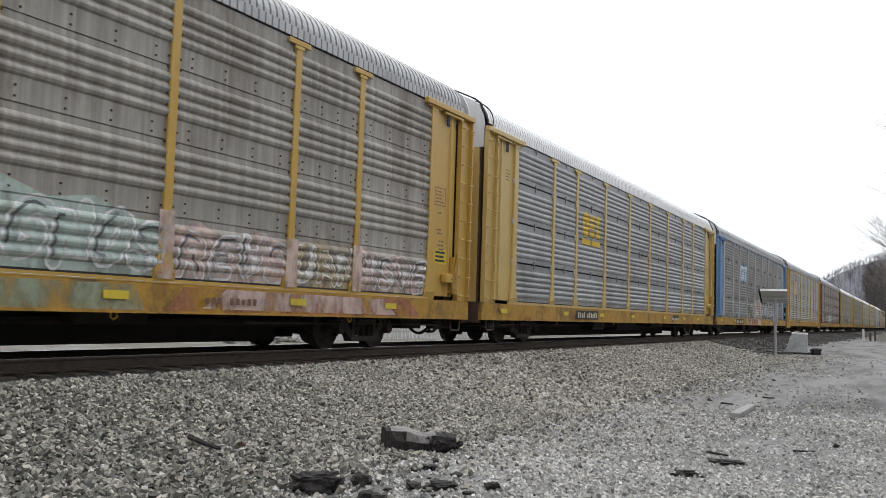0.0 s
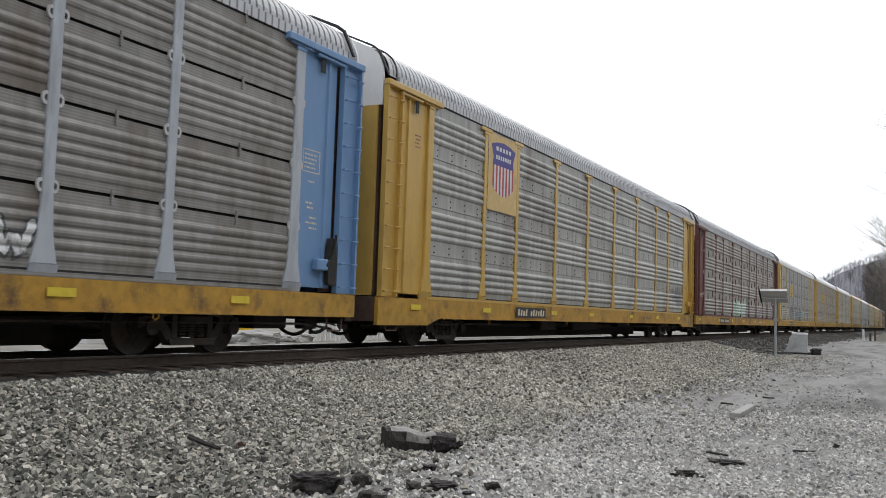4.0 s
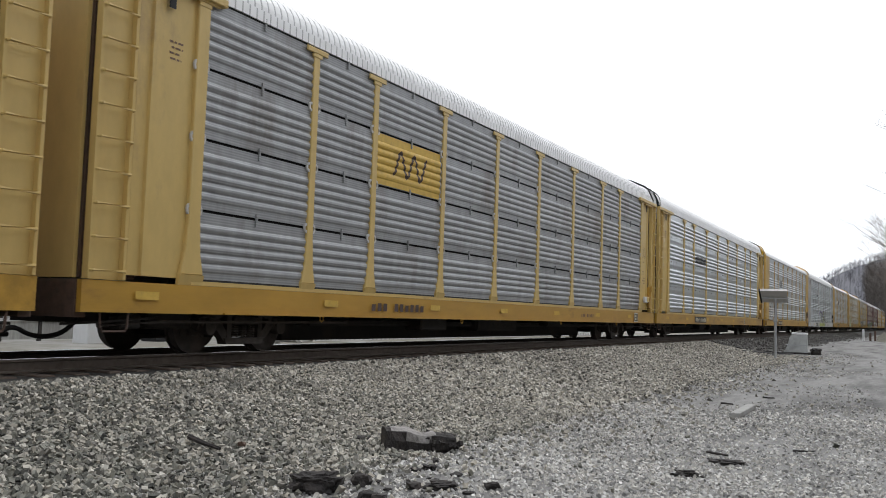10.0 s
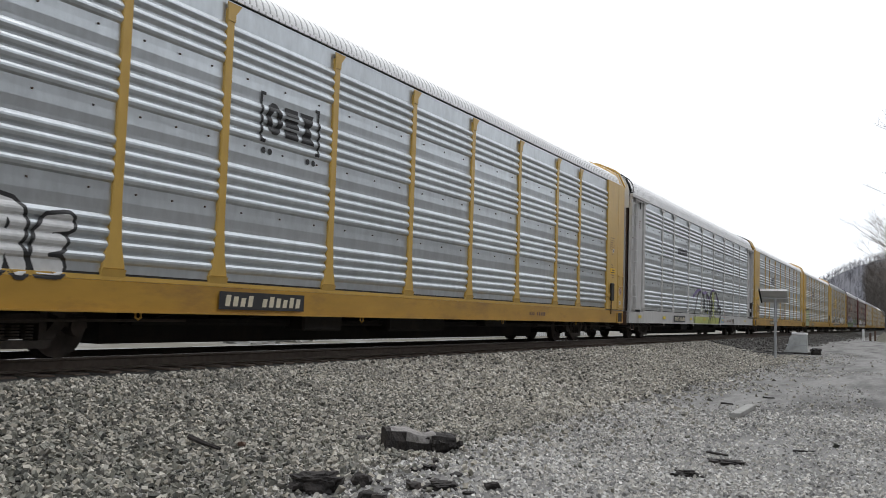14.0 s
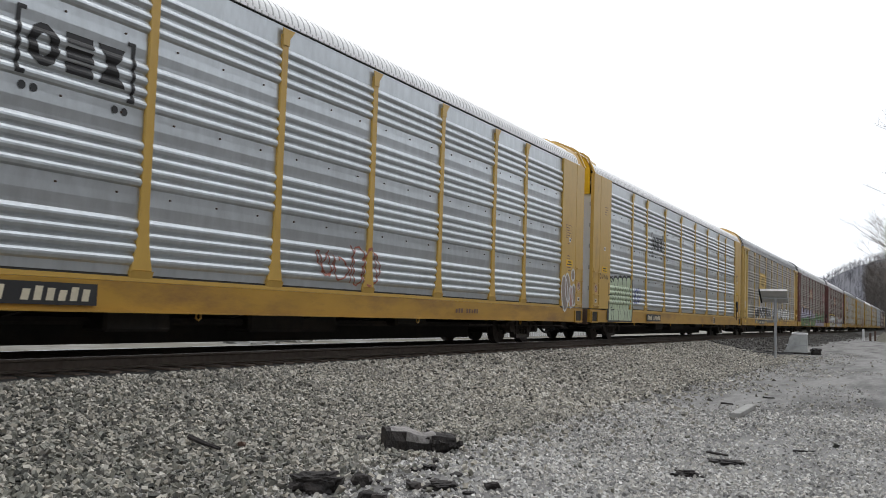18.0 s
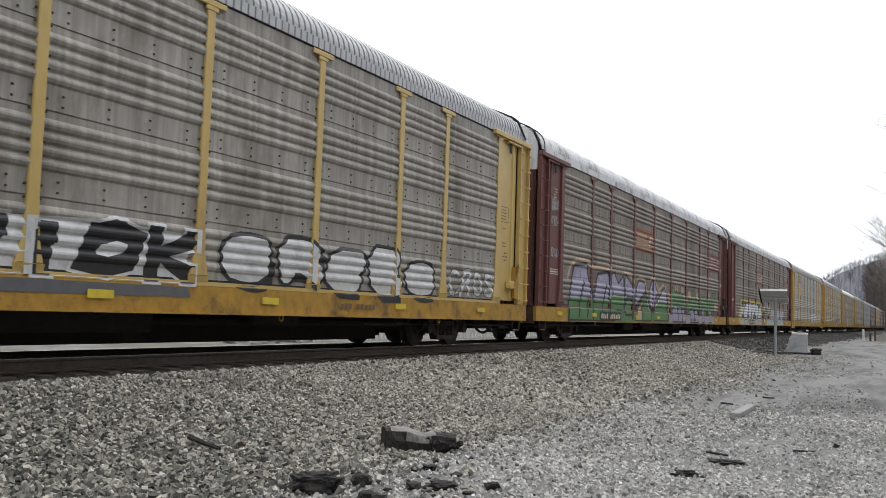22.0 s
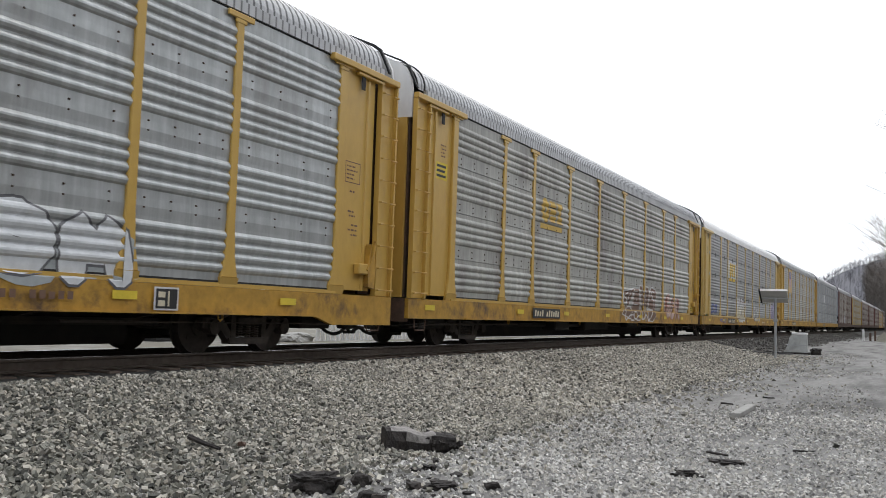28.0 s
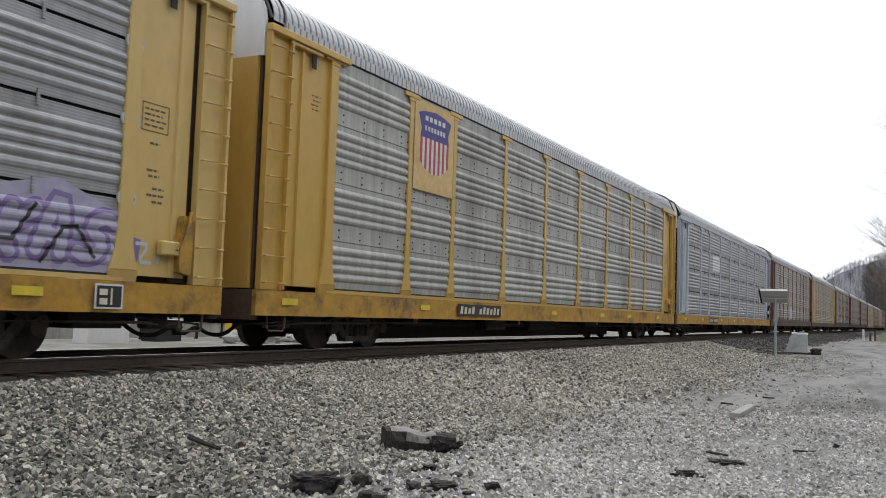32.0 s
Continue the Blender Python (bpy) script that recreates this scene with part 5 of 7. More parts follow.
def stickers(k, seed, colour="yellow"):
    """Reflector strips along the sill."""
    car, _, spec = TRAIN[k]
    r = random.Random(seed)
    for y in (-12.7, -8.6, -4.3, -0.9, 3.1, 6.9, 10.3):
        yy = y + r.uniform(-0.5, 0.5)
        lay("reflector_strip", car, [rect(yy, yy + 0.42, 0.80, 0.91)], "smooth", P[colour], 0.031, "bright yellow reflector strip", False)


def door_print(k, dark="black", y=12.34):
    """The boxed table, small print and, on brown cars, a framed placard on the corner panels."""
    car, _, spec = TRAIN[k]
    r = random.Random(900 + k)
    st = "smooth" if spec["style"] == "tall" else "corner"
    shapes = stroke([(y - 0.24, 3.10), (y + 0.24, 3.10), (y + 0.24, 3.48), (y - 0.24, 3.48), (y - 0.24, 3.10), (y - 0.23, 3.10)], 0.016)

    def words(ya, yb, z, h):
        """One line of small print as bars of uneven length."""
        a = ya
        while a < yb:
            b = min(yb, a + r.uniform(0.04, 0.11))
            shapes.append(rect(a, b, z, z + h))
            a = b + 0.025
    for i in range(4):
        words(y - 0.2, y + r.uniform(0.05, 0.2), 3.16 + 0.075 * i, 0.028)
    for z, ya, yb in ((2.92, -0.08, 0.1), (2.55, -0.12, 0.1), (2.47, -0.08, 0.12), (2.30, 0.0, 0.22), (2.21, -0.1, 0.22), (2.12, 0.0, 0.22)):
        words(y + ya, y + yb, z, 0.032)
    for z, ya, yb in ((4.42, -0.14, 0.12), (4.34, -0.1, 0.12), (4.26, -0.14, 0.06), (4.18, -0.12, 0.1)):
        words(-y + ya, -y + yb, z, 0.028)
    if spec["body"] is BROWN:
        for c in (y, -y):
            z = 2.62 if c > 0 else 1.98
            shapes += stroke([(c - 0.3, z), (c + 0.3, z), (c + 0.3, z + 0.13), (c - 0.3, z + 0.13), (c - 0.3, z)], 0.028)
            shapes.append(rect(c - 0.27, c + 0.27, z + 0.045, z + 0.085))
    lay("stencil", car, shapes, st, P[dark], 0.003, "boxed table and small print", False)


def end_marks(k, colour):
    """Bars for the car's number on its end door."""
    car, _, spec = TRAIN[k]
    bm = bmesh.new()
    y = -13.665 if spec["style"] != "tall" else -13.575
    for row, n in ((4.30, 3), (4.08, 5)):
        z = row if spec["style"] != "tall" else row - 0.35
        for i in range(n):
            x = 1.22 - 0.13 * i
            box(bm, x - 0.035, x - 0.005, y - 0.004, y, z, z + 0.15)
            box(bm, x - 0.085, x - 0.055, y - 0.004, y, z, z + (0.15 if i % 2 else 0.09))
    part("end_print", bm, P[colour], car)


def emblem_three(k, y0, z0, w, h, colour, under=True, brackets=False, backing=None):
    """A railway's emblem as three plain block shapes, underlined or bracketed."""
    car, _, spec = TRAIN[k]
    st = spec["skin"]
    c = w / 3
    t = 0.26 * h if not brackets else 0.2 * h
    zz = z0 + (0.24 * h if under else 0.1 * h)
    hh = h - (zz - z0)
    shapes = stroke(arc(y0 + c * 0.46, zz + hh / 2, c * 0.32, hh * 0.36, 0, 360, 14), t)
    shapes += [rect(y0 + c * 1.10, y0 + c * 1.92, zz + hh * f, zz + hh * (f + 0.26)) for f in (0.04, 0.37, 0.70)]
    shapes += [[(y0 + c * 2.08, zz + hh * 0.04), (y0 + c * 2.96, zz + hh * 0.04), (y0 + c * 2.66, zz + hh * 0.5), (y0 + c * 2.38, zz + hh * 0.5)], [(y0 + c * 2.38, zz + hh * 0.5), (y0 + c * 2.66, zz + hh * 0.5), (y0 + c * 2.96, zz + hh * 0.96), (y0 + c * 2.08, zz + hh * 0.96)]]
    if under:
        shapes.append(rect(y0 - 0.05, y0 + w, z0, z0 + 0.17 * h))
    if brackets:
        for s, ya in ((1, y0 - 0.12), (-1, y0 + w + 0.12)):
            shapes += stroke([(ya + s * 0.1, z0 + h * 1.15), (ya, z0 + h * 1.15), (ya, z0 - 0.05), (ya + s * 0.1, z0 - 0.05)], 0.055)
            for d in (0.1, 0.26):
                shapes.append(round_shape(ya + s * d, z0 - 0.2, 0.055, 0.055, 10))
    if not brackets:
        lay("emblem_edge", car, [[(p[0] + 0.025, p[1] - 0.02) for p in q] for q in shapes], st, P["darkbrown"], 0.006, "", False)
    lay("emblem", car, shapes, st, P[colour], 0.009, colour.replace("_", " ") + " block emblem", False)


def emblem_worm(k, ya, yb, z0, z1, ground_colour="logo_gold", line="darkbrown"):
    """A gold field with one bent dark ribbon on it."""
    car, _, spec = TRAIN[k]
    st = spec["skin"]
    f = lay("emblem_field", car, [rect(ya, yb, z0, z1)], st, P[ground_colour], 0.006, "gold emblem field with a dark bent ribbon", False)
    w, h = yb - ya, z1 - z0
    a, b = ya + 0.24 * w, z0 + 0.26 * h
    u, v = 0.52 * w, 0.48 * h
    pts = [(a + u * i / 30, b + v * (0.5 - 0.5 * math.cos(2 * math.pi * 2.5 * i / 30))) for i in range(31)]
    lay("emblem_ribbon", f, stroke(pts, 0.16 * v), st, P[line], 0.010, "", False)


def emblem_shield(k, ya, yb, z0, z1):
    """A cream panel with a blue and striped shield."""
    car, _, spec = TRAIN[k]
    st = "smooth"                # a flat sheet over the ridges
    f = lay("emblem_field", car, [rect(ya, yb, z0, z1)], st, PALE_P, -0.012, "cream panel with a blue and striped shield", False)
    c, w = (ya + yb) / 2, (yb - ya) * 0.36
    top, mid, bot = z0 + (z1 - z0) * 0.92, z0 + (z1 - z0) * 0.60, z0 + (z1 - z0) * 0.20
    lay("shield_head", f, [[(c - w, mid), (c + w, mid), (c + w * 0.94, mid + 0.3 * (top - mid)), (c + w * 1.15, top - 0.12), (c + w * 0.7, top - 0.05), (c, top), (c - w * 0.7, top - 0.05), (c - w * 1.15, top - 0.12), (c - w * 0.94, mid + 0.3 * (top - mid))]], st, P["shield_blue"], -0.009, "", False)

    def low(u):
        return bot + (mid - bot) * (0.02 + 0.30 * abs(u) ** 2.2)
    cols = []
    for i in range(13):
        u0, u1 = -1 + 2 * i / 13, -1 + 2 * (i + 1) / 13
        cols.append([(c + w * u0, low(u0)), (c + w * u1, low(u1)), (c + w * u1, mid), (c + w * u0, mid)])
    lay("shield_white", f, cols[1::2], st, P["white"], -0.009, "", False)
    lay("shield_red", f, cols[0::2], st, P["redstripe"], -0.009, "", False)
    letters = []
    for zz, n in ((mid + 0.60 * (top - mid), 5), (mid + 0.25 * (top - mid), 7)):
        for i in range(n):
            y = c - w * 0.75 + 1.5 * w * (i + 0.5) / n
            letters.append(rect(y - 0.55 * w / n, y + 0.45 * w / n, zz, zz + 0.17 * (top - mid)))
    lay("shield_print", f, letters, st, P["white"], -0.006, "", False)


def emblem_arch(k, ya, yb, z0, z1, worn=False):
    """A rust-coloured field with two pale lines, a curved end and a row of bars."""
    car, _, spec = TRAIN[k]
    st = spec["skin"]
    f = lay("emblem_field", car, [rect(ya, yb, z0, z1)], st, P["redstripe" if worn else "rustplate"] if not worn else BROWN, 0.005, "rust-coloured emblem field with pale lines", False)
    w, h = yb - ya, z1 - z0
    pale = P["cream"] if not worn else P["pink"]
    lines = [rect(ya + 0.06 * w, yb - 0.22 * w, z0 + 0.40 * h, z0 + 0.47 * h), rect(ya + 0.06 * w, yb - 0.12 * w, z0 + 0.22 * h, z0 + 0.29 * h)]
    lines += stroke(arc(yb - 0.17 * w, z0 + 0.50 * h, 0.095 * w, 0.22 * h, -10, 230, 10), 0.07 * h)
    lines += stroke(arc(yb - 0.17 * w, z0 + 0.50 * h, 0.045 * w, 0.10 * h, -10, 200, 8), 0.05 * h)
    for i in range(7):
        y = ya + (0.10 + 0.075 * i) * w
        lines += [rect(y, y + 0.018 * w, z0 + 0.58 * h, z0 + 0.76 * h), rect(y + 0.032 * w, y + 0.05 * w, z0 + 0.58 * h, z0 + (0.76 if i % 2 else 0.70) * h), rect(y, y + 0.05 * w, z0 + 0.72 * h, z0 + 0.76 * h)]
    lay("emblem_print", f, lines, st, pale, 0.009, "", False)


PALE_P = paint("cream_yellow_panel_paint", (0.60, 0.42, 0.17))


def flat_row_panel(k, ya, yb, row):
    """One brighter replacement panel behind an emblem."""
    car, _, spec = TRAIN[k]
    z = PANEL_Z0 + row * MODULE
    lay("bright_panel", car, [rect(ya, yb, z + 0.005, z + MODULE - 0.05)], spec["skin"], GALV, 0.003, "bright galvanised panel", False)


for k in range(-1, 19):
    if k not in (5,):
        plate(k, *{1: (-8.3, -5.9), 3: (-8.0, -5.4), 6: (-6.9, -4.4), 11: (-7.5, -5.1), 12: (-8.3, -5.9), 17: (-6.8, -4.4)}.get(k, (-7.1, -5.0)))
    if CARS[k]["style"] != "tall":
        stickers(k, 40 + k, "logo_gold" if k in (5, 6) else "yellow")
    if k in (5, 6, 8, 10, 14, 16):
        info_plate(k, {6: 6.5, 14: 7.5, 5: 10.9, 16: 11.4, 8: 6.6, 10: 5.6}[k])
    door_print(k, "cream" if CARS[k]["body"] in (BROWN, BLUE) else "dusk")
    end_marks(k, "cream" if CARS[k]["body"] in (BROWN, BLUE) else "black")
    bars(k, 5.0, 6.2, 0.77, 0.10, (3, 5), "cream" if k in (0, 1, 3, 4, 16) else "dusk", "smooth").location.x = 0.025

def sticker(k, y0, y1, z0, z1, colour="yellow", print_colour="black", rows=2):
    """A small rectangular sticker with dark bars on a corner panel."""
    car, _, spec = TRAIN[k]
    st = "smooth" if spec["style"] == "tall" else "corner"
    ob = lay("sticker", car, [rect(y0, y1, z0, z1)], st, P[colour], 0.004, colour + " sticker with dark print on the corner panel", False)
    h = (z1 - z0) / (2 * rows + 1)
    lay("sticker_print", ob, [rect(y0 + 0.12 * (y1 - y0), y1 - (0.12 + 0.08 * (i % 2)) * (y1 - y0), z0 + h * (2 * i + 1), z0 + h * (2 * i + 2)) for i in range(rows)], st, P[print_colour], 0.006, "", False)


sticker(11, -12.72, -12.2, 1.40, 1.55)
scrawl(11, -12.7, -12.1, 1.65, 2.15, "white", 117, 0.018, 4, "corner")
sticker(15, -12.72, -12.15, 3.67, 4.05, rows=3)
sticker(15, 12.02, 12.66, 1.2, 1.4)
sticker(-1, 12.12, 12.70, 1.82, 2.14, rows=3)
sticker(6, 12.17, 12.49, 3.25, 3.35, "white", rows=1)
shape(0, rect(5.2, 6.26, 0.78, 0.98), "black", 0.022, "number_field")
# the car at the front: faded layers of paint low on its side
band = [(1.2, 1.05), (4.15, 1.05), (4.15, 1.85), (3.6, 1.9), (3.0, 2.1), (2.3, 2.0), (1.6, 2.2), (1.2, 2.05)]
shape(-1, band, "oldmint", 0.004)
piece(-1, 1.0, 4.2, 1.08, 2.1, "AGNOS", "oldmint", "oldwhite", 0.22, 0.04, 0.2, light="oldgrey", seed=3, over=1.15)
shape(-1, [(4.3, 1.05), (7.0, 1.05), (7.0, 1.75), (6.2, 1.95), (5.6, 1.7), (4.9, 1.95), (4.3, 1.8)], "oldpink", 0.004)
piece(-1, 4.4, 7.0, 1.08, 1.95, "REWS", "oldpink", "oldwhite", 0.18, 0.035, 0.1, light="oldgrey", seed=4)
shape(-1, [(7.1, 1.05), (9.0, 1.05), (9.0, 1.9), (8.2, 2.0), (7.1, 1.8)], "oldsand", 0.004)
piece(-1, 7.1, 9.0, 1.1, 1.9, "UAN", "oldsand", "oldwhite", 0.16, 0.03, seed=5)
shape(-1, [(9.1, 1.05), (11.7, 1.05), (11.7, 1.5), (10.6, 1.9), (9.9, 1.75), (9.1, 2.0)], "oldpink", 0.004)
piece(-1, 9.1, 11.7, 1.1, 1.9, "MSWE", "oldpink", "oldwhite", 0.16, 0.03, light="oldgrey", seed=6)
for y, z0, z1 in ((4.2, 1.1, 2.05), (7.04, 1.1, 1.9), (9.02, 1.1, 1.95)):
    shape(-1, rect(y - 0.15, y + 0.15, z0, z1), "oldpink", 0.008, style="smooth")
shape(-1, [(-1.5, 0.66), (3.9, 0.66), (3.7, 1.0), (-1.5, 1.0)], "oldgreen", 0.006)
shape(-1, [(4.3, 0.66), (11.5, 0.66), (11.0, 1.0), (4.6, 1.0)], "oldred", 0.006)
shape(-1, [(5.0, 0.70), (10.5, 0.68), (10.0, 0.98), (5.5, 1.0)], "oldpink", 0.008)
emblem_three(0, -6.5, 3.05, 1.75, 1.0, "logo_yellow")
scrawl(0, -7.3, -6.9, 1.3, 1.55, "cream", 8, 0.03, 2)
car1 = TRAIN[1][0]
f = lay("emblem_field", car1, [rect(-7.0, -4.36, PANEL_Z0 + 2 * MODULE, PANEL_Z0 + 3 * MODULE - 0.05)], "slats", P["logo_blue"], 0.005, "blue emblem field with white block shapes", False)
lay("emblem_print", f, stroke(rounded([(-5.66, 4.01), (-6.62, 4.01), (-6.72, 3.7), (-6.62, 3.41), (-5.72, 3.41), (-5.72, 3.72), (-6.1, 3.72)], 1), 0.22) + [rect(-5.42, -4.52, 3.90, 4.12), rect(-5.08, -4.84, 3.30, 3.896)], "slats", P["white"], 0.010, "", False)
shape(1, [(-4.85, 1.1), (-4.7, 1.9), (-3.9, 2.05), (-3.0, 1.95), (-2.0, 2.1), (-1.5, 1.9), (-1.5, 1.1)], "oldgreen", 0.004)
shape(1, [(-1.35, 1.1), (-1.3, 2.1), (-0.3, 2.25), (0.9, 2.3), (1.25, 2.0), (1.25, 1.1)], "oldpink", 0.004)
shape(1, [(-4.6, 0.66), (1.2, 0.66), (1.1, 1.0), (-4.6, 1.0)], "oldpink", 0.005)
shape(1, rounded([(-3.9, 0.66), (-3.6, 0.98), (-2.9, 1.0), (-2.6, 0.66)], 1), "oldsand", 0.008)
shape(1, rounded([(-2.3, 0.66), (-1.9, 1.0), (-0.9, 0.98), (-0.6, 0.66)], 1), "oldred", 0.008)
lines(1, "oldwhite", 0.035, [(-4.7, 1.2), (-4.5, 1.8), (-3.6, 1.95), (-3.9, 1.4), (-3.2, 1.15)], [(-3.4, 1.2), (-3.1, 1.8), (-2.4, 1.9), (-2.3, 1.3), (-1.7, 1.15)], [(-2.2, 1.95), (-1.7, 1.6)])
lines(1, "oldred", 0.04, [(-1.2, 1.2), (-1.0, 2.0), (-0.5, 1.6), (-0.1, 2.1), (0.1, 1.2)], [(0.2, 2.0), (0.6, 1.4), (1.1, 2.1)], [(0.4, 1.2), (1.1, 1.3)])
piece(1, -4.1, -1.5, 1.1, 1.95, "SUNE", "oldsand", "oldgreen", 0.16, 0.05, seed=21)

piece(1, 1.7, 4.2, 1.08, 2.1, "ENGO", "silver", "black", 0.20, 0.06, -0.1, seed=23)
piece(1, 4.5, 6.9, 1.1, 1.8, "SCAW", "oldwhite", "oldgrey", 0.16, 0.04, seed=24)
scrawl(1, -9.4, -7.3, 1.15, 2.0, "steelgrey", 25, 0.05, 5)
scrawl(1, -7.0, -5.8, 1.15, 1.9, "steelgrey", 26, 0.04, 3)
emblem_shield(2, -8.98, -7.2, 3.3, 5.2)
scrawl(2, 9.6, 10.7, 1.6, 2.15, "grey", 31, 0.03, 6)
scrawl(2, 10.5, 11.7, 1.75, 2.2, "grey", 36, 0.022, 8)
scrawl(2, 10.2, 11.5, 1.45, 1.85, "grey", 37, 0.02, 7)
piece(3, -4.0, -2.0, 1.08, 2.0, "SNA", "mint", "green", 0.32, 0.05, 0.1, seed=32, light="white", halo="mint")
piece(3, -2.75, -1.55, 1.12, 2.15, "GO", "white", "silver", 0.30, 0.04, seed=33)
piece(3, -1.7, 0.0, 1.08, 2.05, "RK", "mint", "white", 0.30, 0.05, 0.1, seed=34, halo="mint")
piece(3, 4.4, 6.9, 1.12, 1.75, "COEU", "oldwhite", "oldgrey", 0.14, 0.03, seed=35)
bars(3, -6.75, -4.4, 3.85, 0.10, (9, 5), "dusk")
bars(3, -6.5, -5.0, 3.6, 0.10, (7,), "dusk")
emblem_three(4, -6.5, 3.05, 1.75, 1.0, "logo_yellow")
scrawl(4, -6.7, -4.35, 1.15, 2.35, "grey", 41, 0.07, 4)
scrawl(4, -3.4, -1.5, 1.15, 2.0, "grey", 42, 0.08, 3)
piece(4, -1.25, 1.2, 1.1, 2.0, "DONE", "skyblue", "black", 0.20, 0.08, 0.1, seed=43, over=1.15)
piece(4, 1.6, 4.1, 1.12, 1.9, "UTAE", "teal", "teal", 0.12, 0.02, 0.15, seed=44)
piece(4, 4.5, 6.8, 1.12, 1.9, "SWUK", "oldwhite", "grey", 0.14, 0.05, 0.1, seed=45, over=1.2)
emblem_worm(5, -7.0, -4.4, PANEL_Z0 + 2 * MODULE + 0.01, PANEL_Z0 + 3 * MODULE - 0.05)
bars(5, -7.1, -5.0, 0.75, 0.15, (3, 6), "darkbrown", "smooth").location.x = 0.025
bars(6, -6.8, -4.45, 3.5, 0.32, (8,), "black")
emblem_three(7, -6.15, 3.45, 1.3, 0.62, "black", False, True)
piece(7, -12.15, -9.8, 0.92, 2.05, "MERE", "white", "black", 0.28, 0.055, 0.05, seed=71, over=1.14, style="tall")
bars(8, -6.4, -4.6, 3.65, 0.3, (6,), "grey")
shape(8, [(-3.2, 0.66), (2.75, 0.66), (3.3, 0.98), (-3.2, 0.98)], "lime", 0.006)
shape(8, [(-3.2, 1.05), (3.2, 1.05), (3.0, 1.45), (2.2, 1.3), (1.2, 1.6), (0.2, 1.35), (-1.0, 1.55), (-3.2, 1.3)], "fade", 0.005)
shape(8, [(1.1, 1.0), (1.75, 1.0), (1.65, 1.5), (1.6, 1.75), (1.75, 2.0), (1.55, 2.25), (1.25, 2.25), (1.1, 1.95), (1.25, 1.7)], "lime", 0.012)
lines(8, "purple", 0.16, [(-3.2, 1.9), (-2.0, 2.3), (-0.9, 2.05), (-0.3, 2.25), (0.4, 1.8), (1.0, 2.3), (1.6, 2.35)], [(2.2, 2.2), (2.9, 1.5), (3.3, 1.6)], lift=0.006)
lines(8, "black", 0.11, [(-3.0, 0.66), (-2.8, 1.4), (-2.2, 2.1), (-1.4, 2.2), (-0.7, 1.9), (-0.75, 1.35)], [(-0.75, 1.35), (-0.2, 1.2), (0.0, 1.5), (-0.35, 2.1), (0.1, 2.1), (0.6, 1.7), (0.5, 1.2), (0.15, 0.66)])
lines(8, "black", 0.11, [(0.55, 1.2), (0.95, 1.25), (0.6, 0.9), (0.45, 0.66)], [(0.85, 1.0), (0.85, 1.9), (0.7, 2.15), (1.2, 2.2)], [(1.15, 1.7), (1.05, 1.2), (1.0, 0.66)])
lines(8, "black", 0.12, [(1.65, 1.75), (1.4, 1.35), (1.75, 1.1), (1.8, 0.66)], [(1.65, 2.2), (2.3, 2.25), (2.75, 1.8), (2.6, 1.35), (1.9, 1.35)], [(2.7, 1.45), (3.2, 1.6), (3.35, 1.05), (2.7, 0.68)])
lines(8, "black", 0.22, [(-0.95, 1.35), (-0.85, 2.1)], [(0.55, 1.4), (0.35, 1.95)], [(2.55, 1.5), (2.7, 2.0)], [(0.95, 1.3), (1.0, 2.0)], [(3.15, 1.0), (2.85, 0.72)], [(3.2, 1.5), (3.3, 1.05)])
lines(8, "red", 0.03, [(4.05, 1.35), (4.3, 1.3), (4.1, 1.1), (4.4, 1.15)], [(4.05, 1.0), (4.35, 1.05), (4.15, 0.8), (4.45, 0.75)])
shape(8, [(3.3, 0.7), (4.3, 0.7), (4.1, 0.98), (3.5, 0.95)], "skyblue", 0.006)
emblem_three(9, -6.2, 3.45, 1.5, 0.62, "black", False, True)
scrawl(9, -12.75, -11.75, 1.4, 2.0, "dusk", 91, 0.05, 4, "smooth")
scrawl(9, -13.4, -12.75, 2.75, 3.2, "cream", 92, 0.04, 4, "smooth")
scrawl(9, -0.3, 1.7, 1.15, 1.95, "red", 93, 0.03, 4)
emblem_three(10, -6.2, 3.45, 1.5, 0.62, "black", False, True)
scrawl(10, -8.7, -7.9, 1.3, 2.0, "blue", 102, 0.04, 2)
emblem_worm(11, -6.9, -4.4, 2.95, 4.1)
piece(11, 9.2, 11.7, 1.1, 1.9, "CROS", "oldwhite", "oldgrey", 0.14, 0.02, seed=114)
scrawl(11, -4.1, -2.5, 2.2, 2.45, "dusk", 115, 0.025, 7)
emblem_arch(12, -4.18, -1.5, 3.3, 4.2)
emblem_arch(12, 9.2, 11.8, 3.25, 4.2, True)
scrawl(12, -12.65, -12.1, 3.75, 4.2, "silver", 125, 0.012, 6, "corner")
scrawl(12, -12.65, -12.1, 3.35, 3.7, "silver", 127, 0.012, 5, "corner")
scrawl(12, -12.65, -12.05, 2.4, 2.8, "silver", 126, 0.014, 4, "corner")
emblem_arch(13, -4.18, -1.5, 3.3, 4.2)
emblem_arch(13, 9.5, 11.8, 3.2, 4.1, True)
emblem_shield(14, -8.98, -7.2, 3.3, 5.2)
emblem_three(15, -6.5, 3.2, 1.65, 0.85, "logo_gold")
piece(15, 1.35, 5.85, 0.62, 2.05, "ZAWS", "dusk", "white", 0.26, 0.05, 0.1, seed=151, over=1.14, light="white", soft=0)
lines(15, "white", 0.06, [(1.35, 1.62), (2.0, 1.4), (1.5, 0.62), (2.6, 1.0), (3.0, 0.7), (3.4, 0.95), (4.1, 0.7), (4.4, 1.0), (4.9, 0.66), (5.8, 1.3), (5.0, 1.9)])
piece(15, 7.4, 9.9, 0.72, 1.85, "GOR", "oldpink", "red", 0.22, 0.03, seed=152)
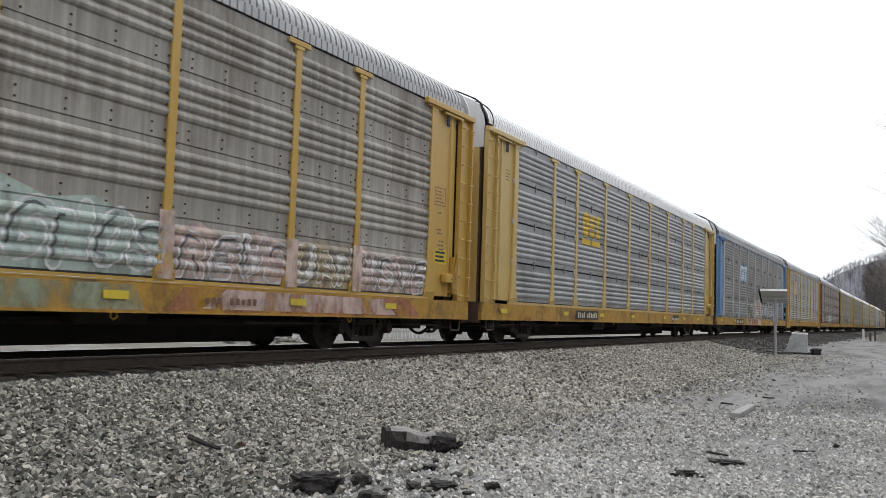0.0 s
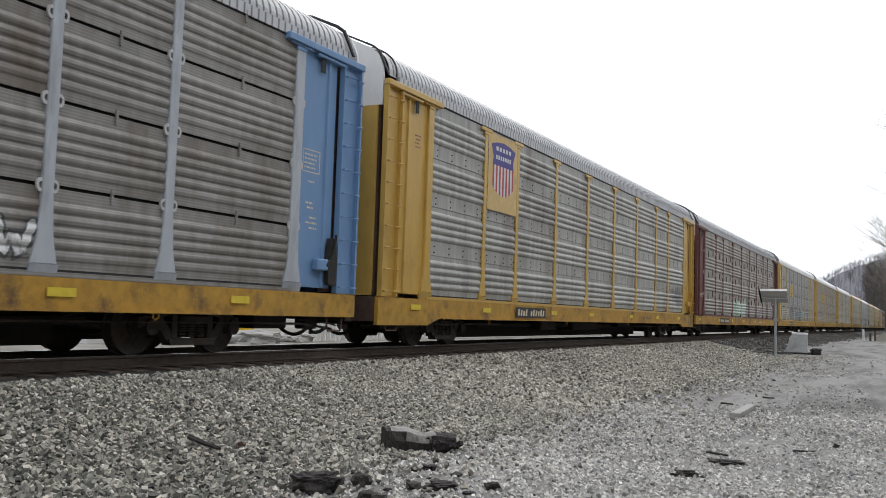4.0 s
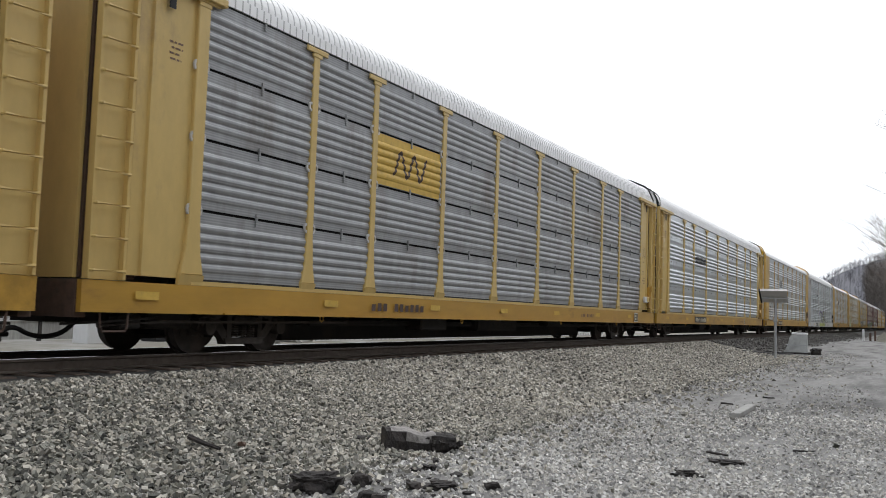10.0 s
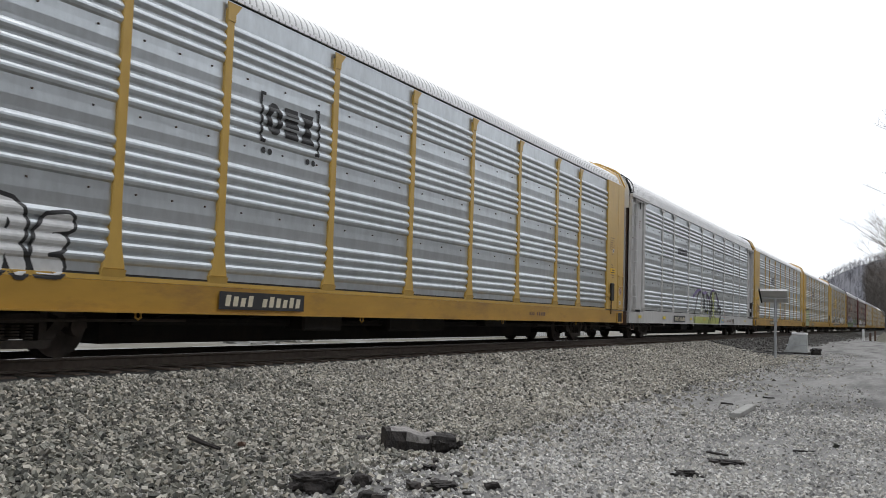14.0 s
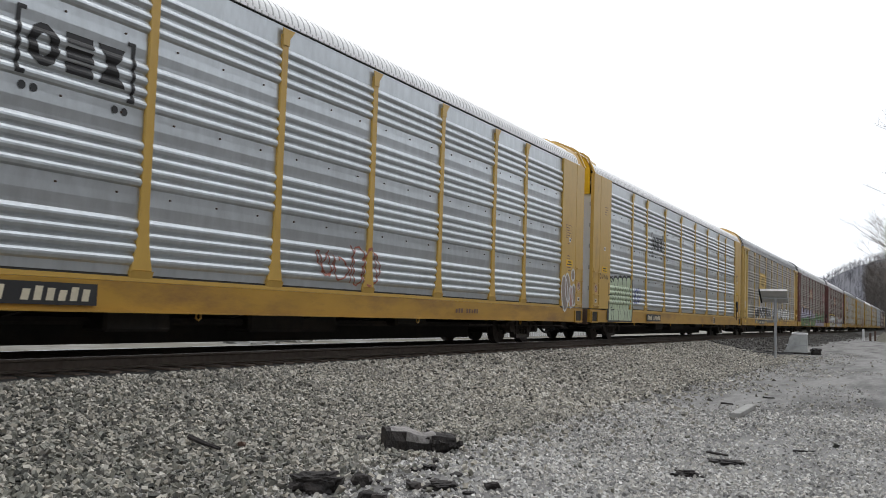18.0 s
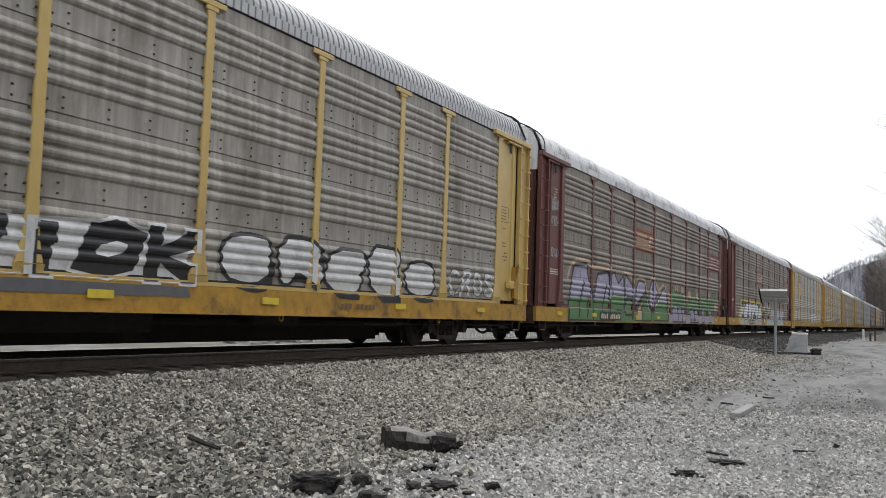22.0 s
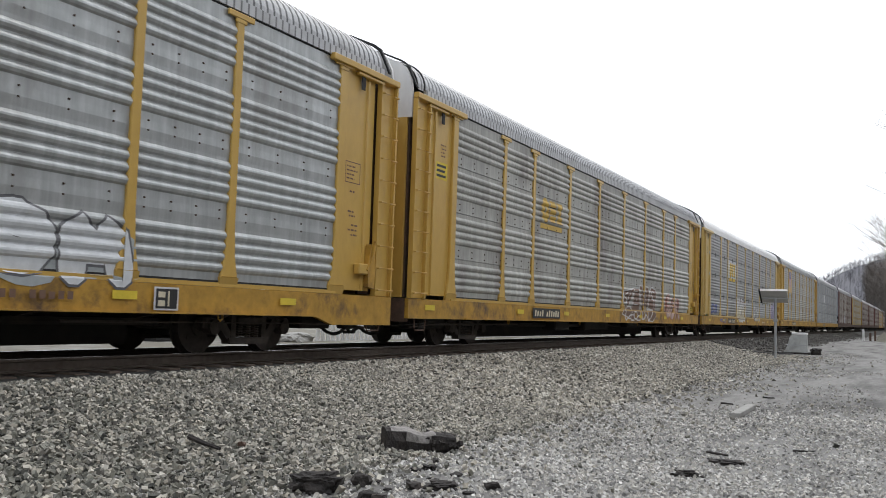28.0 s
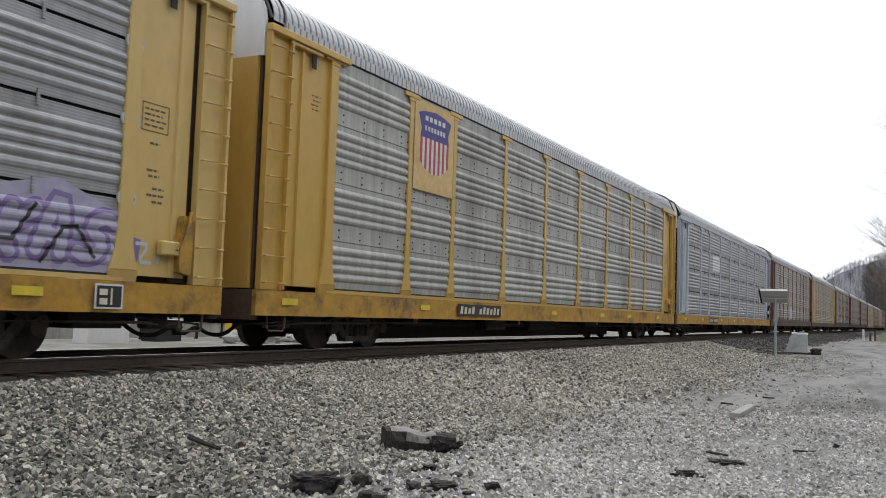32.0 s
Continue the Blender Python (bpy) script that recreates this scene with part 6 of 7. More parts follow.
emblem_three(16, -6.5, 3.05, 1.75, 1.0, "logo_yellow")
flat_row_panel(16, -7.0, -4.4, 2)
piece(16, -11.5, -10.0, 1.12, 1.75, "ECTA", "blue", "blue", 0.14, 0.02, 0.1, seed=161)
shape(16, rounded([(-4.3, 1.15), (-4.3, 1.9), (-4.1, 2.2), (-3.6, 2.1), (-3.3, 2.25), (-2.8, 2.1), (-2.4, 2.2), (-2.0, 2.0), (-1.7, 2.0), (-1.6, 1.65), (-1.3, 1.5), (-1.3, 1.2), (-1.6, 0.75), (-2.0, 0.9), (-2.4, 0.72), (-2.9, 0.85), (-3.2, 0.72), (-3.7, 0.95)], 2), "oldwhite", 0.004)
shape(16, rect(-4.05, -1.6, 1.031, 1.099), "cream", -0.026, style="smooth")
piece(16, -4.15, -1.6, 0.86, 2.08, "WKSE", "oldwhite", "dusk", 0.33, 0.022, 0.15, seed=162, low="cream", split=1.6, over=1.2)
lines(16, "dusk", 0.035, [(-4.2, 2.05), (-1.5, 1.95)], [(-4.1, 1.0), (-1.6, 0.95)], [(-3.4, 2.0), (-3.6, 1.1)], [(-2.7, 2.0), (-2.6, 1.1)], [(-2.0, 1.9), (-2.1, 1.1)])
piece(16, 1.85, 4.2, 0.75, 2.0, "GSIK", "oldwhite", "grey", 0.22, 0.022, 0.1, seed=163, over=1.2)
shape(16, [(9.2, 1.1), (11.75, 1.1), (11.7, 1.95), (10.8, 2.25), (9.9, 2.05), (9.2, 2.2)], "lilac", 0.005)
piece(16, 9.2, 11.7, 1.1, 2.15, "NKAS", "lilac", "purple", 0.20, 0.07, 0.2, seed=164, over=1.1)
lines(16, "black", 0.05, [(9.3, 1.2), (9.8, 1.9), (10.1, 1.3), (10.5, 1.9)], [(10.6, 1.2), (11.0, 1.8), (11.4, 1.3)])
lines(16, "silver", 0.05, [(12.1, 1.55), (12.35, 1.55), (12.15, 1.3), (12.4, 1.3)], [(12.5, 1.3), (12.6, 1.6), (12.8, 1.3), (12.9, 1.65)], style="corner", lift=0.007)
shape(16, [(11.95, 1.25), (12.15, 1.3), (12.2, 1.6), (11.97, 1.65)], "purple", 0.004, style="corner")
scrawl(16, -9.3, -7.6, 0.72, 0.95, "blue", 165, 0.035, 4, "smooth")
emblem_shield(17, -8.98, -7.2, 3.3, 5.2)
lay("emblem_field", TRAIN[18][0], [rect(-6.2, -4.4, 3.3, 4.15)], "slats", P["white"], 0.005, "white emblem field", False)
lay("tag", TRAIN[19][0], [rect(-3.2, -1.0, 1.2, 2.2)], "pressed", P["silver"], 0.005, "pale patch of paint", False)
piece(18, 1.0, 4.0, 1.12, 1.8, "NOSE", "oldwhite", "oldgrey", 0.16, 0.03, seed=181)
part("junction_box", boxes((PX + 0.03, HALF + 0.07, 12.2, 12.58, 1.40, 1.62), bevel=0.01), WHITE, TRAIN[5][0], "small white box with a dark lid")
# the long purple and green piece: jagged letters, then plump ones
shape(12, [(-11.3, 0.66), (1.15, 0.66), (1.2, 1.0), (-11.3, 1.0)], "green", 0.005)
shape(12, [(1.3, 0.66), (10.6, 0.66), (10.4, 1.0), (1.3, 1.0)], "lilac", 0.005)
for ya, yb, zt in ((-11.2, -8.9, 2.45), (-8.9, -6.6, 2.3)):
    shape(12, [(ya, 0.7), (yb, 0.7), (yb - 0.2, 1.6), (yb - 0.7, zt), (ya + 0.5, zt - 0.1), (ya + 0.1, 1.6)], "lilac", 0.009, line="black", w=0.10)
    shape(12, [(ya + 0.05, 0.7), (yb - 0.05, 0.7), (yb - 0.15, 1.4), (ya + 0.1, 1.35)], "green", 0.0145)
    lines(12, "black", 0.12, [(ya + 0.9, 0.75), (ya + 1.1, 1.5), (yb - 0.9, 1.9)], [(yb - 0.6, 0.75), (yb - 0.5, 1.4)])
lines(12, "sand", 0.12, [(-11.3, 1.9), (-10.9, 2.5), (-9.6, 2.55), (-9.0, 2.35), (-8.3, 2.42), (-7.0, 2.45)], lift=0.006)
shape(12, [(-7.3, 1.45), (-7.0, 2.2), (-6.65, 2.35), (-6.1, 1.98), (-5.5, 2.28), (-5.35, 1.0), (-6.2, 1.05), (-6.9, 1.2)], "lilac", 0.010, line="black", w=0.07)
shape(12, [(-5.3, 1.35), (-5.3, 2.33), (-4.9, 2.2), (-4.1, 1.9), (-4.2, 1.5), (-4.7, 1.55)], "lilac", 0.010, line="black", w=0.07)
shape(12, [(-5.3, 0.9), (-5.35, 1.45), (-4.9, 1.55), (-4.45, 1.4), (-4.5, 0.9)], "green", 0.012, line="black", w=0.08)
shape(12, [(-7.2, 1.0), (-5.5, 1.0), (-5.6, 1.6), (-6.3, 1.55), (-7.1, 1.5)], "green", 0.0145)
shape(12, [(-4.0, 1.5), (-3.85, 1.9), (-3.5, 2.2), (-2.7, 2.18), (-2.5, 1.9), (-2.9, 1.75), (-3.1, 1.6), (-3.9, 1.15)], "lilac", 0.010, line="black", w=0.07)
shape(12, [(-4.1, 0.72), (-3.2, 1.45), (-3.1, 0.72)], "sand", 0.0135, line="black", w=0.05)
shape(12, [(-3.0, 0.72), (-3.0, 1.6), (-2.55, 1.75), (-1.8, 1.05), (-1.8, 0.72)], "green", 0.0135, line="black", w=0.06)
shape(12, [(-2.05, 1.35), (-1.95, 1.95), (-1.55, 2.32), (-1.1, 2.2), (-0.75, 1.85), (-1.3, 1.55), (-1.5, 1.1)], "lilac", 0.010, line="black", w=0.07)
shape(12, [(-1.4, 1.25), (0.35, 2.1), (0.6, 1.9), (0.85, 1.2), (0.9, 0.75), (-1.4, 0.75)], "lilac", 0.010, line="black", w=0.08)
shape(12, [(-1.4, 0.75), (-1.4, 1.2), (-0.4, 1.5), (0.8, 1.45), (0.88, 0.75)], "green", 0.0150)
lines(12, "black", 0.16, [(-5.45, 2.2), (-5.4, 1.0)], [(-4.35, 1.4), (-4.4, 0.72)], [(-2.6, 2.0), (-2.5, 1.4)], [(0.65, 1.9), (0.95, 0.72)], [(-3.9, 1.2), (-3.15, 1.6)], lift=0.019)
lines(12, "white", 0.035, [(-5.2, 2.2), (-5.2, 1.8)], [(-3.85, 1.75), (-3.5, 2.1), (-3.1, 2.12)], [(-1.9, 1.5), (-1.85, 1.9), (-1.5, 2.22)], [(-1.2, 1.3), (0.2, 1.95)], [(-2.5, 1.55), (-1.9, 1.05)], lift=0.021)
lines(12, "sand", 0.11, [(-5.5, 2.42), (-4.8, 2.4), (-4.0, 2.05)], [(-3.8, 2.25), (-3.3, 2.33), (-2.5, 2.25), (-2.3, 1.6)], [(-1.9, 2.3), (-1.5, 2.45), (-0.8, 2.1), (-0.5, 1.9), (0.4, 2.3), (1.0, 1.6)], lift=0.006)


def plump(k, y0, y1, z0, zt, top, line="black", lift=0.011, glint=True):
    """One rounded lobe of paint with a dark edge and a pale glint."""
    c, w = (y0 + y1) / 2, (y1 - y0) / 2
    zm = z0 + 0.5 * (zt - z0)
    shape(k, [(y0, z0), (y1, z0)] + arc(c, zm, w, zt - zm, 0, 180, 9), top, lift, line=line, w=0.055)
    if glint:
        lines(k, "white", 0.03, arc(c, zm, w * 0.86, (zt - zm) * 0.88, 75, -10, 6), lift=lift + 0.006)


for y0, y1, zt in ((4.6, 5.2, 1.75), (3.2, 4.1, 1.95), (2.55, 3.5, 2.0), (1.95, 2.9, 2.02), (1.25, 2.3, 2.15), (5.9, 6.85, 1.75), (7.0, 7.8, 2.05), (7.6, 8.5, 1.95), (8.5, 9.3, 1.95)):
    plump(12, y0, y1, 1.06, zt, "green")
for y0, y1, zt in ((3.4, 4.15, 1.3), (2.6, 3.5, 1.36), (1.7, 2.7, 1.4), (5.1, 5.9, 1.35), (6.0, 6.8, 1.3), (7.6, 8.2, 1.4), (9.2, 9.9, 1.35)):
    plump(12, y0, y1, 0.70, zt, "lilac", lift=0.017, glint=False)
shape(12, [(4.3, 1.05), (4.35, 1.45), (4.8, 1.7), (5.3, 1.65), (5.35, 2.2), (5.9, 2.1), (6.2, 1.75), (6.1, 1.4), (5.3, 1.35)], "green", 0.0185, line="black", w=0.05)
shape(12, [(9.3, 1.1), (9.4, 1.9), (9.7, 1.5), (10.2, 2.2), (11.0, 2.2), (10.3, 1.5), (10.6, 1.1)], "green", 0.0145, line="black", w=0.06)
for y, z in ((2.5, 2.12), (3.6, 2.1), (5.0, 1.95), (6.7, 1.95), (9.3, 2.1), (10.9, 1.5)):
    shape(12, round_shape(y, z, 0.32, 0.17, 10), "sand", 0.006, line="red", w=0.025)
lines(12, "red", 0.05, [(3.55, 2.1), (3.8, 2.4)], [(4.9, 1.95), (4.85, 2.3)], [(9.35, 2.1), (9.5, 2.15)], [(0.95, 1.8), (1.05, 0.8)], [(1.2, 1.6), (1.25, 0.75)])
shape(12, [(0.9, 0.68), (1.3, 0.68), (1.3, 1.9), (1.0, 2.0)], "sand", 0.008)
# silver block letters with a yellow halo
shape(13, [(-10.1, 0.66), (-2.0, 0.66), (-2.2, 1.0), (-10.0, 1.0)], "silver", 0.006)
shape(13, [(-10.75, 0.78), (-10.2, 0.72), (-2.1, 0.72), (-1.95, 1.2), (-2.25, 1.85), (-2.5, 2.12), (-9.3, 2.16), (-9.75, 2.1), (-9.95, 1.75), (-10.3, 1.5)], "yellow", 0.004)
shape(13, [(-10.15, 1.02), (-2.15, 1.02), (-2.1, 1.3), (-2.5, 2.0), (-9.45, 2.06), (-9.65, 1.9), (-9.95, 1.5)], "black", 0.007)
piece(13, -10.1, -2.2, 0.84, 2.06, "NECTOR", "chrome", "black", 0.40, 0.04, 0.35, 1, seed=211, over=1.14)
shape(13, rect(-10.1, -2.2, 1.031, 1.099), "black", -0.026, style="smooth")
lines(13, "black", 0.07, [(-9.0, 0.68), (-8.6, 1.0)], [(-7.6, 0.68), (-7.3, 1.0)], [(-6.1, 0.68), (-5.9, 1.0)], [(-4.6, 0.68), (-4.5, 1.0)], [(-3.4, 0.68), (-3.2, 1.0)])
scrawl(13, -2.1, -1.5, 0.95, 1.9, "yellow", 131, 0.05, 3)
shape(13, [(-1.45, 0.85), (-0.75, 0.85), (-0.55, 1.4), (-0.6, 2.1), (-0.95, 2.25), (-1.35, 2.05), (-1.5, 1.4)], "black", 0.009)
for y in (-1.08, -0.82):
    shape(13, round_shape(y, 1.72, 0.11, 0.2, 10), "white", 0.014)
    shape(13, round_shape(y, 1.68, 0.04, 0.07, 8), "black", 0.017)
shape(13, round_shape(-0.8, 0.95, 0.3, 0.1, 10), "white", 0.014)
lines(13, "skyblue", 0.10, [(0.5, 1.1), (1.2, 0.95), (1.8, 1.25)], [(1.5, 1.3), (2.0, 0.9)], lift=0.008)
shape(13, [(0.9, 1.4), (1.4, 1.4), (1.5, 2.0), (1.3, 2.1), (1.2, 1.95), (1.0, 2.15), (0.85, 1.95)], "bubblegreen", 0.010, line="white", w=0.03)
shape(13, [(0.2, 0.68), (9.0, 0.68), (8.7, 1.0), (0.4, 1.0)], "silver", 0.006)
piece(13, 2.1, 9.0, 0.80, 1.95, "CRINOS", "silver", "steelgrey", 0.28, 0.05, 0.1, seed=212, light="white", halo="red", low="skyblue", split=1.15)
scrawl(13, 8.2, 9.4, 0.9, 1.5, "blue", 213, 0.05, 3)
# black and white letters
shape(11, [(-9.05, 0.78), (1.25, 0.86), (1.2, 1.0), (-8.8, 1.0)], "grey", 0.005)
shape(11, [(-8.8, 1.05), (-4.1, 1.05), (-4.15, 1.6), (-5.2, 1.85), (-7.0, 1.85), (-8.6, 1.78)], "white", 0.005)
piece(11, -9.1, -4.0, 1.0, 1.95, "NANTR", "black", "white", 0.30, 0.045, 0.45, 0, seed=221, over=1.15)
shape(11, [(-3.9, 1.05), (1.2, 1.05), (1.15, 1.75), (-0.5, 1.8), (-2.2, 1.7), (-3.7, 1.65)], "white", 0.005)
piece(11, -3.95, 1.3, 0.98, 1.9, "WNIOK", "black", "white", 0.28, 0.045, 0.15, 0, seed=222, over=1.15)
shape(11, [(-7.2, 1.1), (-6.9, 1.1), (-6.95, 1.45), (-7.15, 1.4)], "sand", 0.019)
piece(11, 1.7, 8.6, 1.0, 2.05, "GREEC", "white", "black", 0.34, 0.07, 0.0, seed=223, shade="black", over=1.05)
scrawl(11, -11.6, -10.9, 1.5, 1.95, "cream", 224, 0.02, 5)
# plump letters across post and sill
top = []
for c, w, zt in ((-11.6, 0.36, 2.12), (-11.0, 0.3, 2.16), (-10.45, 0.3, 2.2), (-9.95, 0.28, 2.22), (-9.42, 0.34, 2.24)):      # rounded heads side by side
    top += arc(c, zt - 0.16, w, 0.2, 160, 20, 6)
shape(10, [(-11.92, 0.66)] + [(-11.9, 1.3), (-12.0, 1.75)] + top + [(-9.02, 1.7), (-9.0, 1.3), (-9.1, 0.66)], "bubblegreen", 0.009, line="black", w=0.07)
lines(10, "black", 0.2, [(-11.96, 0.7), (-11.94, 1.35)], [(-12.02, 1.5), (-12.0, 1.95)], lift=0.017)
shape(10, rect(-11.9, -9.1, 1.031, 1.099), "bubblegreen", -0.026, style="smooth")
lines(10, "black", 0.035, [(-11.9, 1.56), (-11.35, 1.56), (-11.36, 1.06)], [(-11.6, 1.04), (-11.2, 1.06)], [(-11.55, 0.66), (-11.46, 1.3), (-11.3, 0.68)], [(-11.15, 1.95), (-11.1, 1.3)], [(-10.75, 2.1), (-10.8, 1.2), (-10.7, 0.66)], [(-10.6, 1.9), (-10.45, 1.4), (-10.55, 0.9)], [(-10.2, 2.1), (-10.25, 1.5), (-10.0, 1.0), (-10.1, 0.66)],
      [(-9.95, 1.9), (-9.9, 1.5), (-9.7, 1.3)], [(-9.7, 2.15), (-9.75, 1.3), (-9.55, 0.66)], [(-9.4, 1.9), (-9.45, 1.2), (-9.3, 0.8)], lift=0.016)
lines(10, "black", 0.03, [(-11.75, 2.1), (-11.65, 1.95), (-11.6, 2.15), (-11.5, 1.95), (-11.4, 2.1)], lift=0.016)
lines(10, "black", 0.035, [(-12.9, 2.06), (-12.78, 2.06), (-12.8, 2.2), (-12.9, 2.2), (-12.9, 2.05)], [(-12.7, 2.18), (-12.66, 2.06), (-12.58, 2.08), (-12.56, 2.2)], [(-12.46, 2.05), (-12.44, 2.18), (-12.36, 2.18), (-12.32, 2.05)], [(-12.22, 2.18), (-12.2, 2.05), (-12.1, 2.06), (-12.08, 2.18)], lift=0.006, style="smooth")
for y, z, ry, rz, tilt in ((12.32, 1.62, 0.22, 0.42, -0.12), (12.08, 1.45, 0.27, 0.52, -0.14), (12.86, 1.42, 0.17, 0.32, -0.05), (12.62, 1.35, 0.18, 0.33, -0.08), (12.76, 2.02, 0.15, 0.17, 0.0)):
    ring = [(a + tilt * (b - z), b) for a, b in round_shape(y, z, ry, rz, 16)]
    shape(9, ring, "brick" if y == 12.62 else "taupe", 0.004, line="white", w=0.06, style="smooth")
# square silver letters
piece(14, 1.15, 7.05, 0.9, 2.05, "SAGOM", "chrome", "grey", 0.36, 0.035, 0.1, 1, seed=241, over=1.1, shade="steelgrey")
shape(14, [(1.0, 0.9), (2.3, 0.88), (2.2, 1.02), (1.5, 1.1)], "steelgrey", 0.006)


# ---- beside the track ----
def lump(name, label, cat, at, size, material, seed, rz=0.0, rough=0.5, cut=None):
    """A broken, uneven piece of burnt wood or the like."""
    bm = bmesh.new()
    bmesh.ops.create_icosphere(bm, subdivisions=4 if size[0] > 0.15 else 2, radius=1.0)
    for v in bm.verts:
        c = v.co.normalized()
        d = 1 + rough * noise.noise((c.x * 2.1 + seed, c.y * 2.1, c.z * 2.1)) + 0.35 * rough * noise.noise((c.x * 7 + seed, c.y * 7, c.z * 7))
        b = Vector([math.copysign(abs(q) ** 0.7, q) for q in c])
        v.co = Vector((b.x * size[0] / 2 * d, b.y * size[1] / 2 * d, b.z * size[2] / 2 * d + size[2] * 0.36))
    ob = new(name, to_mesh(name, bm, material))
    ob.matrix_basis = pose(*at, 0, 0, rz)
    return tagged(ob, label, cat)


def on_ground(x, y, lift=0.0):
    return (x, y, ground_z(x, y) + lift)


def shard(bm, at, size, r, long_axis=(1, 0, 0)):
    m = Matrix.Translation(at) @ Euler((r.uniform(-0.5, 0.5), r.uniform(-0.5, 0.5), r.uniform(0, 6.3))).to_matrix().to_4x4()
    pts = [m @ Vector((sx * size[0] / 2 * r.uniform(0.6, 1.1), sy * size[1] / 2 * r.uniform(0.6, 1.1), sz * size[2] / 2 * r.uniform(0.6, 1.1))) for sx in (-1, 1) for sy in (-1, 1) for sz in (-1, 1)]
    v = [bm.verts.new(p) for p in pts]
    for f in ((0, 1, 3, 2), (4, 6, 7, 5), (0, 4, 5, 1), (2, 3, 7, 6), (0, 2, 6, 4), (1, 5, 7, 3)):
        bm.faces.new([v[i] for i in f])


# the charred timber: a squared log end, ash-grey above, black and splintered below
log = thing("charred_timber", "charred black chunk of timber lying on the ballast", "debris", on_ground(-4.45, 8.05, 0.0), rz=42)
r = random.Random(9)
bm = bmesh.new()
rings = []
for i in range(15):
    u = i / 14
    w, h = 0.14 - 0.03 * u, 0.25 - 0.085 * u + 0.015 * math.sin(9 * u)
    ring = []
    for a in range(10):
        an = 2 * math.pi * a / 10
        cx, cz = math.copysign(abs(math.cos(an)) ** 0.6, math.cos(an)), math.copysign(abs(math.sin(an)) ** 0.6, math.sin(an))
        k = 1 + 0.22 * noise.noise((u * 7, cx * 1.7, cz * 1.7 + 4))
        ring.append(bm.verts.new((-0.36 + 0.72 * u, cx * w * k, 0.5 * h + cz * h * 0.5 * k)))
    rings.append(ring)
for p, q in zip(rings, rings[1:]):
    for a in range(10):
        bm.faces.new((p[a], p[(a + 1) % 10], q[(a + 1) % 10], q[a]))
bm.faces.new(rings[0][::-1])
bm.faces.new(rings[-1])
core = [[tuple(v.co) for v in ring] for ring in rings]
part("body", bm, CHAR, log)
bm = bmesh.new()
for i in range(1, 10):
    for a in range(1, 5):
        if (a < 4 or 4 <= i <= 8) and noise.noise((i * 0.9, a * 0.8, 2.2)) < 0.8:
            bm.faces.new([bm.verts.new((c[0], c[1] * 1.04, c[2] * 1.02 + 0.005)) for c in (core[i][a], core[i][a + 1], core[i + 1][a + 1], core[i + 1][a])])
bmesh.ops.remove_doubles(bm, verts=bm.verts, dist=0.002)
part("ash_crust", bm, ASH, log, "ash-grey weathered top")["kind"] = "stuff"
bm = bmesh.new()
for i in range(34):
    shard(bm, (0.05 + 0.36 * r.random(), r.uniform(-0.12, 0.12), 0.04 + 0.14 * r.random() * (1 - 0.4 * r.random())), (r.uniform(0.05, 0.13), r.uniform(0.02, 0.05), r.uniform(0.02, 0.05)), r)
part("splinter_crumble", bm, CHAR, log)["kind"] = "stuff"
lump("charred_lump", "black burnt lump on the gravel", "debris", on_ground(-4.14, 5.86), (0.38, 0.22, 0.17), CHAR, 3.0, 40)
lump("charred_lump", "small black burnt lump on the gravel", "debris", on_ground(-3.96, 6.24), (0.15, 0.12, 0.11), CHAR, 5.0, 10)
lump("charred_lump", "small black burnt lump on the gravel", "debris", on_ground(-3.67, 5.86), (0.14, 0.10, 0.08), CHAR, 6.5, 40)
for i, (x, y, s) in enumerate(((-3.48, 6.66, 0.15), (-3.37, 6.50, 0.22), (-3.50, 7.03, 0.13), (-3.87, 7.22, 0.16), (-3.92, 7.05, 0.12), (-3.11, 6.47, 0.11), (-4.43, 7.34, 0.14), (-5.0, 8.0, 0.12), (-4.93, 7.82, 0.10), (-3.55, 6.78, 0.08), (-1.86, 8.42, 0.20), (-1.95, 8.35, 0.13), (-1.72, 8.5, 0.1))):
    lump("charred_fragment", "small black charred fragment on the gravel", "debris", on_ground(x, y, -0.01), (s, s * 0.7, s * 0.35), CHAR, 10.0 + i, 37 * i, 0.7)


r = random.Random(77)
for i in range(34):       # crumbs of burnt wood strewn about the larger lumps
    x, y = (r.gauss(-3.75, 0.42), r.gauss(6.35, 0.45)) if i < 24 else (r.gauss(-4.7, 0.35), r.gauss(7.9, 0.25))
    s = 0.03 + 0.07 * r.random() ** 2
    lump("charred_fragment", "small black charred fragment on the gravel", "debris", on_ground(x, y, 0.012), (s * 1.4, s * 0.8, s * 0.6), CHAR, 60.0 + i, 41 * i, 0.7)
lump("rusty_scrap", "small reddish rusty scrap on the ballast", "scrap", on_ground(-5.51, 6.61, 0.04), (0.08, 0.05, 0.04), RUST, 99.0)
lump("charred_patch", "flat scatter of black charred bark", "debris", on_ground(-1.68, 9.4, 0.0), (0.34, 0.16, 0.05), CHAR, 98.0, 10, 0.7)


def stick(name, label, a, b, rad, material, bend=0.03, lift=0.015):
    ax, ay = a
    bx, by = b
    mid = ((ax + bx) / 2 + bend, (ay + by) / 2 - bend)
    pts = [(x, y, ground_z(x, y) + rad * 0.8 + lift) for x, y in (a, mid, b)]
    ob = new(name, to_mesh(name, tube(bmesh.new(), pts, rad, 6, rad * 0.6), material))
    return tagged(ob, label, "stick")


